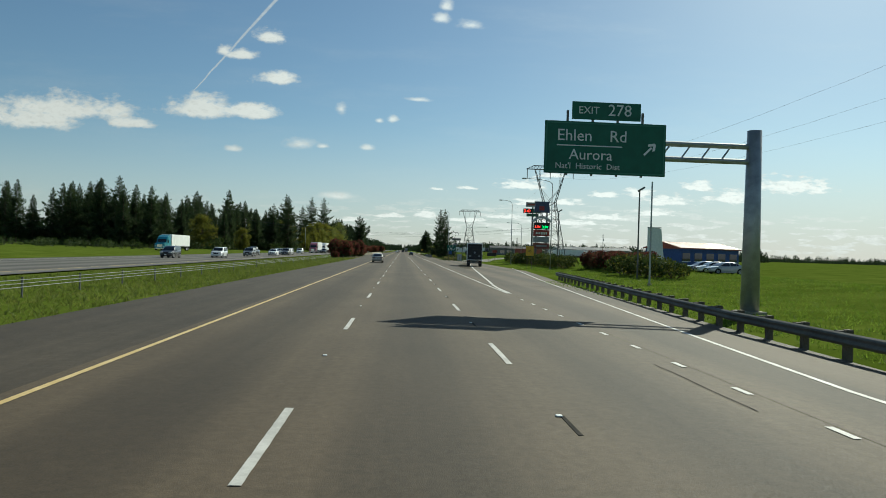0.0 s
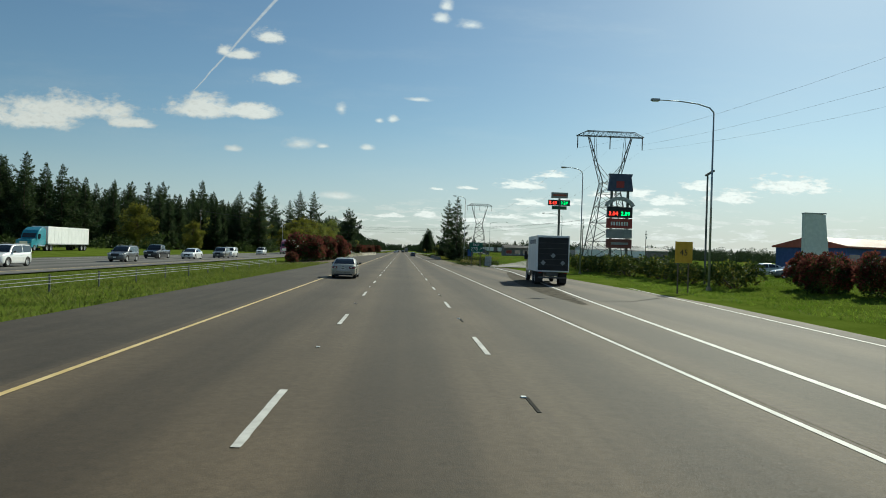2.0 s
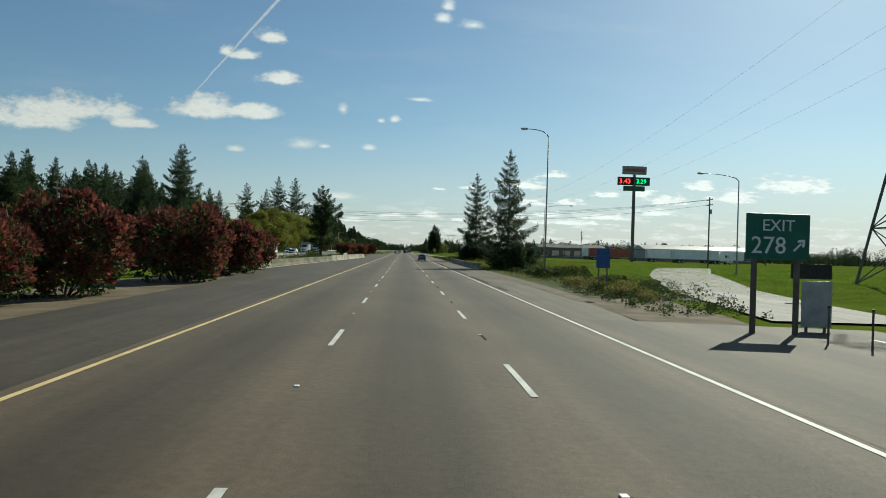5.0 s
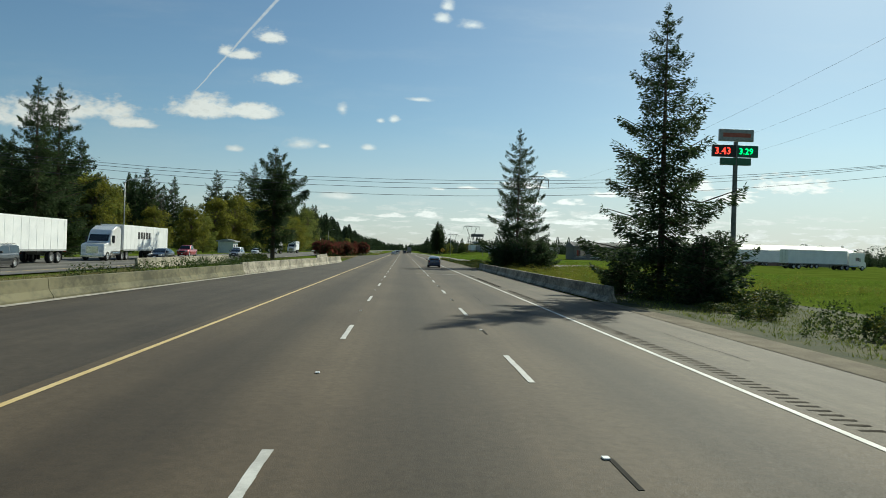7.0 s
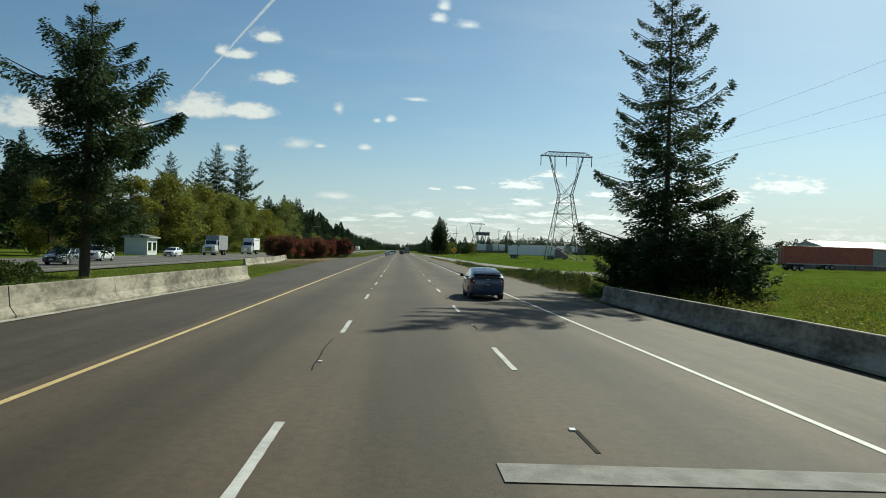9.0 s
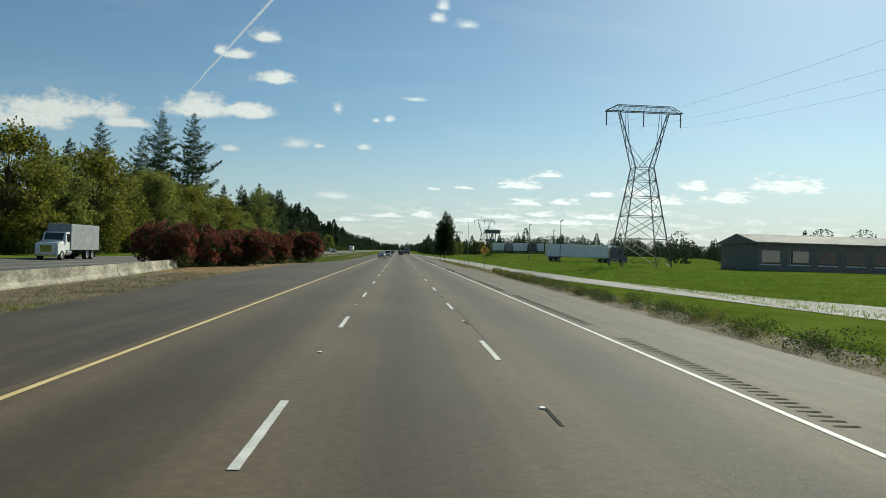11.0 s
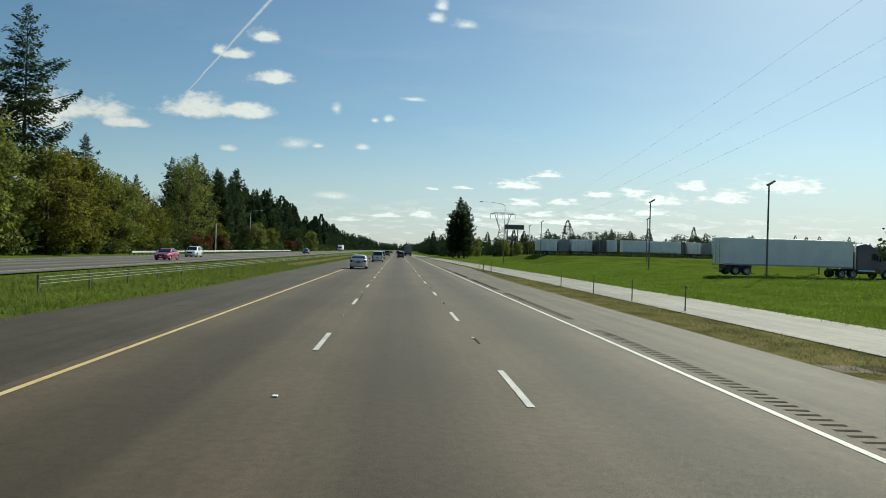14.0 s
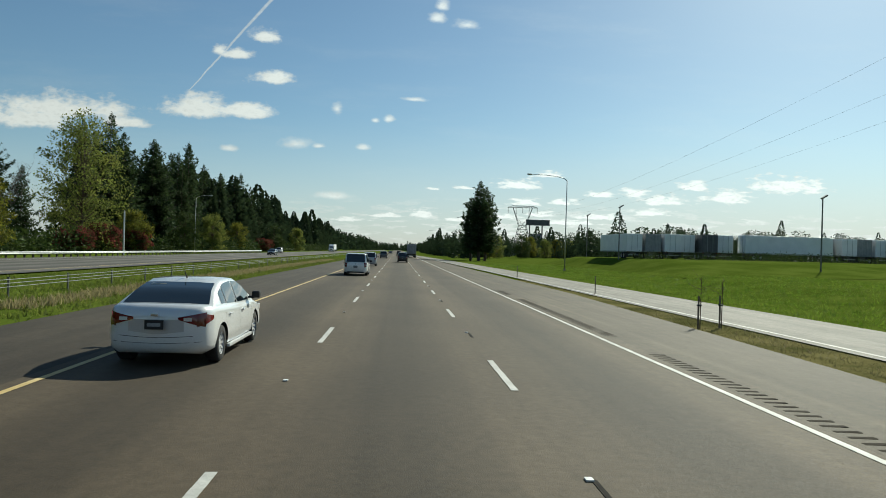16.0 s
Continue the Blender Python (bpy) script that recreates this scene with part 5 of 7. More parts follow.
def pylon(x, y, h, turn=0):
    """A lattice pylon: tapered legs to a waist, a forked neck, and a long top beam with insulators."""
    s = thing("power_pylon", "grey steel lattice power pylon with a long top beam", "pylon", Matrix.Translation((x, y, gz(x))) @ pose(0, 0, 0, 0, 0, turn), "pylons")
    zs = [0, h * .17, h * .31, h * .43, h * .53, h * .61]
    hw = lambda z: 4.6 - (4.6 - 1.7) * z / (h * .61)

    def bar(nm, a, b, r, n=3):
        bm = bmesh.new()
        cyl(bm, a, b, r, r * .95, n, False)
        part(nm, bm, M["dark_steel"], s)
    corners = ((-1, -1), (1, -1), (1, 1), (-1, 1))
    for i in range(len(zs) - 1):
        a, b = zs[i], zs[i + 1]
        wa, wb = hw(a), hw(b)
        for k in range(4):
            c, d = corners[k], corners[(k + 1) % 4]
            P = lambda cc, w, z: (cc[0] * w, cc[1] * w * .8, z)
            bar("leg", P(c, wa, a - (.2 if i == 0 else 0)), P(c, wb, b), .12, 4)
            bar("brace", P(c, wa, a), P(d, wb, b), .065)
            bar("brace", P(d, wa, a), P(c, wb, b), .065)
            bar("brace", P(c, wb, b), P(d, wb, b), .065)
    z0, z1 = h * .61, h * .94 + .5
    for sx in (-1, 1):
        for sy in (-1, 1):
            bar("neck_bar", (sx * 1.7, sy * 1.35, z0), (sx * 4.6, sy * .5, z1), .10, 4)
            bar("neck_bar", (-sx * 1.7 * .3, sy * 1.3, z0), (sx * 2.9, sy * 1.0, z0 + (z1 - z0) * .42), .06)
            bar("neck_bar", (sx * 2.9, sy * 1.0, z0 + (z1 - z0) * .42), (sx * 3.2, sy * .5, z1), .06)
        for k in range(5):
            t0, t1 = k / 5, (k + 1) / 5
            a, b = Vector((sx * (1.7 + 2.9 * t0), 1.35 - .85 * t0, z0 + (z1 - z0) * t0)), Vector((sx * (1.7 + 2.9 * t1), -(1.35 - .85 * t1), z0 + (z1 - z0) * t1))
            bar("neck_bar", a, b, .05)
            bar("neck_bar", (a.x, -a.y, a.z), (b.x, -b.y, b.z), .05)
    za, zb = h * .94, h * .995
    for sy in (-.5, .5):
        bar("beam_bar", (-7.1, sy, za + .5), (7.1, sy, za + .5), .08, 4)
        bar("beam_bar", (-5, sy, zb), (5, sy, zb), .07, 4)
        bar("beam_bar", (-7.1, sy, za + .5), (-5, sy, zb), .07, 4)
        bar("beam_bar", (7.1, sy, za + .5), (5, sy, zb), .07, 4)
        for k in range(12):
            xa = -6 + k
            bar("beam_bar", (xa, sy, za + .5), (xa + .5, sy, min(zb, zb - max(0, abs(xa + .5) - 5) * .8)), .045)
            bar("beam_bar", (xa + .5, sy, min(zb, zb - max(0, abs(xa + .5) - 5) * .8)), (xa + 1, sy, za + .5), .045)
    for px in (-6.9, 0, 6.9):
        part("insulator", tube([(px, 0, za + .5), (px, 0, za - .4), (px, 0, za - 2.1)], .11, 6), M["dark_steel"], s)
    return [Vector((x + px, y, gz(x) + za - 2.1)) for px in (-6.9, 0, 6.9)]


def wire(a, b, sag, name="power_line", label="thin sagging power line between pylons", r=.009, parent=None):
    pts = []
    for k in range(17):
        t = k / 16
        p = a.lerp(b, t)
        p.z -= sag * 4 * t * (1 - t)
        pts.append(p)
    bm = bmesh.new()
    rings = [[bm.verts.new(p + Vector((r * math.cos(k * 1.571), r * .3 * math.cos(k * 1.571), r * math.sin(k * 1.571)))) for k in range(4)] for p in pts]
    for u, w in zip(rings, rings[1:]):
        for k in range(4):
            bm.faces.new((u[k], u[(k + 1) % 4], w[(k + 1) % 4], w[k]))
    ob = new(name, finish(name, bm, M["wire"]))
    return tagged(ob, label, "power line", "power lines")


feet = [pylon(42.9, -60, 28), pylon(42.9, 202.5, 28), pylon(43.6, 452, 29.4), pylon(58, 800, 24), pylon(64, 1100, 24)]
for a, b in zip(feet, feet[1:]):
    for p, q in zip(a, b):
        wire(p, q, 7.5 if p.y < 700 else 6)


def utility_pole(x, y, h):
    s = thing("utility_pole", "brown wooden utility pole with cross arms", "utility pole", Matrix.Translation((x, y, gz(x))), "utility poles")
    part("pole", C((0, 0, -.2), (0, 0, h), .17, .11, 8), M["post_wood"], s)
    for z in (h - .5, h - 1.5):
        part("cross_arm", B(-.06, .06, -1.3, 1.3, z - .07, z + .07), M["post_wood"], s)
        for k in (-1.15, -.4, .4, 1.15):
            part("insulator", C((0, k, z + .07), (0, k, z + .26), .05, .03, 6), M["steel"], s)
    part("transformer", C((.28, 0, h - 3.2), (.28, 0, h - 2.3), .22, n=10), M["steel"], s)


utility_pole(57.5, 277.5, 13.3)
utility_pole(-62, 275.5, 12.5)
utility_pole(97, 330, 12)
utility_pole(70, 420, 11)
for dy, za, zb, sag in ((-.9, 12.3, 13.5, 3.95), (-.1, 12.3, 13.5, 4.2), (.7, 12.3, 13.5, 4.6), (.2, 11.3, 12.5, 4.36)):
    wire(Vector((-62, 275.5 + dy, za)), Vector((57.5, 277.5 + dy, zb)), sag, label="thin utility cable crossing over the motorway", r=.018)

# ---------------------------------------------------------------- vehicles
from mathutils.bvhtree import BVHTree


def wheel_meshes(r, w, spokes=10):
    t = bmesh.new()
    prof = [(r * .62, -w / 2), (r * .92, -w / 2), (r, -w * .36), (r, w * .36), (r * .92, w / 2), (r * .62, w / 2)]
    n = 24
    rows = [[t.verts.new((p[1], p[0] * math.cos(2 * math.pi * i / n), p[0] * math.sin(2 * math.pi * i / n))) for p in prof] for i in range(n)]
    for i in range(n):
        a, b = rows[i], rows[(i + 1) % n]
        for k in range(len(prof) - 1):
            t.faces.new((a[k], b[k], b[k + 1], a[k + 1]))
    rim = bmesh.new()
    cyl(rim, (w * .34, 0, 0), (w * .36, 0, 0), r * .13, n=10)
    for k in range(spokes):
        a = 2 * math.pi * k / spokes
        d, s = Vector((0, math.cos(a), math.sin(a))), Vector((0, -math.sin(a), math.cos(a)))
        q = [Vector((w * .30, 0, 0)) + d * r * .08 + s * r * .05, Vector((w * .42, 0, 0)) + d * r * .60 + s * r * .06, Vector((w * .42, 0, 0)) + d * r * .60 - s * r * .06, Vector((w * .30, 0, 0)) + d * r * .08 - s * r * .05]
        vs = [rim.verts.new(p) for p in q]
        rim.faces.new(vs)
        back = [rim.verts.new(p - Vector((.03, 0, 0))) for p in q]
        for i in range(4):
            rim.faces.new((vs[i], back[i], back[(i + 1) % 4], vs[(i + 1) % 4]))
    ring = [[rim.verts.new((x, rr * math.cos(2 * math.pi * i / 24), rr * math.sin(2 * math.pi * i / 24))) for x, rr in ((w * .46, r * .67), (w * .44, r * .59), (w * .1, r * .57))] for i in range(24)]
    for i in range(24):
        for k in range(2):
            rim.faces.new((ring[i][k], ring[(i + 1) % 24][k], ring[(i + 1) % 24][k + 1], ring[i][k + 1]))
    disc = C((-w * .2, 0, 0), (w * .08, 0, 0), r * .56, n=20)
    bmesh.ops.recalc_face_normals(rim, faces=rim.faces)
    return finish("tyre", t, M["tyre"], True), finish("rim", rim, M["rim"]), finish("brake_disc", disc, M["dark_steel"])


WHEELS = {}


def add_wheel(parent, x, y, r, w, spokes=10, name="wheel"):
    key = (r, w, spokes)
    if key not in WHEELS:
        WHEELS[key] = wheel_meshes(r, w, spokes)
    t, rim, disc = WHEELS[key]
    wh = new(name, t)
    wh.parent, wh.location = parent, (x, y, r)
    wh.rotation_euler = (0, 0, 0 if x > 0 else math.pi)
    for nm, me in (("rim", rim), ("hub", disc)):
        c = new(nm, me)
        c.parent = wh
    return wh


# darker pearl tone: the shade of the plate recess, put in as colour
P_SHADE = paint("recess_shade_paint", (.50, .505, .51))
STYLES = {  # length, width, height, wheelbase, wheel radius; belt height; rear deck height; hood height; glasshouse y: rear foot, rear roof, front roof, front foot
    "sedan": (4.87, 1.85, 1.48, 2.85, .335, .98, 1.06, .92, -1.92, -.92, .42, 1.30),
    "old_sedan": (4.80, 1.80, 1.44, 2.75, .32, .93, 1.00, .88, -1.72, -1.02, .30, 1.15),
    "hatch": (4.46, 1.75, 1.50, 2.70, .315, .97, 1.12, .92, -2.12, -.75, .30, 1.45),
    "suv": (4.60, 1.84, 1.70, 2.65, .36, 1.05, 1.12, 1.05, -2.22, -1.95, .35, 1.05),
    "van": (5.05, 1.96, 1.76, 3.0, .345, 1.02, 1.08, 1.0, -2.45, -2.2, .75, 1.62),
    "pickup": (5.7, 1.98, 1.85, 3.6, .40, 1.12, 1.14, 1.12, -.55, -.42, .70, 1.35),
}


def car(name, label, style, colour, x, y, z, heading=0.0, group="traffic", plate="dark"):
    """A road car lofted from cross-sections; its own y runs forward."""
    L, W, H, wb, wr, belt, deck, hood, g0, g1, g2, g3 = STYLES[style]
    ob = thing(name, label, "car", Matrix.Translation((x, y, z)) @ pose(0, 0, 0, 0, 0, heading), group)
    hw = W / 2

    def half(yy):
        t = abs(yy) / (L / 2)
        return hw * (1 - .06 * t ** 2 - .10 * max(0, t - .84) / .16)

    def top(yy):
        pts = [(-L / 2, deck - .13), (-L / 2 + .10, deck - .01), (-L / 2 + .3, deck), (g0 + .1, deck + .0), (0, belt), (g3 - .1, hood + .05), (L / 2 - .55, hood - .06), (L / 2 - .12, hood - .20), (L / 2, hood - .32)]
        return float(np.interp(yy, *zip(*pts)))

    def low(yy):
        t = abs(yy) / (L / 2)
        return .19 + .03 * t + (.07 if t > .9 else 0) * (t - .9) / .1
    axles = (-wb / 2 - .05, wb / 2 - .05)
    open_r = wr + .05
    ys = [-L / 2, -L / 2 + .05, -L / 2 + .16, -L / 2 + .35] + list(np.linspace(-L / 2 + .6, L / 2 - .6, 14)) + [L / 2 - .35, L / 2 - .16, L / 2 - .05, L / 2]
    fine_ys = [float(c + q) for c in axles for q in np.linspace(-open_r - .08, open_r + .08, 17)]
    ys = sorted(fine_ys + [q for q in ys if all(abs(q - c) > open_r + .12 for c in axles)])
    bm = bmesh.new()
    rows = []
    for i, yy in enumerate(ys):
        e = .13 if i in (0, len(ys) - 1) else (.035 if i in (1, len(ys) - 2) else 0)
        h, zt, zl = half(yy) - e, top(yy) - e * .4, low(yy) + e * .5
        key = [(.80, zl), (.965, zl + .09), (1.0, zl + .32 * (zt - zl)), (.995, zl + .62 * (zt - zl)), (.965, zt - .10), (.93, zt - .035), (.84, zt)]
        prof = [(float(np.interp(zz, [q[1] for q in key], [q[0] for q in key])), float(zz)) for zz in [zl, zl + .045, *np.linspace(zl + .09, zt - .10, 11), zt - .035, zt]] + [(.4, zt + .015)]
        ring = [(-a * h, zz) for a, zz in prof] + [(a * h, zz) for a, zz in prof[::-1]]
        k = .18 * max(0, (abs(yy) - (L / 2 - .6)) / .6)
        rows.append([bm.verts.new((a, yy - math.copysign(k * (a / hw) ** 2, yy), zz)) for a, zz in ring])
    n = len(rows[0])

    def side_x(yy, zz):
        zl, zt, h = low(yy), top(yy), half(yy)
        pts = [(zl, .80), (zl + .09, .965), (zl + .32 * (zt - zl), 1.0), (zl + .62 * (zt - zl), .995), (zt - .10, .965), (zt - .035, .93), (zt, .84)]
        return h * float(np.interp(zz, *zip(*pts)))
    for a, b in zip(rows, rows[1:]):
        for i in range(n):
            bm.faces.new((a[i], a[(i + 1) % n], b[(i + 1) % n], b[i]))
    bm.faces.new(rows[0]), bm.faces.new(rows[-1][::-1])
    # round wheel openings
    gone, rim_v = [], set()
    for f in bm.faces:
        c = f.calc_center_median()
        if abs(c.x) > hw * .6 and any(math.hypot(c.y - a, c.z - wr) < open_r for a in axles):
            gone.append(f)
            rim_v.update(f.verts)
    bmesh.ops.delete(bm, geom=gone, context="FACES_ONLY")
    for v in rim_v:
        if v.is_valid and v.link_faces:
            a = min(axles, key=lambda q: abs(q - v.co.y))
            d = math.hypot(v.co.y - a, v.co.z - wr)
            if v.co.z > .26 and d > .05:
                v.co.y, v.co.z = a + (v.co.y - a) * open_r / d, wr + (v.co.z - wr) * open_r / d
    bmesh.ops.delete(bm, geom=[v for v in bm.verts if not v.link_faces], context="VERTS")
    bmesh.ops.recalc_face_normals(bm, faces=bm.faces)
    tree = BVHTree.FromBMesh(bm)
    body = part("body", bm, colour, ob, smooth=True)

    def patch(nm, pts, cols, m, parent=None, axis="rear", off=.006, label=""):
        """A thin piece that lies on the body: pts is a grid of (across, height), cast onto it from one side."""
        g = bmesh.new()
        vs = []
        for a, zz in pts:
            if axis == "rear":
                hit = tree.ray_cast(Vector((a, -9, zz)), Vector((0, 1, 0)))[0]
                vs.append(g.verts.new((hit or Vector((a, -L / 2, zz))) + Vector((0, -off, 0))))
            else:
                s = 1 if axis == "right" else -1
                hit = tree.ray_cast(Vector((9 * s, a, zz)), Vector((-s, 0, 0)))[0]
                vs.append(g.verts.new((hit or Vector((s * hw, a, zz))) + Vector((off * s, 0, 0))))
        for i in range(len(vs) // cols - 1):
            for k in range(cols - 1):
                g.faces.new((vs[i * cols + k], vs[i * cols + k + 1], vs[(i + 1) * cols + k + 1], vs[(i + 1) * cols + k]))
        bmesh.ops.recalc_face_normals(g, faces=g.faces)
        return part(nm, g, m, parent or ob, label, smooth=True)
    # glasshouse
    foot = lambda yy: half(yy) * .93
    roof_w = hw * (.71 if style != "suv" and style != "van" and style != "pickup" else .78)
    base = lambda yy: top(yy) - .03

    def roof(yy):
        pts = [(g0, base(g0)), (g0 + (g1 - g0) * .5, base(g0) + (H - base(g0)) * .58), (g1 - .06, H - .07), (g1 + .1, H - .025), ((g1 + g2) / 2, H), (g2 - .15, H - .03), (g2 + .05, H - .09), (g3 - (g3 - g2) * .45, base(g3) + (H - base(g3)) * .50), (g3, base(g3))]
        return float(np.interp(yy, *zip(*pts)))

    def rw(yy):
        k = (roof(yy) - base(yy)) / max(.05, H - base(yy))
        return foot(yy) + (roof_w - foot(yy)) * min(1, max(0, k))
    gys = sorted({g0, g3, *np.linspace(g0, g1 - .06, 5), *np.linspace(g1 + .1, g2 - .15, 5), *np.linspace(g2 + .05, g3, 5)})
    bm = bmesh.new()
    rows = []
    for yy in gys:
        zt, b0, f, w = roof(yy), base(yy) - .02, foot(yy), rw(yy)
        k = .07 * min(1, max(.02, (zt - b0) / .3))
        ring = [(-f, b0), (-w - k * .2, zt - k), (-w + k * 1.0, zt - k * .15), (-w * .4, zt + .008), (w * .4, zt + .008), (w - k * 1.0, zt - k * .15), (w + k * .2, zt - k), (f, b0)]
        rows.append([bm.verts.new((a, yy, zz)) for a, zz in ring])
    for a, b in zip(rows, rows[1:]):
        for i in range(7):
            bm.faces.new((a[i], a[i + 1], b[i + 1], b[i]))
    bmesh.ops.recalc_face_normals(bm, faces=bm.faces)
    part("cabin", bm, colour, ob, smooth=True)

    def side_pane(sgn, ya, yb, nm="side_window"):
        bm = bmesh.new()
        cols = []
        for yy in np.linspace(ya, yb, 8):
            b0, zt = base(yy) + .035, roof(yy) - .075
            zt = max(zt, b0 + .01)
            row = []
            for q in np.linspace(0, 1, 4):
                zz = b0 + (zt - b0) * q
                k = (zz - base(yy) + .02) / max(.05, roof(yy) - .07 - base(yy) + .02)
                ww = foot(yy) + (rw(yy) + .014 - foot(yy)) * min(1, k)
                row.append(bm.verts.new((sgn * (ww + .009), yy, zz)))
            cols.append(row)
        for a, b in zip(cols, cols[1:]):
            for i in range(3):
                bm.faces.new((a[i], a[i + 1], b[i + 1], b[i]) if sgn < 0 else (b[i], b[i + 1], a[i + 1], a[i]))
        part(nm, bm, M["glass"], ob, smooth=True)

    def end_pane(ya, yb, nm):
        bm = bmesh.new()
        cols = []
        for yy in np.linspace(ya, yb, 7):
            w = rw(yy) - .075
            nrm = .012
            cols.append([bm.verts.new((w * q, yy + (-nrm if yb < 0 or ya < g1 else nrm), roof(yy) + .014 - (.012 if abs(q) > .9 else 0))) for q in (-1, -.5, 0, .5, 1)])
        for a, b in zip(cols, cols[1:]):
            for i in range(4):
                bm.faces.new((a[i], a[i + 1], b[i + 1], b[i]))
        bmesh.ops.recalc_face_normals(bm, faces=bm.faces)
        part(nm, bm, M["glass"], ob, smooth=True)
    span = g1 - g0
    end_pane(g0 + span * .06, g1 - span * .10 - .02, "rear_window")
    end_pane(g2 + .06, g3 - .05, "windscreen")
    mid = (g1 + g2) / 2 + (.05 if style != "pickup" else 0)
    for sgn in (-1, 1):
        side_pane(sgn, mid + .04, g3 - (g3 - g2) * .42)
        side_pane(sgn, (g1 - span * .20 if style in ("suv", "van") else g1 - span * .08) if style != "pickup" else g1 + .02, mid - .04)
        if style in ("sedan", "hatch", "old_sedan"):
            side_pane(sgn, g1 - span * .42, g1 - span * .13, "quarter_window")
    # wheels and arches
    for yy in (-wb / 2 - .05, wb / 2 - .05):
        for sgn in (-1, 1):
            arch = C((sgn * (half(yy) - .36), yy, wr), (sgn * (half(yy) - .30), yy, wr), open_r + .01, n=28)
            cyl(arch, (sgn * (half(yy) - .36), yy, wr), (sgn * (half(yy) - .035), yy, wr), open_r + .006, open_r + .006, 28, False)
            bmesh.ops.bisect_plane(arch, geom=arch.verts[:] + arch.edges[:] + arch.faces[:], plane_co=(0, 0, .20), plane_no=(0, 0, -1), clear_outer=True)
            part("wheel_arch", arch, M["black"], ob)
            add_wheel(ob, sgn * (half(yy) - .135), yy, wr, .225)
    # lights, plates and trim
    rear, front = -L / 2, L / 2
    zl = deck - .21
    tall = .15 if style in ("sedan", "old_sedan", "hatch") else .34
    if style == "hatch":
        tall = .30
    if style == "sedan":
        tall = .20
    for sgn in (-1, 1):
        slim = style in ("sedan", "old_sedan")
        x0, x1 = (hw * (.40 if style == "sedan" else .46), hw * .86) if slim else (hw * .70, hw * .87)
        grid = []
        for k in range(8):
            q = k / 7
            up, dn = (tall * (.12 + .40 * q), tall * (.10 + .62 * q)) if style == "sedan" else (tall * .42, tall * .55)
            grid += [(sgn * (x0 + (x1 - x0) * q), zl + up - (up + dn) * v / 4) for v in range(5)]
        lamp = patch("tail_light", grid, 5, M["lamp_red"], label="red tail lamp", off=.014)
        patch("reversing_lens", [(sgn * (x0 + (x1 - x0) * (.22 + .32 * k / 3)), zl + .02 - .06 * v / 2) for k in range(4) for v in range(3)], 3, M["lamp_clear"], lamp, off=.022)
        grid = []
        for k in range(6):
            q = k / 5
            up, dn = tall * (.50 - .32 * q), tall * (.70 - .62 * q)
            grid += [(rear + .10 + (.34 if slim else .16) * q, zl + up - (up + dn) * v / 3) for v in range(4)]
        patch("lamp_wrap", grid, 4, M["lamp_red"], lamp, "right" if sgn > 0 else "left", .008)
        hd = bmesh.new()
        box(hd, min(sgn * hw * .45, sgn * hw * .86), max(sgn * hw * .45, sgn * hw * .86), front - .22, front - .01, hood - .30, hood - .15, .03)
        part("headlight", hd, M["lamp_clear"], ob)
        mir = bmesh.new()
        box(mir, min(sgn * (hw + .0), sgn * (hw + .17)), max(sgn * (hw + .0), sgn * (hw + .17)), g3 - .50, g3 - .36, belt + .02, belt + .17, .035)
        box(mir, min(sgn * (hw - .08), sgn * (hw + .04)), max(sgn * (hw - .08), sgn * (hw + .04)), g3 - .46, g3 - .40, belt + .01, belt + .06)
        part("door_mirror", mir, M["black"], ob)
        for yy in (mid - .75, mid + .28):
            part("door_handle", B(min(sgn * half(yy) * .985, sgn * (half(yy) + .025)), max(sgn * half(yy) * .985, sgn * (half(yy) + .025)), yy - .09, yy + .09, belt - .17, belt - .135, .01), colour, ob)
        for yy in (mid, mid - 1.02, g3 - .35):
            bm = bmesh.new()
            zs = np.linspace(.32, belt - .04, 9)
            cols = [[bm.verts.new((sgn * (side_x(yy, zz) + .002), yy + d, zz)) for zz in zs] for d in (-.004, .004)]
            for u in range(8):
                bm.faces.new((cols[0][u], cols[1][u], cols[1][u + 1], cols[0][u + 1]))
            part("door_seam", bm, M["black"], ob)
        bm = bmesh.new()
        cols = [[bm.verts.new((sgn * (side_x(yy, zz) + .003), yy, zz)) for zz in (belt - .215, belt - .20)] for yy in np.linspace(-L / 2 + .5, g3, 14)]
        for u, w in zip(cols, cols[1:]):
            bm.faces.new((u[0], w[0], w[1], u[1]))
        part("crease", bm, colour, ob)
        part("sill", B(min(sgn * half(0) * .93, sgn * (half(0) + .004)), max(sgn * half(0) * .93, sgn * (half(0) + .004)), -wb / 2 + wr + .06, wb / 2 - wr - .16, .20, .27, .02), colour if style == "sedan" else M["black"], ob)
    if style != "sedan":
        part("bumper_trim", B(-hw * .70, hw * .70, rear - .012, rear + .14, .24, .33, .02), M["black"], ob)
    pz = zl - .10 if style in ("sedan", "old_sedan") else .72
    pl = part("number_plate", B(-.155, .155, rear - .035, rear - .018, pz - .08, pz + .08, .004), M["black"] if plate == "dark" else M["sign_white"], ob)
    part("plate_bars", B(-.11, .11, rear - .040, rear - .0365, pz - .03, pz + .03), M["trailer_grey"] if plate == "dark" else M["black"], pl)
    part("emblem", B(-.06, .06, rear - .030, rear - .012, zl + .045, zl + .085, .008), M["chrome"], ob)
    part("grille", B(-hw * .42, hw * .42, front - .10, front + .004, hood - .46, hood - .22, .02), M["black"], ob)
    part("front_plate", B(-.155, .155, front + .005, front + .018, .42, .55), M["sign_white"], ob)
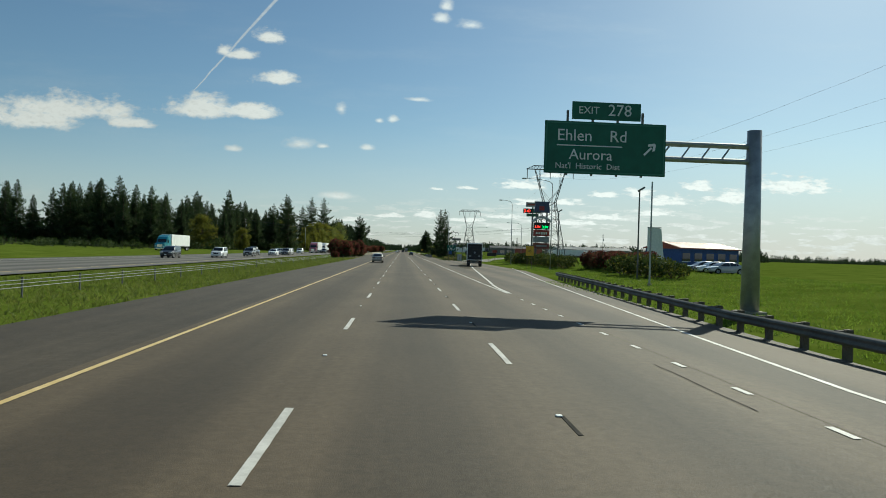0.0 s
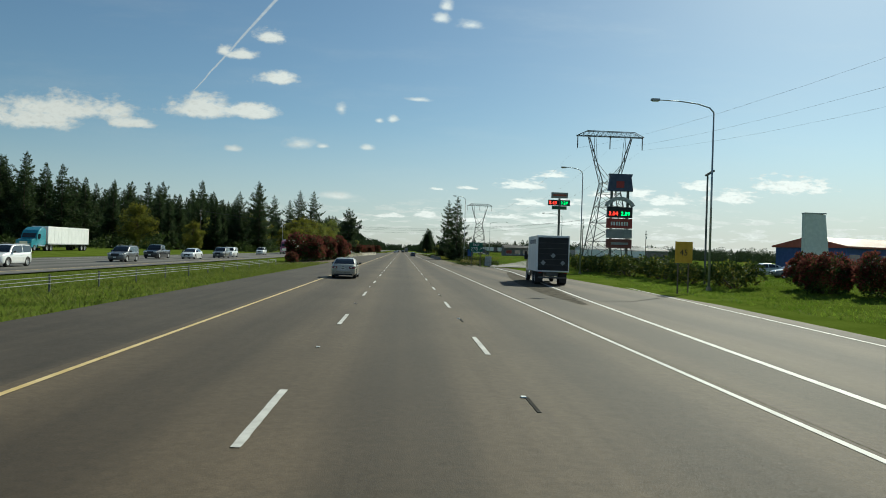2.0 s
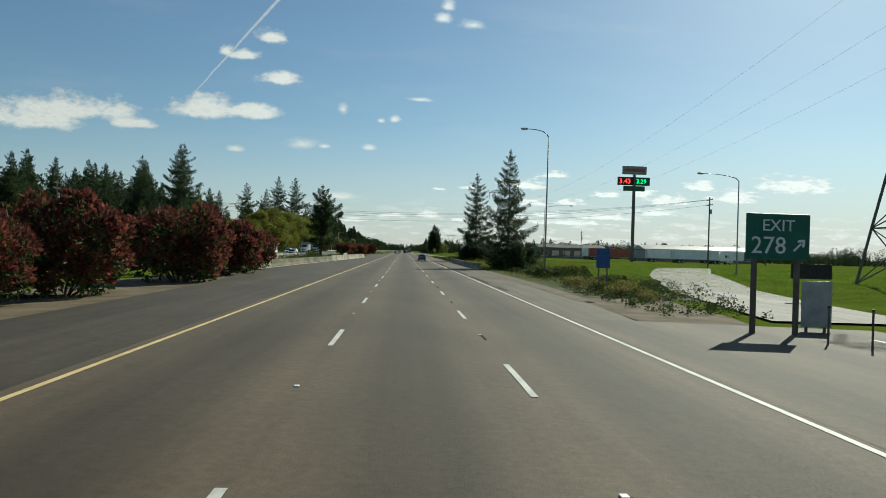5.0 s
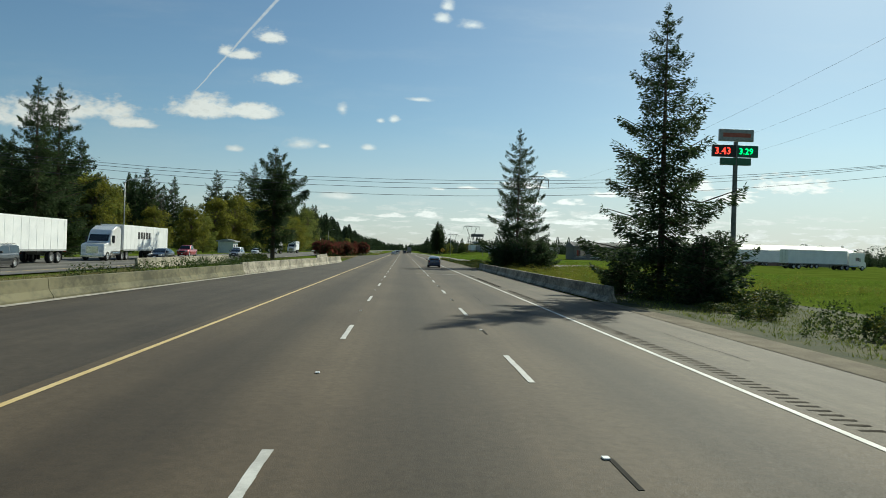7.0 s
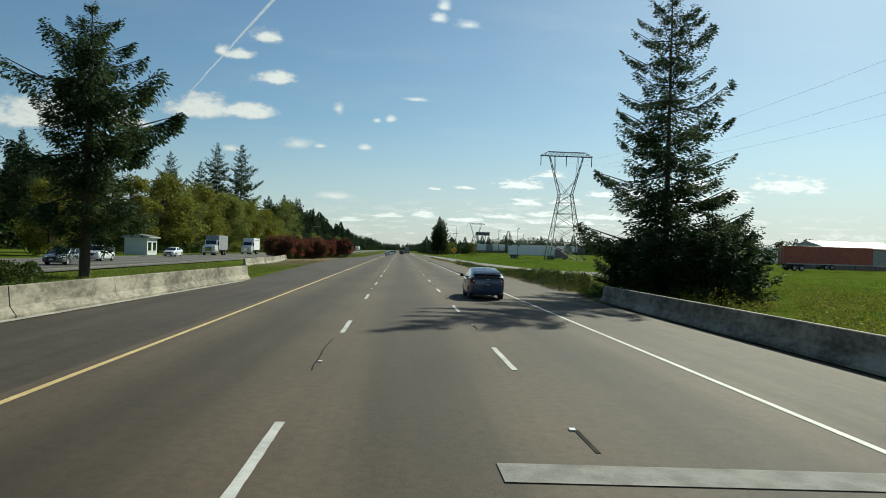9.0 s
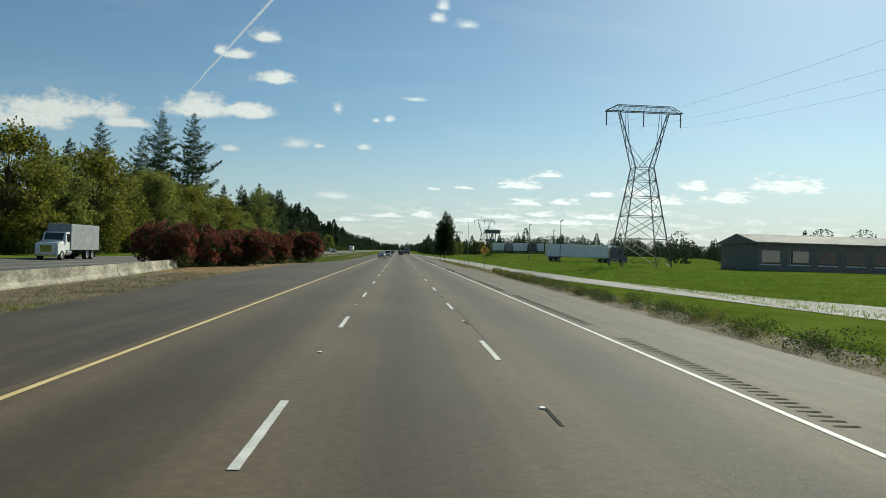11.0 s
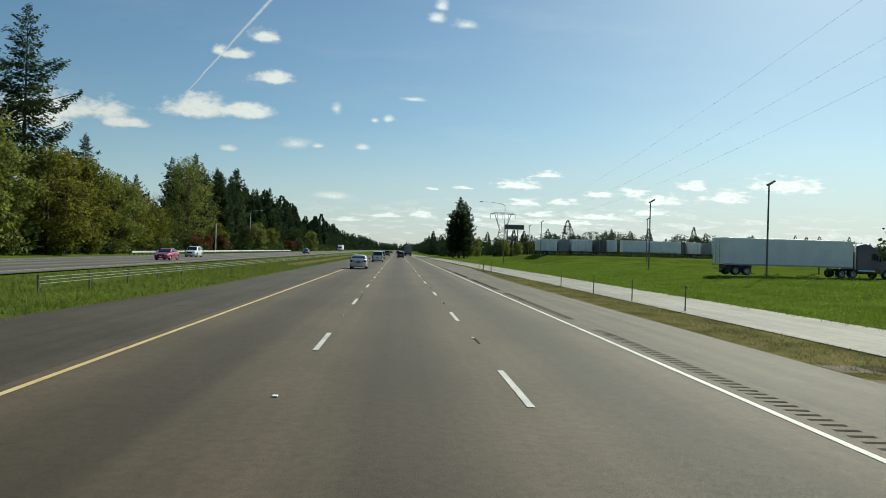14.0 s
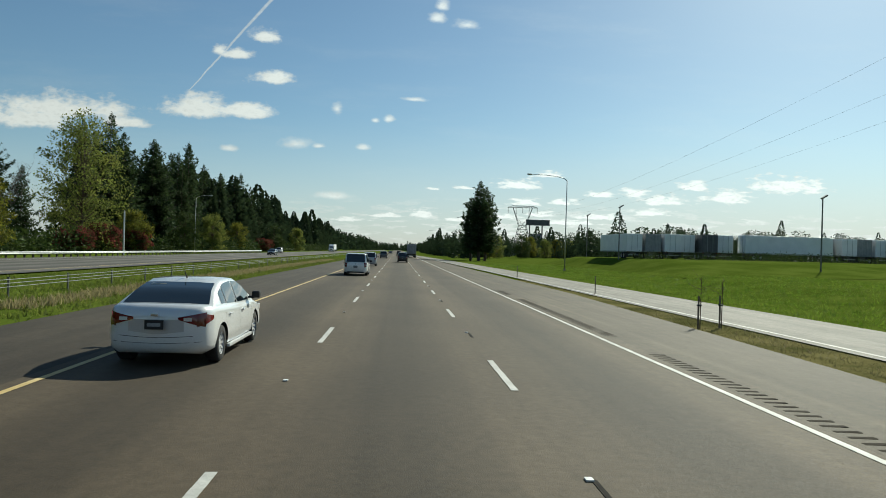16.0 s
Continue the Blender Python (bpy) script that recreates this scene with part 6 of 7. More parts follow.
    part("roof_aerial", C((0, g1 + .22, H - .01), (0, g1 + .05, H + .13), .018, .006, 6), M["black"], ob)
    if style in ("sedan", "old_sedan"):
        patch("boot_seam", [(hw * (-.66 + 1.32 * k / 15), deck - .50 - .035 * math.sin(math.pi * k / 15) - .008 * v) for k in range(16) for v in range(2)], 2, M["black"], off=.003)
        patch("bumper_seam", [(hw * (-.80 + 1.6 * k / 15), .46 - .03 * math.sin(math.pi * k / 15) - .007 * v) for k in range(16) for v in range(2)], 2, M["black"], off=.003)
        # no hollow here: a flat darker patch paints the recess's shade round the plate
        patch("plate_recess_shade", [(-.46 + .92 * k / 9, zl - .02 - .20 * v / 3 - (.06 * (1 - abs(2 * k / 9 - 1)) if v == 3 else 0)) for k in range(10) for v in range(4)], 4, P_SHADE, off=.004)
        part("window_sticker", B(-.50, -.22, g0 + span * .72, g0 + span * .74, roof(g0 + span * .73) + .02, roof(g0 + span * .73) + .024), M["sign_white"], ob)
    if style == "hatch":
        part("spoiler", B(-hw * .72, hw * .72, g0 + .16, g0 + .38, deck + .13, deck + .165, .015), colour, ob)
        part("lower_window", B(-hw * .62, hw * .62, rear + .01, rear + .05, deck - .10, deck + .03, .01), M["glass"], ob)
    if style == "pickup":
        bm = bmesh.new()
        box(bm, -hw * .80, hw * .80, rear + .12, g0 - .12, deck - .30, deck + .02)
        part("load_bed", bm, M["black"], ob)
    if style in ("suv", "van"):
        for sgn in (-1, 1):
            part("roof_rail", tube([(sgn * roof_w * .9, g1 + .1, H), (sgn * roof_w * .9, g1 + .25, H + .05), (sgn * roof_w * .9, g2 - .3, H + .05), (sgn * roof_w * .9, g2 - .15, H)], .018, 6), M["black"], ob)
    return ob


def road_z(x):
    return -.016 * x if abs(x) < 12 else gz(x) + .09


P_WHITE = paint("white_paint", (.80, .80, .79))
P_PEARL = paint("silvery_white_paint", (.72, .72, .715))
P_BEIGE = paint("champagne_paint", (.42, .39, .33))
P_BLUE = paint("dark_blue_paint", (.035, .055, .105))
P_SILVER = paint("silver_paint", (.42, .43, .44))
P_DARK = paint("black_paint", (.016, .017, .020))
P_GREY = paint("grey_paint", (.11, .115, .12))
P_RED = paint("red_paint", (.36, .02, .025))
P_TEAL = paint("teal_paint", (.03, .26, .34))
P_PINK = paint("faded_red_paint", (.36, .10, .13))
P_MAG = paint("magenta_red_paint", (.38, .02, .09))
car("sedan_car", "white four-door saloon driving in the inner lane", "sedan", P_PEARL, -4.17, 492.4, road_z(-4.17))
car("sedan_car", "champagne-beige older saloon driving in the inner lane", "old_sedan", P_BEIGE, -4.15, 110.5, road_z(-4.15), plate="white")
car("hatchback_car", "dark blue hatchback driving in the outer lane", "hatch", P_BLUE, 3.8, 303.6, road_z(3.8))
car("suv_car", "silver estate driving in the inner lane", "suv", P_SILVER, -3.6, 566, road_z(-3.6))
car("minivan_car", "white people carrier driving in the inner lane", "van", P_WHITE, -3.4, 535, road_z(-3.4))
car("suv_car", "black off-roader driving in the middle lane", "suv", P_DARK, .75, 600, road_z(.75))
car("suv_car", "grey car far ahead in the inner lane", "suv", P_GREY, -3.4, 641, road_z(-3.4))
car("suv_car", "black car far ahead in the middle lane", "suv", P_DARK, .3, 760, road_z(.3))
car("sedan_car", "silver car far ahead in the outer lane", "sedan", P_SILVER, 3.7, 790, road_z(3.7))
car("sedan_car", "dark car far ahead in the inner lane", "sedan", P_GREY, -3.7, 820, road_z(-3.7))
OPP = ((-33.4, 101, "suv", P_DARK, "black off-roader"), (-29.8, 113.5, "suv", P_WHITE, "white off-roader"), (-36, 200, "sedan", P_SILVER, "silver saloon"), (-29.6, 135, "suv", P_GREY, "dark grey estate"),
       (-33.2, 155.5, "pickup", P_DARK, "black pickup truck"), (-29.2, 157.6, "sedan", P_WHITE, "white saloon"), (-32.5, 187, "sedan", P_WHITE, "white saloon"), (-33, 224, "suv", P_WHITE, "white off-roader"),
       (-28.6, 171, "suv", P_GREY, "grey off-roader"), (-29.4, 180, "suv", P_WHITE, "boxy white off-roader"), (-29.4, 259.6, "suv", P_DARK, "black off-roader"), (-29.4, 294, "sedan", P_DARK, "black saloon"),
       (-36.5, 327, "pickup", P_RED, "red pickup truck"), (-36.6, 382, "sedan", P_WHITE, "white saloon"), (-28.8, 506.5, "sedan", P_MAG, "magenta-red saloon"), (-32.6, 531, "suv", P_WHITE, "white off-roader"),
       (-29, 330, "sedan", P_GREY, "grey saloon"), (-32.5, 345, "suv", P_WHITE, "white off-roader"), (-29, 640, "sedan", P_DARK, "black saloon"), (-36, 690, "suv", P_SILVER, "silver off-roader"))
for x, y, st, c, txt in OPP:
    car({"sedan": "sedan_car", "suv": "suv_car", "pickup": "pickup_truck"}[st], txt + " coming along the opposite carriageway", st, c, x, y, road_z(x), 180, "oncoming traffic", "white")
for i, (x, y, c, a) in enumerate(((39, 82, P_SILVER, 95), (39.5, 86, P_WHITE, 88), (40, 90, P_BLUE, 92), (40, 118, P_WHITE, 80), (40, 128, P_GREY, 85), (41, 136, P_SILVER, 90))):
    car("sedan_car", "saloon parked in the lot beyond the hedge", "sedan", c, x, y, gz(x), a, "parked cars")


def lorry_trailer(parent, y0, y1, m, w=2.6, z0=1.15, z1=4.05, lettering=False, lights=True):
    """A ribbed box trailer between y0 (rear) and y1."""
    box_ = part("trailer_box", B(-w / 2, w / 2, y0, y1, z0, z1, .03), m, parent)
    for sgn in (-1, 1):
        for k in range(int((y1 - y0) / 1.2)):
            part("side_rib", B(min(sgn * w / 2, sgn * (w / 2 + .012)), max(sgn * w / 2, sgn * (w / 2 + .012)), y0 + .5 + k * 1.2, y0 + .54 + k * 1.2, z0 + .12, z1 - .12), m, box_)
        part("bottom_rail", B(min(sgn * (w / 2 - .02), sgn * (w / 2 + .02)), max(sgn * (w / 2 - .02), sgn * (w / 2 + .02)), y0 + .04, y1 - .04, z0 - .06, z0 + .10), M["steel"], box_)
        if lettering:
            bars = bmesh.new()
            for k in range(5):
                box(bars, min(sgn * (w / 2 + .014), sgn * (w / 2 + .02)), max(sgn * (w / 2 + .014), sgn * (w / 2 + .02)), y1 - 8.2 + k * .85, y1 - 7.6 + k * .85, z1 - 1.55, z1 - .75)
            part("emblem", bars, M["black"], box_)
    for sgn in (-1, 1):
        part("rear_door", B(min(sgn * .03, sgn * (w / 2 - .1)), max(sgn * .03, sgn * (w / 2 - .1)), y0 - .03, y0 - .002, z0 + .1, z1 - .12, .01), m, box_)
        part("lock_rod", C((sgn * .45, y0 - .05, z0 + .12), (sgn * .45, y0 - .05, z1 - .14), .025, n=6), M["steel"], box_)
        if lights:
            part("tail_light", B(min(sgn * (w / 2 - .35), sgn * (w / 2 - .1)), max(sgn * (w / 2 - .35), sgn * (w / 2 - .1)), y0 - .06, y0 - .032, z0 - .12, z0 - .02), M["lamp_red"], box_)
        for yy in (y0 + 1.4, y0 + 2.65):
            add_wheel(parent, sgn * (w / 2 - .22), yy, .5, .40, 8)
        part("mud_flap", B(min(sgn * (w / 2 - .6), sgn * (w / 2 - .05)), max(sgn * (w / 2 - .6), sgn * (w / 2 - .05)), y0 + .72, y0 + .74, .25, z0 - .05), M["black"], parent)
        part("landing_leg", B(min(sgn * .7, sgn * .8), max(sgn * .7, sgn * .8), y1 - 2.6, y1 - 2.5, .25, z0 - .02), M["dark_steel"], parent)
    part("axle_frame", B(-.5, .5, y0 + .6, y0 + 3.6, .75, z0 - .01), M["dark_steel"], parent)
    part("impact_bar", B(-w / 2 + .25, w / 2 - .25, y0, y0 + .1, .55, .65), M["steel"], parent)
    return box_


def tractor(parent, y0, y1, m, w=2.4, sleeper=True, drive=True):
    """A bonneted lorry cab whose front is at y1."""
    bm = bmesh.new()
    yc = y1 - 1.7
    prof = [(y0 + .2, 1.0), (y0 + .2, 3.55 if sleeper else 2.95), (y0 + 1.2, 3.85 if sleeper else 3.0), (yc - .5, 3.35 if sleeper else 2.95), (yc - .15, 2.95), (yc + .32, 2.02), (y1 - .15, 1.78), (y1, 1.55), (y1, .62), (y1 - .3, .55), (yc, .55), (yc - .1, 1.0)]
    rows = [[bm.verts.new((s * (w / 2) * k, yy - (0 if k == 1 else 0), zz)) for yy, zz in prof] for s, k in ((-1, 1), (1, 1))]
    n = len(prof)
    for i in range(n):
        bm.faces.new((rows[0][i], rows[0][(i + 1) % n], rows[1][(i + 1) % n], rows[1][i]))
    bm.faces.new(rows[0][::-1]), bm.faces.new(rows[1])
    bmesh.ops.recalc_face_normals(bm, faces=bm.faces)
    bmesh.ops.bevel(bm, geom=bm.edges[:], offset=.06, segments=2, affect="EDGES")
    cab = part("cab", bm, m, parent)
    q0, q1 = Vector((0, yc - .15, 2.95)), Vector((0, yc + .32, 2.02))
    bm = bmesh.new()
    nrm = Vector((0, .89, .45)) * .03
    vs = [bm.verts.new(Vector((s * (w / 2 - .18), 0, 0)) + q0.lerp(q1, t) + nrm) for s, t in ((-1, .12), (1, .12), (1, .9), (-1, .9))]
    bm.faces.new(vs)
    part("windscreen", bm, M["glass"], cab)
    for sgn in (-1, 1):
        part("side_window", B(min(sgn * w / 2, sgn * (w / 2 + .012)), max(sgn * w / 2, sgn * (w / 2 + .012)), yc - 1.05, yc - .25, 2.05, 2.75, .004), M["glass"], cab)
        part("headlight", B(min(sgn * .72, sgn * 1.08), max(sgn * .72, sgn * 1.08), y1 - .05, y1 + .02, .95, 1.2, .02), M["lamp_clear"], cab)
        part("door_mirror", B(min(sgn * (w / 2 + .12), sgn * (w / 2 + .34)), max(sgn * (w / 2 + .12), sgn * (w / 2 + .34)), yc - .2, yc - .1, 1.9, 2.6, .03), M["black"], cab)
        part("exhaust", C((sgn * (w / 2 - .12), y0 + .1, 1.0), (sgn * (w / 2 - .12), y0 + .1, 3.9), .08, n=8), M["chrome"], cab)
        part("fuel_tank", C((sgn * (w / 2 - .35), y0 + .4, .8), (sgn * (w / 2 - .35), yc - .5, .8), .32, n=14), M["chrome"], parent)
        add_wheel(parent, sgn * (w / 2 - .12), y1 - .95, .5, .32, 8)
        for yy in (y0 - .2, y0 - 1.5) if drive else ():
            add_wheel(parent, sgn * (w / 2 - .22), yy, .5, .5, 8)
    part("grille", B(-.6, .6, y1 - .02, y1 + .025, .8, 1.55, .015), M["chrome"], cab)
    part("bumper", B(-w / 2, w / 2, y1 - .1, y1 + .1, .38, .62, .04), M["chrome"], parent)
    part("frame", B(-.45, .45, y0 - 2.1, y0 + .6, .75, .98), M["dark_steel"], parent)
    return cab


def semi(label, m, tm, x, y, z, heading, lettering=False, group="lorries"):
    """y is the cab's front; the lorry is 19.5 m long."""
    ob = thing("articulated_lorry", label, "lorry", Matrix.Translation((x, y, z)) @ pose(0, 0, 0, 0, 0, heading), group)
    tractor(ob, -4.6, 0, m)
    lorry_trailer(ob, -19.5, -4.9, tm, lettering=lettering)
    return ob


semi("teal lorry with white box trailer standing beyond the opposite carriageway", P_TEAL, M["trailer_white"], -59, 171, gz(-59), 180)
semi("faded red lorry cab with a plain white box trailer", P_PINK, M["trailer_white"], -33.1, 256, road_z(-33), 180)
semi("white lorry with a white box trailer marked with dark bars", P_WHITE, M["trailer_white"], -33.4, 284.5, road_z(-33), 180, True)
semi("white lorry far off on the opposite carriageway", P_WHITE, M["trailer_white"], -36.8, 860, road_z(-37), 180)
semi("grey lorry far ahead in the outer lane", P_GREY, M["trailer_grey"], 4.0, 702, road_z(4), 0)
semi("pale lorry with a blue cab parked across the lorry park", P_BLUE, M["trailer_white"], 54.5, 492, gz(50), -90, group="parked lorries")
semi("white lorry parked at the fuel stop", P_WHITE, M["trailer_white"], 98, 352, gz(90), -80, group="parked lorries")


def box_truck(name, label, x, y, z, heading, m, bm_, w=2.5, grp="lorries", rear="dark"):
    """y is the rear of the box; about 9.6 m long."""
    ob = thing(name, label, "lorry", Matrix.Translation((x, y, z)) @ pose(0, 0, 0, 0, 0, heading), grp)
    tractor(ob, 6.0, 9.6, m, 2.3, False, False)
    body = part("cargo_box", B(-w / 2, w / 2, 0, 6.9, 1.05, 3.85, .04), bm_, ob)
    door = part("rear_door", B(-w / 2 + .09, w / 2 - .09, -.03, -.002, 1.16, 3.70, .01), M["black"] if rear == "dark" else bm_, body, "dark roll-up rear door")
    for k in range(1, 6):
        part("door_slat", B(-w / 2 + .1, w / 2 - .1, -.037, -.0305, 1.16 + k * .42, 1.175 + k * .42), M["dark_steel"], door)
    for px, pz in ((-.75, 1.75), (0, 2.3), (.75, 1.75)):
        part("placard", B(-.14, .14, -.044, -.039, -.14, .14, m=Matrix.Translation((px, 0, pz)) @ pose(0, 0, 0, 0, 45, 0)), M["trailer_grey"], door)
    for sgn in (-1, 1):
        part("tail_light", B(min(sgn * .85, sgn * 1.08), max(sgn * .85, sgn * 1.08), -.06, -.035, .92, 1.03), M["lamp_red"], body)
        bars = bmesh.new()
        for k in range(9):
            box(bars, min(sgn * (w / 2 + .003), sgn * (w / 2 + .009)), max(sgn * (w / 2 + .003), sgn * (w / 2 + .009)), .9 + k * .55, 1.3 + k * .55, 3.2, 3.55)
        part("emblem", bars, M["trailer_grey"], body)
        for yy in (1.6, 2.9):
            add_wheel(ob, sgn * (w / 2 - .25), yy, .48, .45, 8)
        part("mud_flap", B(min(sgn * .65, sgn * 1.2), max(sgn * .65, sgn * 1.2), .85, .87, .22, 1.0), M["black"], ob)
    part("frame", B(-.45, .45, .2, 6.9, .72, 1.04), M["dark_steel"], ob)
    part("step_bumper", B(-w / 2 + .15, w / 2 - .15, -.05, .12, .55, .68, .015), M["dark_steel"], ob)
    return ob


box_truck("box_truck", "white box truck with a dark rear door in the exit lane", 11.5, 112.2, road_z(11.4) - .02, -5, P_WHITE, M["trailer_white"])
box_truck("box_truck", "dark box truck on the opposite carriageway", -36.6, 412, road_z(-36), 180, P_WHITE, M["trailer_grey"])
box_truck("box_truck", "white tank truck on the opposite carriageway", -36.6, 444, road_z(-36), 180, P_WHITE, M["trailer_white"])


def lot_z(x, y):
    """The far lorry park stands on a low grassy bank."""
    ease = lambda q: min(1, max(0, q)) ** 2 * (3 - 2 * min(1, max(0, q)))
    return gz(x) + 1.5 * ease((y - 550) / 27) * ease((x - 30) / 6.5) * ease((632 - y) / 16)


xs_, ys_ = [30 + 1.5 * i for i in range(8)] + [45 + 6 * i for i in range(12)], [548 + 4 * i for i in range(22)]
tagged(mesh_part("lorry_park_bank", [(x, y, lot_z(x, y) + .03) for y in ys_ for x in xs_],
                 [(j * 20 + i, j * 20 + i + 1, j * 20 + i + 21, j * 20 + i + 20) for j in range(21) for i in range(19)], M["grass"], smooth=True), "low grassy bank under the lorry park", "ground", kind="structure")


def parked_trailer(x, y, a, m, label):
    ob = thing("parked_trailer", label, "trailer", Matrix.Translation((x, y, lot_z(x, y) + .03)) @ pose(0, 0, 0, 0, 0, a), "parked trailers")
    lorry_trailer(ob, 0, 14.6, m)


r3 = random.Random(9)
for i, m in enumerate(("trailer_white", "trailer_grey", "trailer_white", "trailer_white", "trailer_dark", "trailer_white")):
    parked_trailer(38.2 + i * 3.05, 588 + r3.uniform(-1, 1), 0, M[m], "box trailer parked tail out in a row in the lorry park")
parked_trailer(55.4, 586.5, -90, M["trailer_white"], "long pale box trailer parked side on in the lorry park")
for i, m in enumerate(("trailer_dark", "trailer_white", "trailer_grey", "trailer_white", "trailer_dark")):
    parked_trailer(72.2 + i * 3.3, 590 + r3.uniform(-1, 1), 0, M[m], "box trailer parked tail out in a row in the lorry park")
for x, y, m, t in ((62, 378, "trailer_red", "dull red"), (80, 374, "trailer_white", "white"), (97, 372, "trailer_white", "white"), (66, 402, "trailer_white", "white"), (84, 404, "trailer_grey", "grey"), (104, 408, "trailer_red", "dull red")):
    parked_trailer(x, y, -90, M[m], t + " box trailer parked at the fuel stop")

# ---------------------------------------------------------------- buildings


def shed(name, label, x, y, w, d, h, wall, roof_m, bays=6, turn=0):
    ob = thing(name, label, "building", Matrix.Translation((x, y, gz(x))) @ pose(0, 0, 0, 0, 0, turn))
    part("wall", B(-w / 2, w / 2, -d / 2, d / 2, -.3, h), wall, ob)
    bm = bmesh.new()
    q = [(-w / 2 - .4, -d / 2 - .5, h), (w / 2 + .4, -d / 2 - .5, h), (w / 2 + .4, 0, h + d * .12), (-w / 2 - .4, 0, h + d * .12), (w / 2 + .4, d / 2 + .5, h), (-w / 2 - .4, d / 2 + .5, h)]
    for dz in (0, .25):
        vs = [bm.verts.new((a, b, c + dz)) for a, b, c in q]
        bm.faces.new(vs[0:4]), bm.faces.new((vs[3], vs[2], vs[4], vs[5]))
    bmesh.ops.convex_hull(bm, input=bm.verts[:])
    part("roof", bm, roof_m, ob)
    for k in range(bays):
        a = -w / 2 + w * (k + .5) / bays
        win = part("window", B(a - w / bays * .32, a + w / bays * .32, -d / 2 - .03, -d / 2 - .002, h * .25, h * .75), M["glass"], ob)
        part("window_frame", B(a - w / bays * .36, a + w / bays * .36, -d / 2 - .06, -d / 2 - .031, h * .20, h * .245), M["sign_white"], win)
    return ob


shed("fuel_stop_building", "long low pale building of the fuel stop", 118, 425, 46, 14, 4.6, M["wall_dull"], M["roof_grey"], 9)
shed("workshop_building", "low dark grey workshop behind parked lorries", 70, 440, 28, 12, 4.2, M["wall_dull"], M["roof_dull"], 6)
shed("restaurant_building", "blue-walled roadside restaurant with a red roof edge", 70, 164, 18, 12, 3.7, M["wall_blue"], M["trailer_red"], 5, 20)
fin = thing("white_fin_wall", "tall white slanted fin wall beside the restaurant", "building", Matrix.Translation((55.5, 150, gz(55))))
bm = bmesh.new()
q = [(-1.5, 0, -.3), (2.2, 0, -.3), (1.3, 0, 8.0), (-1.5, 0, 8.2)]
a, b = [bm.verts.new((p[0], -.4, p[2])) for p in q], [bm.verts.new((p[0], .4, p[2])) for p in q]
for i in range(4):
    bm.faces.new((a[i], b[i], b[(i + 1) % 4], a[(i + 1) % 4]))
bm.faces.new(a), bm.faces.new(b[::-1])
bmesh.ops.recalc_face_normals(bm, faces=bm.faces)
part("wall", bm, M["sign_white"], fin)
part("coping", B(-1.55, 1.4, -.45, .45, 8.1, 8.25), M["steel"], fin)
shed("roadside_shed", "small white shed beyond the opposite carriageway", -47.5, 398, 5, 4, 3, M["sign_white"], M["roof_grey"], 2, 90)

# ---------------------------------------------------------------- small road details


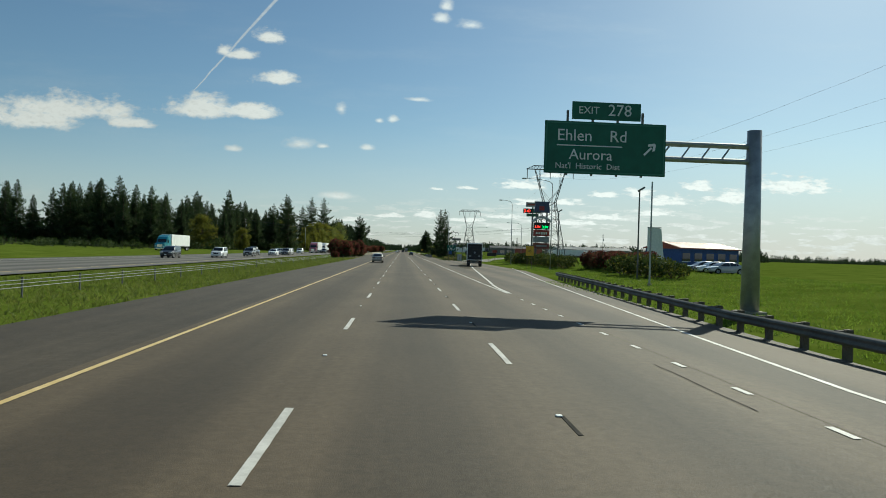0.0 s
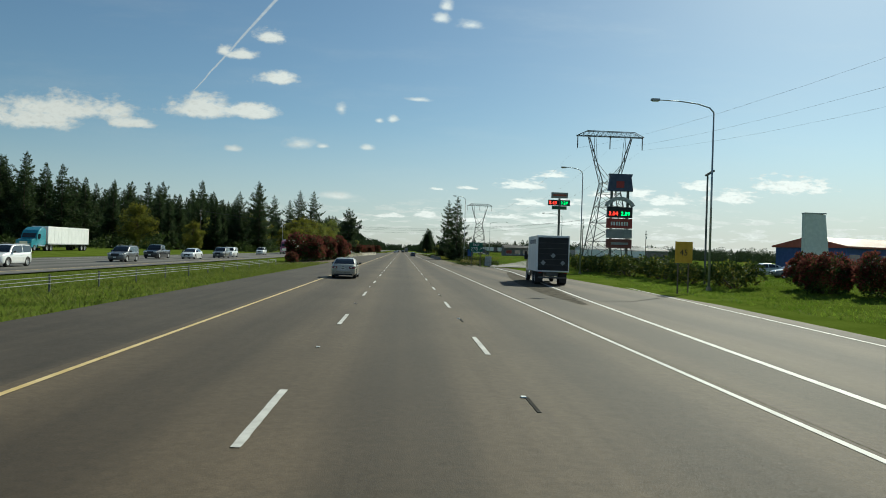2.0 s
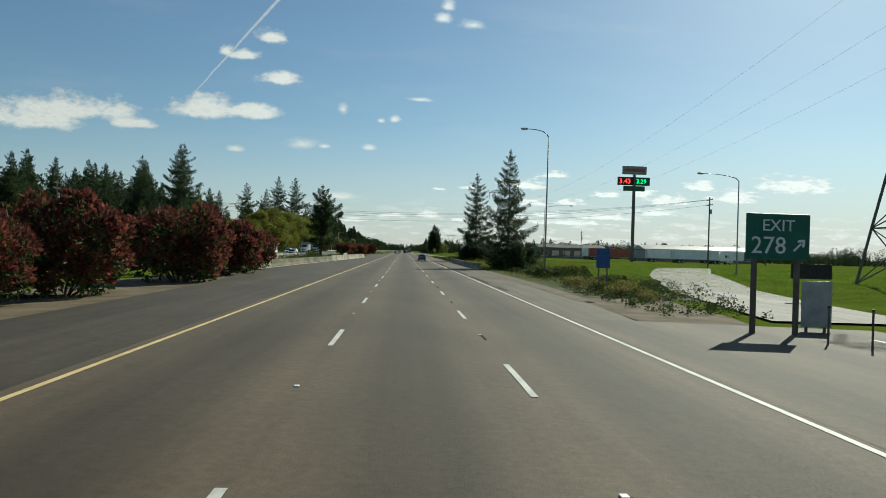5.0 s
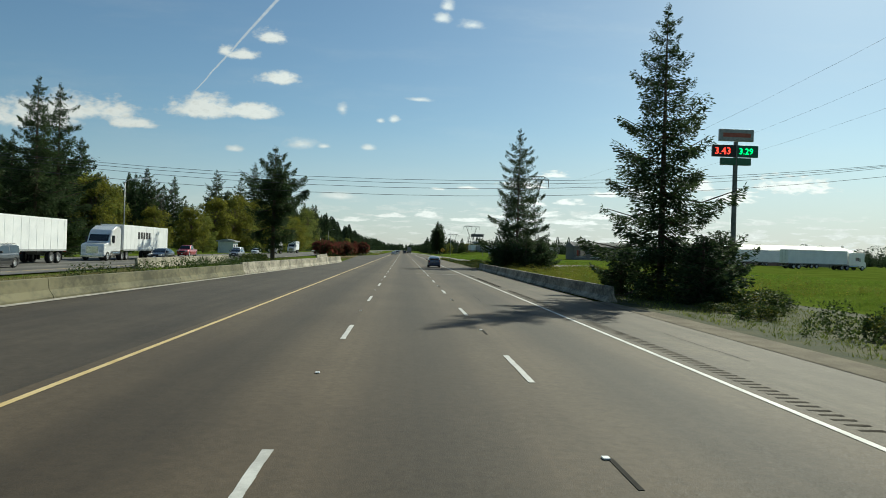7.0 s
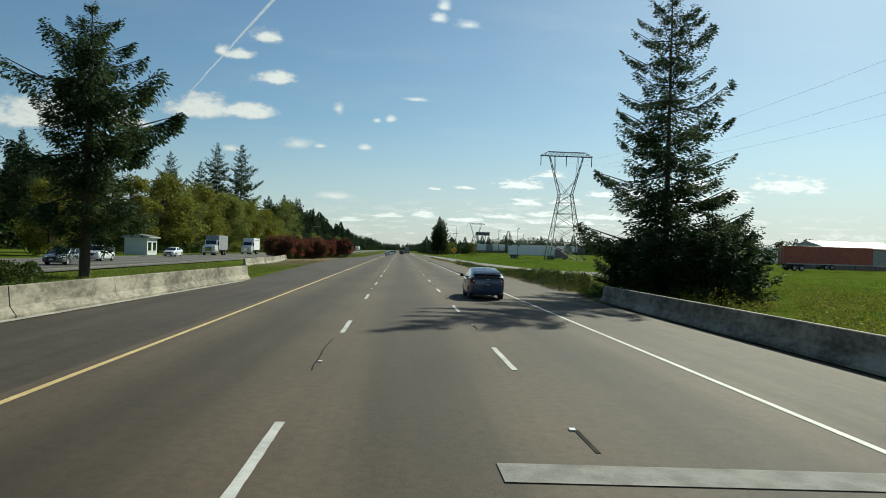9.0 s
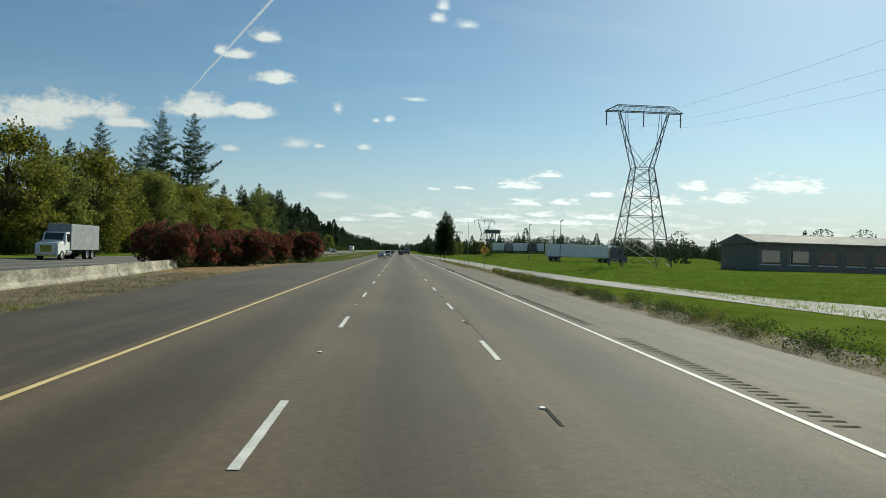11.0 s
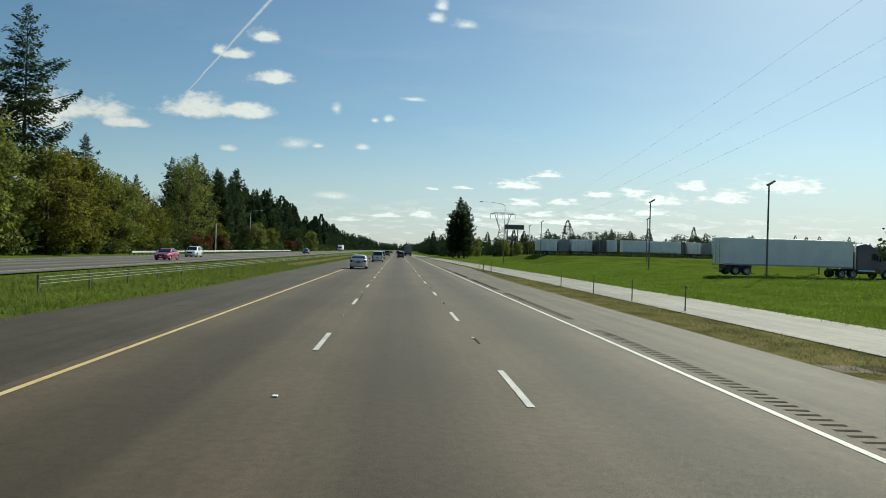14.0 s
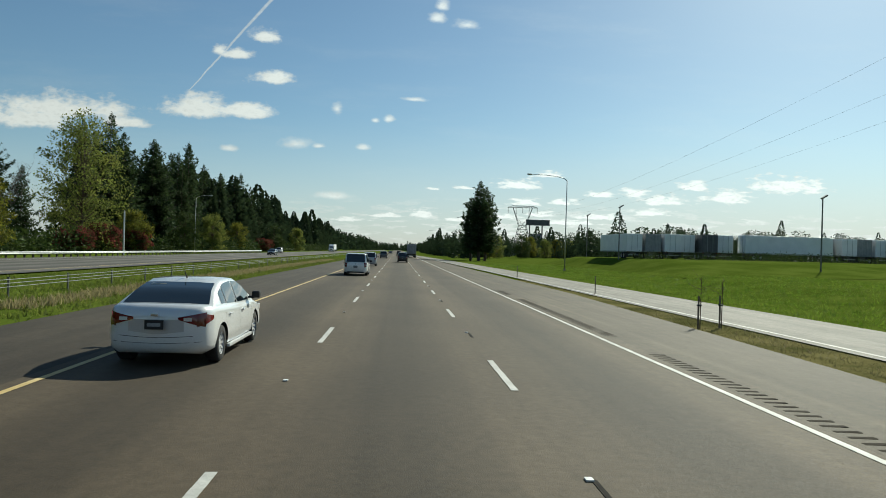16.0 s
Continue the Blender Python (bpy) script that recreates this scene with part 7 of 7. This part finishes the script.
def road_details():
    """Rumble strip grooves, recessed road studs, tar patches and a bridge joint."""
    groove = finish("rumble_groove", B(-.19, .19, -.05, .05, -.004, .003), M["rumble"])
    owner = thing("rumble_strip", "ground-in rumble grooves along the outer shoulder", "road detail", kind="structure")
    n, rest = 0, bmesh.new()
    for y0, y1, gap in ((191, 276, 253.0), (338, 520, 459.25)):
        for k in range(int((y1 - y0) / .30)):
            y = y0 + k * .30
            if abs((y - gap + 9.15) % 18.3 - 9.15) < 1.7:
                continue
            if n < 296 and (244 < y < 276 or 452 < y < 500 or 406 < y < 421):
                g = new("groove", groove)
                g.parent, g.location = owner, (6.05, y, main_z(6.05) + .002)
                n += 1
            else:
                z = main_z(6.05) + .005
                rest.faces.new([rest.verts.new((6.05 + a, y + b, z)) for a, b in ((-.19, -.05), (.19, -.05), (.19, .05), (-.19, .05))])
    tagged(part("groove_row", rest, M["rumble"], owner), kind="stuff")
    slot, stud = finish("stud_slot", B(-.03, .03, -.5, .5, -.004, .005), M["groove"]), finish("stud", B(-.04, .04, -.05, .05, -.002, .014, .004), M["sign_white"])
    for name, x, y0, has in (("road_studs_right", 1.86, 9.3, True), ("road_studs_left", -1.84, 1.65, False)):
        owner = thing(name, "recessed reflective studs between lane dashes", "road detail", kind="structure")
        for k in range(0, 52):
            if has:
                g = new("slot", slot)
                g.parent, g.location = owner, (x + .02, y0 + CYCLE * k - .4, main_z(x) + .002)
            s = new("stud", stud)
            s.parent, s.location = owner, (x - .03, y0 + CYCLE * k + .1, main_z(x) + .008)
    rj = random.Random(3)
    owner = thing("road_cracks", "dark sealed cracks and tar patches in the asphalt", "road detail", kind="structure")
    for i in range(12):
        x0, y = rj.uniform(-5, 8), rj.uniform(-4, 520)
        bm = bmesh.new()
        pts = [Vector((x0, y, 0))]
        along = rj.random() < .9
        for k in range(8):
            pts.append(pts[-1] + (Vector((rj.gauss(0, .018), rj.uniform(.3, .8), 0)) if along else Vector((rj.uniform(.2, .4), rj.gauss(0, .06), 0))))
        w = rj.uniform(.006, .014)
        side = Vector((w, 0, 0)) if along else Vector((0, w, 0))
        L_, R_ = [], []
        for p in pts:
            p.z = main_z(p.x) + .009
            L_.append(bm.verts.new(p - side)), R_.append(bm.verts.new(p + side))
        for k in range(len(pts) - 1):
            bm.faces.new((L_[k], R_[k], R_[k + 1], L_[k + 1]))
        part("crack", bm, M["dark_patch"], owner)
    for y0, n in ((346, 20), (377, 14), (404, 8)):
        bm = bmesh.new()
        rows_ = []
        x0 = 1.95
        for k in range(n):
            x0 += rj.gauss(0, .012) + (2.0 - x0) * .15
            w = rj.uniform(.003, .010)
            rows_.append([bm.verts.new((x0 + q, y0 + k * .55 + rj.uniform(-.1, .1), main_z(x0) + .009)) for q in (-w, w)])
        for p, q in zip(rows_, rows_[1:]):
            bm.faces.new((p[0], p[1], q[1], q[0]))
        part("crack", bm, M["dark_patch"], owner)
    strip("bridge_joint", M["joint"], [(275.5, .65, 6.6), (276.1, .65, 6.6)], "pale concrete patch at the bridge joint", "road detail", lambda x: main_z(x) + .012, step=.6, across=8)
    strip("bridge_joint_far", M["groove"], [(330.8, -9.5, 9.5), (331.0, -9.5, 9.5)], "dark bridge joint across the lanes", "road detail", lambda x: main_z(x) + .012, step=.2, across=8)
    strip("pavement_joint", M["groove"], [(49.08, 5.4, 11.3), (49.2, 5.4, 11.3)], "dark sealed joint across the exit lane", "road detail", lambda x: main_z(x) + .016, step=.12, across=6)


road_details()


def garden_rail():
    s = thing("timber_rail", "small weathered timber rail fence between red shrubs", "fence", Matrix.Translation((-14.9, 423.4, gz(-14.9))) @ pose(0, 0, 0, 0, 0, 82))
    for k in range(3):
        part("post", B(-.05, .05, -.05 + k * 1.0, .05 + k * 1.0, -.1, .95, .01), M["post_wood"], s)
    for z in (.45, .8):
        part("rail", B(-.03, .03, -.1, 2.1, z - .05, z + .05, .01), M["post_wood"], s)


garden_rail()


def sapling(x, y):
    s = thing("staked_sapling", "young bare sapling tied to a dark stake", "tree", Matrix.Translation((x, y, gz(x) + .02)), "staked saplings")
    part("stake", B(-.026, .026, -.022, .022, -.1, 1.15, .005), M["post_wood"], s)
    bm, rr = bmesh.new(), random.Random(int(x * 10))
    cyl(bm, (.07, 0, -.05), (.08, 0, 1.7), .02, .01, 5, False)
    for k in range(16):
        p = Vector((.08, 0, rr.uniform(.8, 1.7)))
        cyl(bm, p, p + Vector((rr.gauss(0, .35), rr.gauss(0, .3), rr.uniform(.0, .4))), .008, .003, 3, False)
    part("trunk", bm, M["bark"], s)
    part("tie", C((.02, 0, .8), (.02, 0, .85), .09, n=8), M["black"], s)


sapling(10.25, 501.2)
sapling(11.25, 501.7)
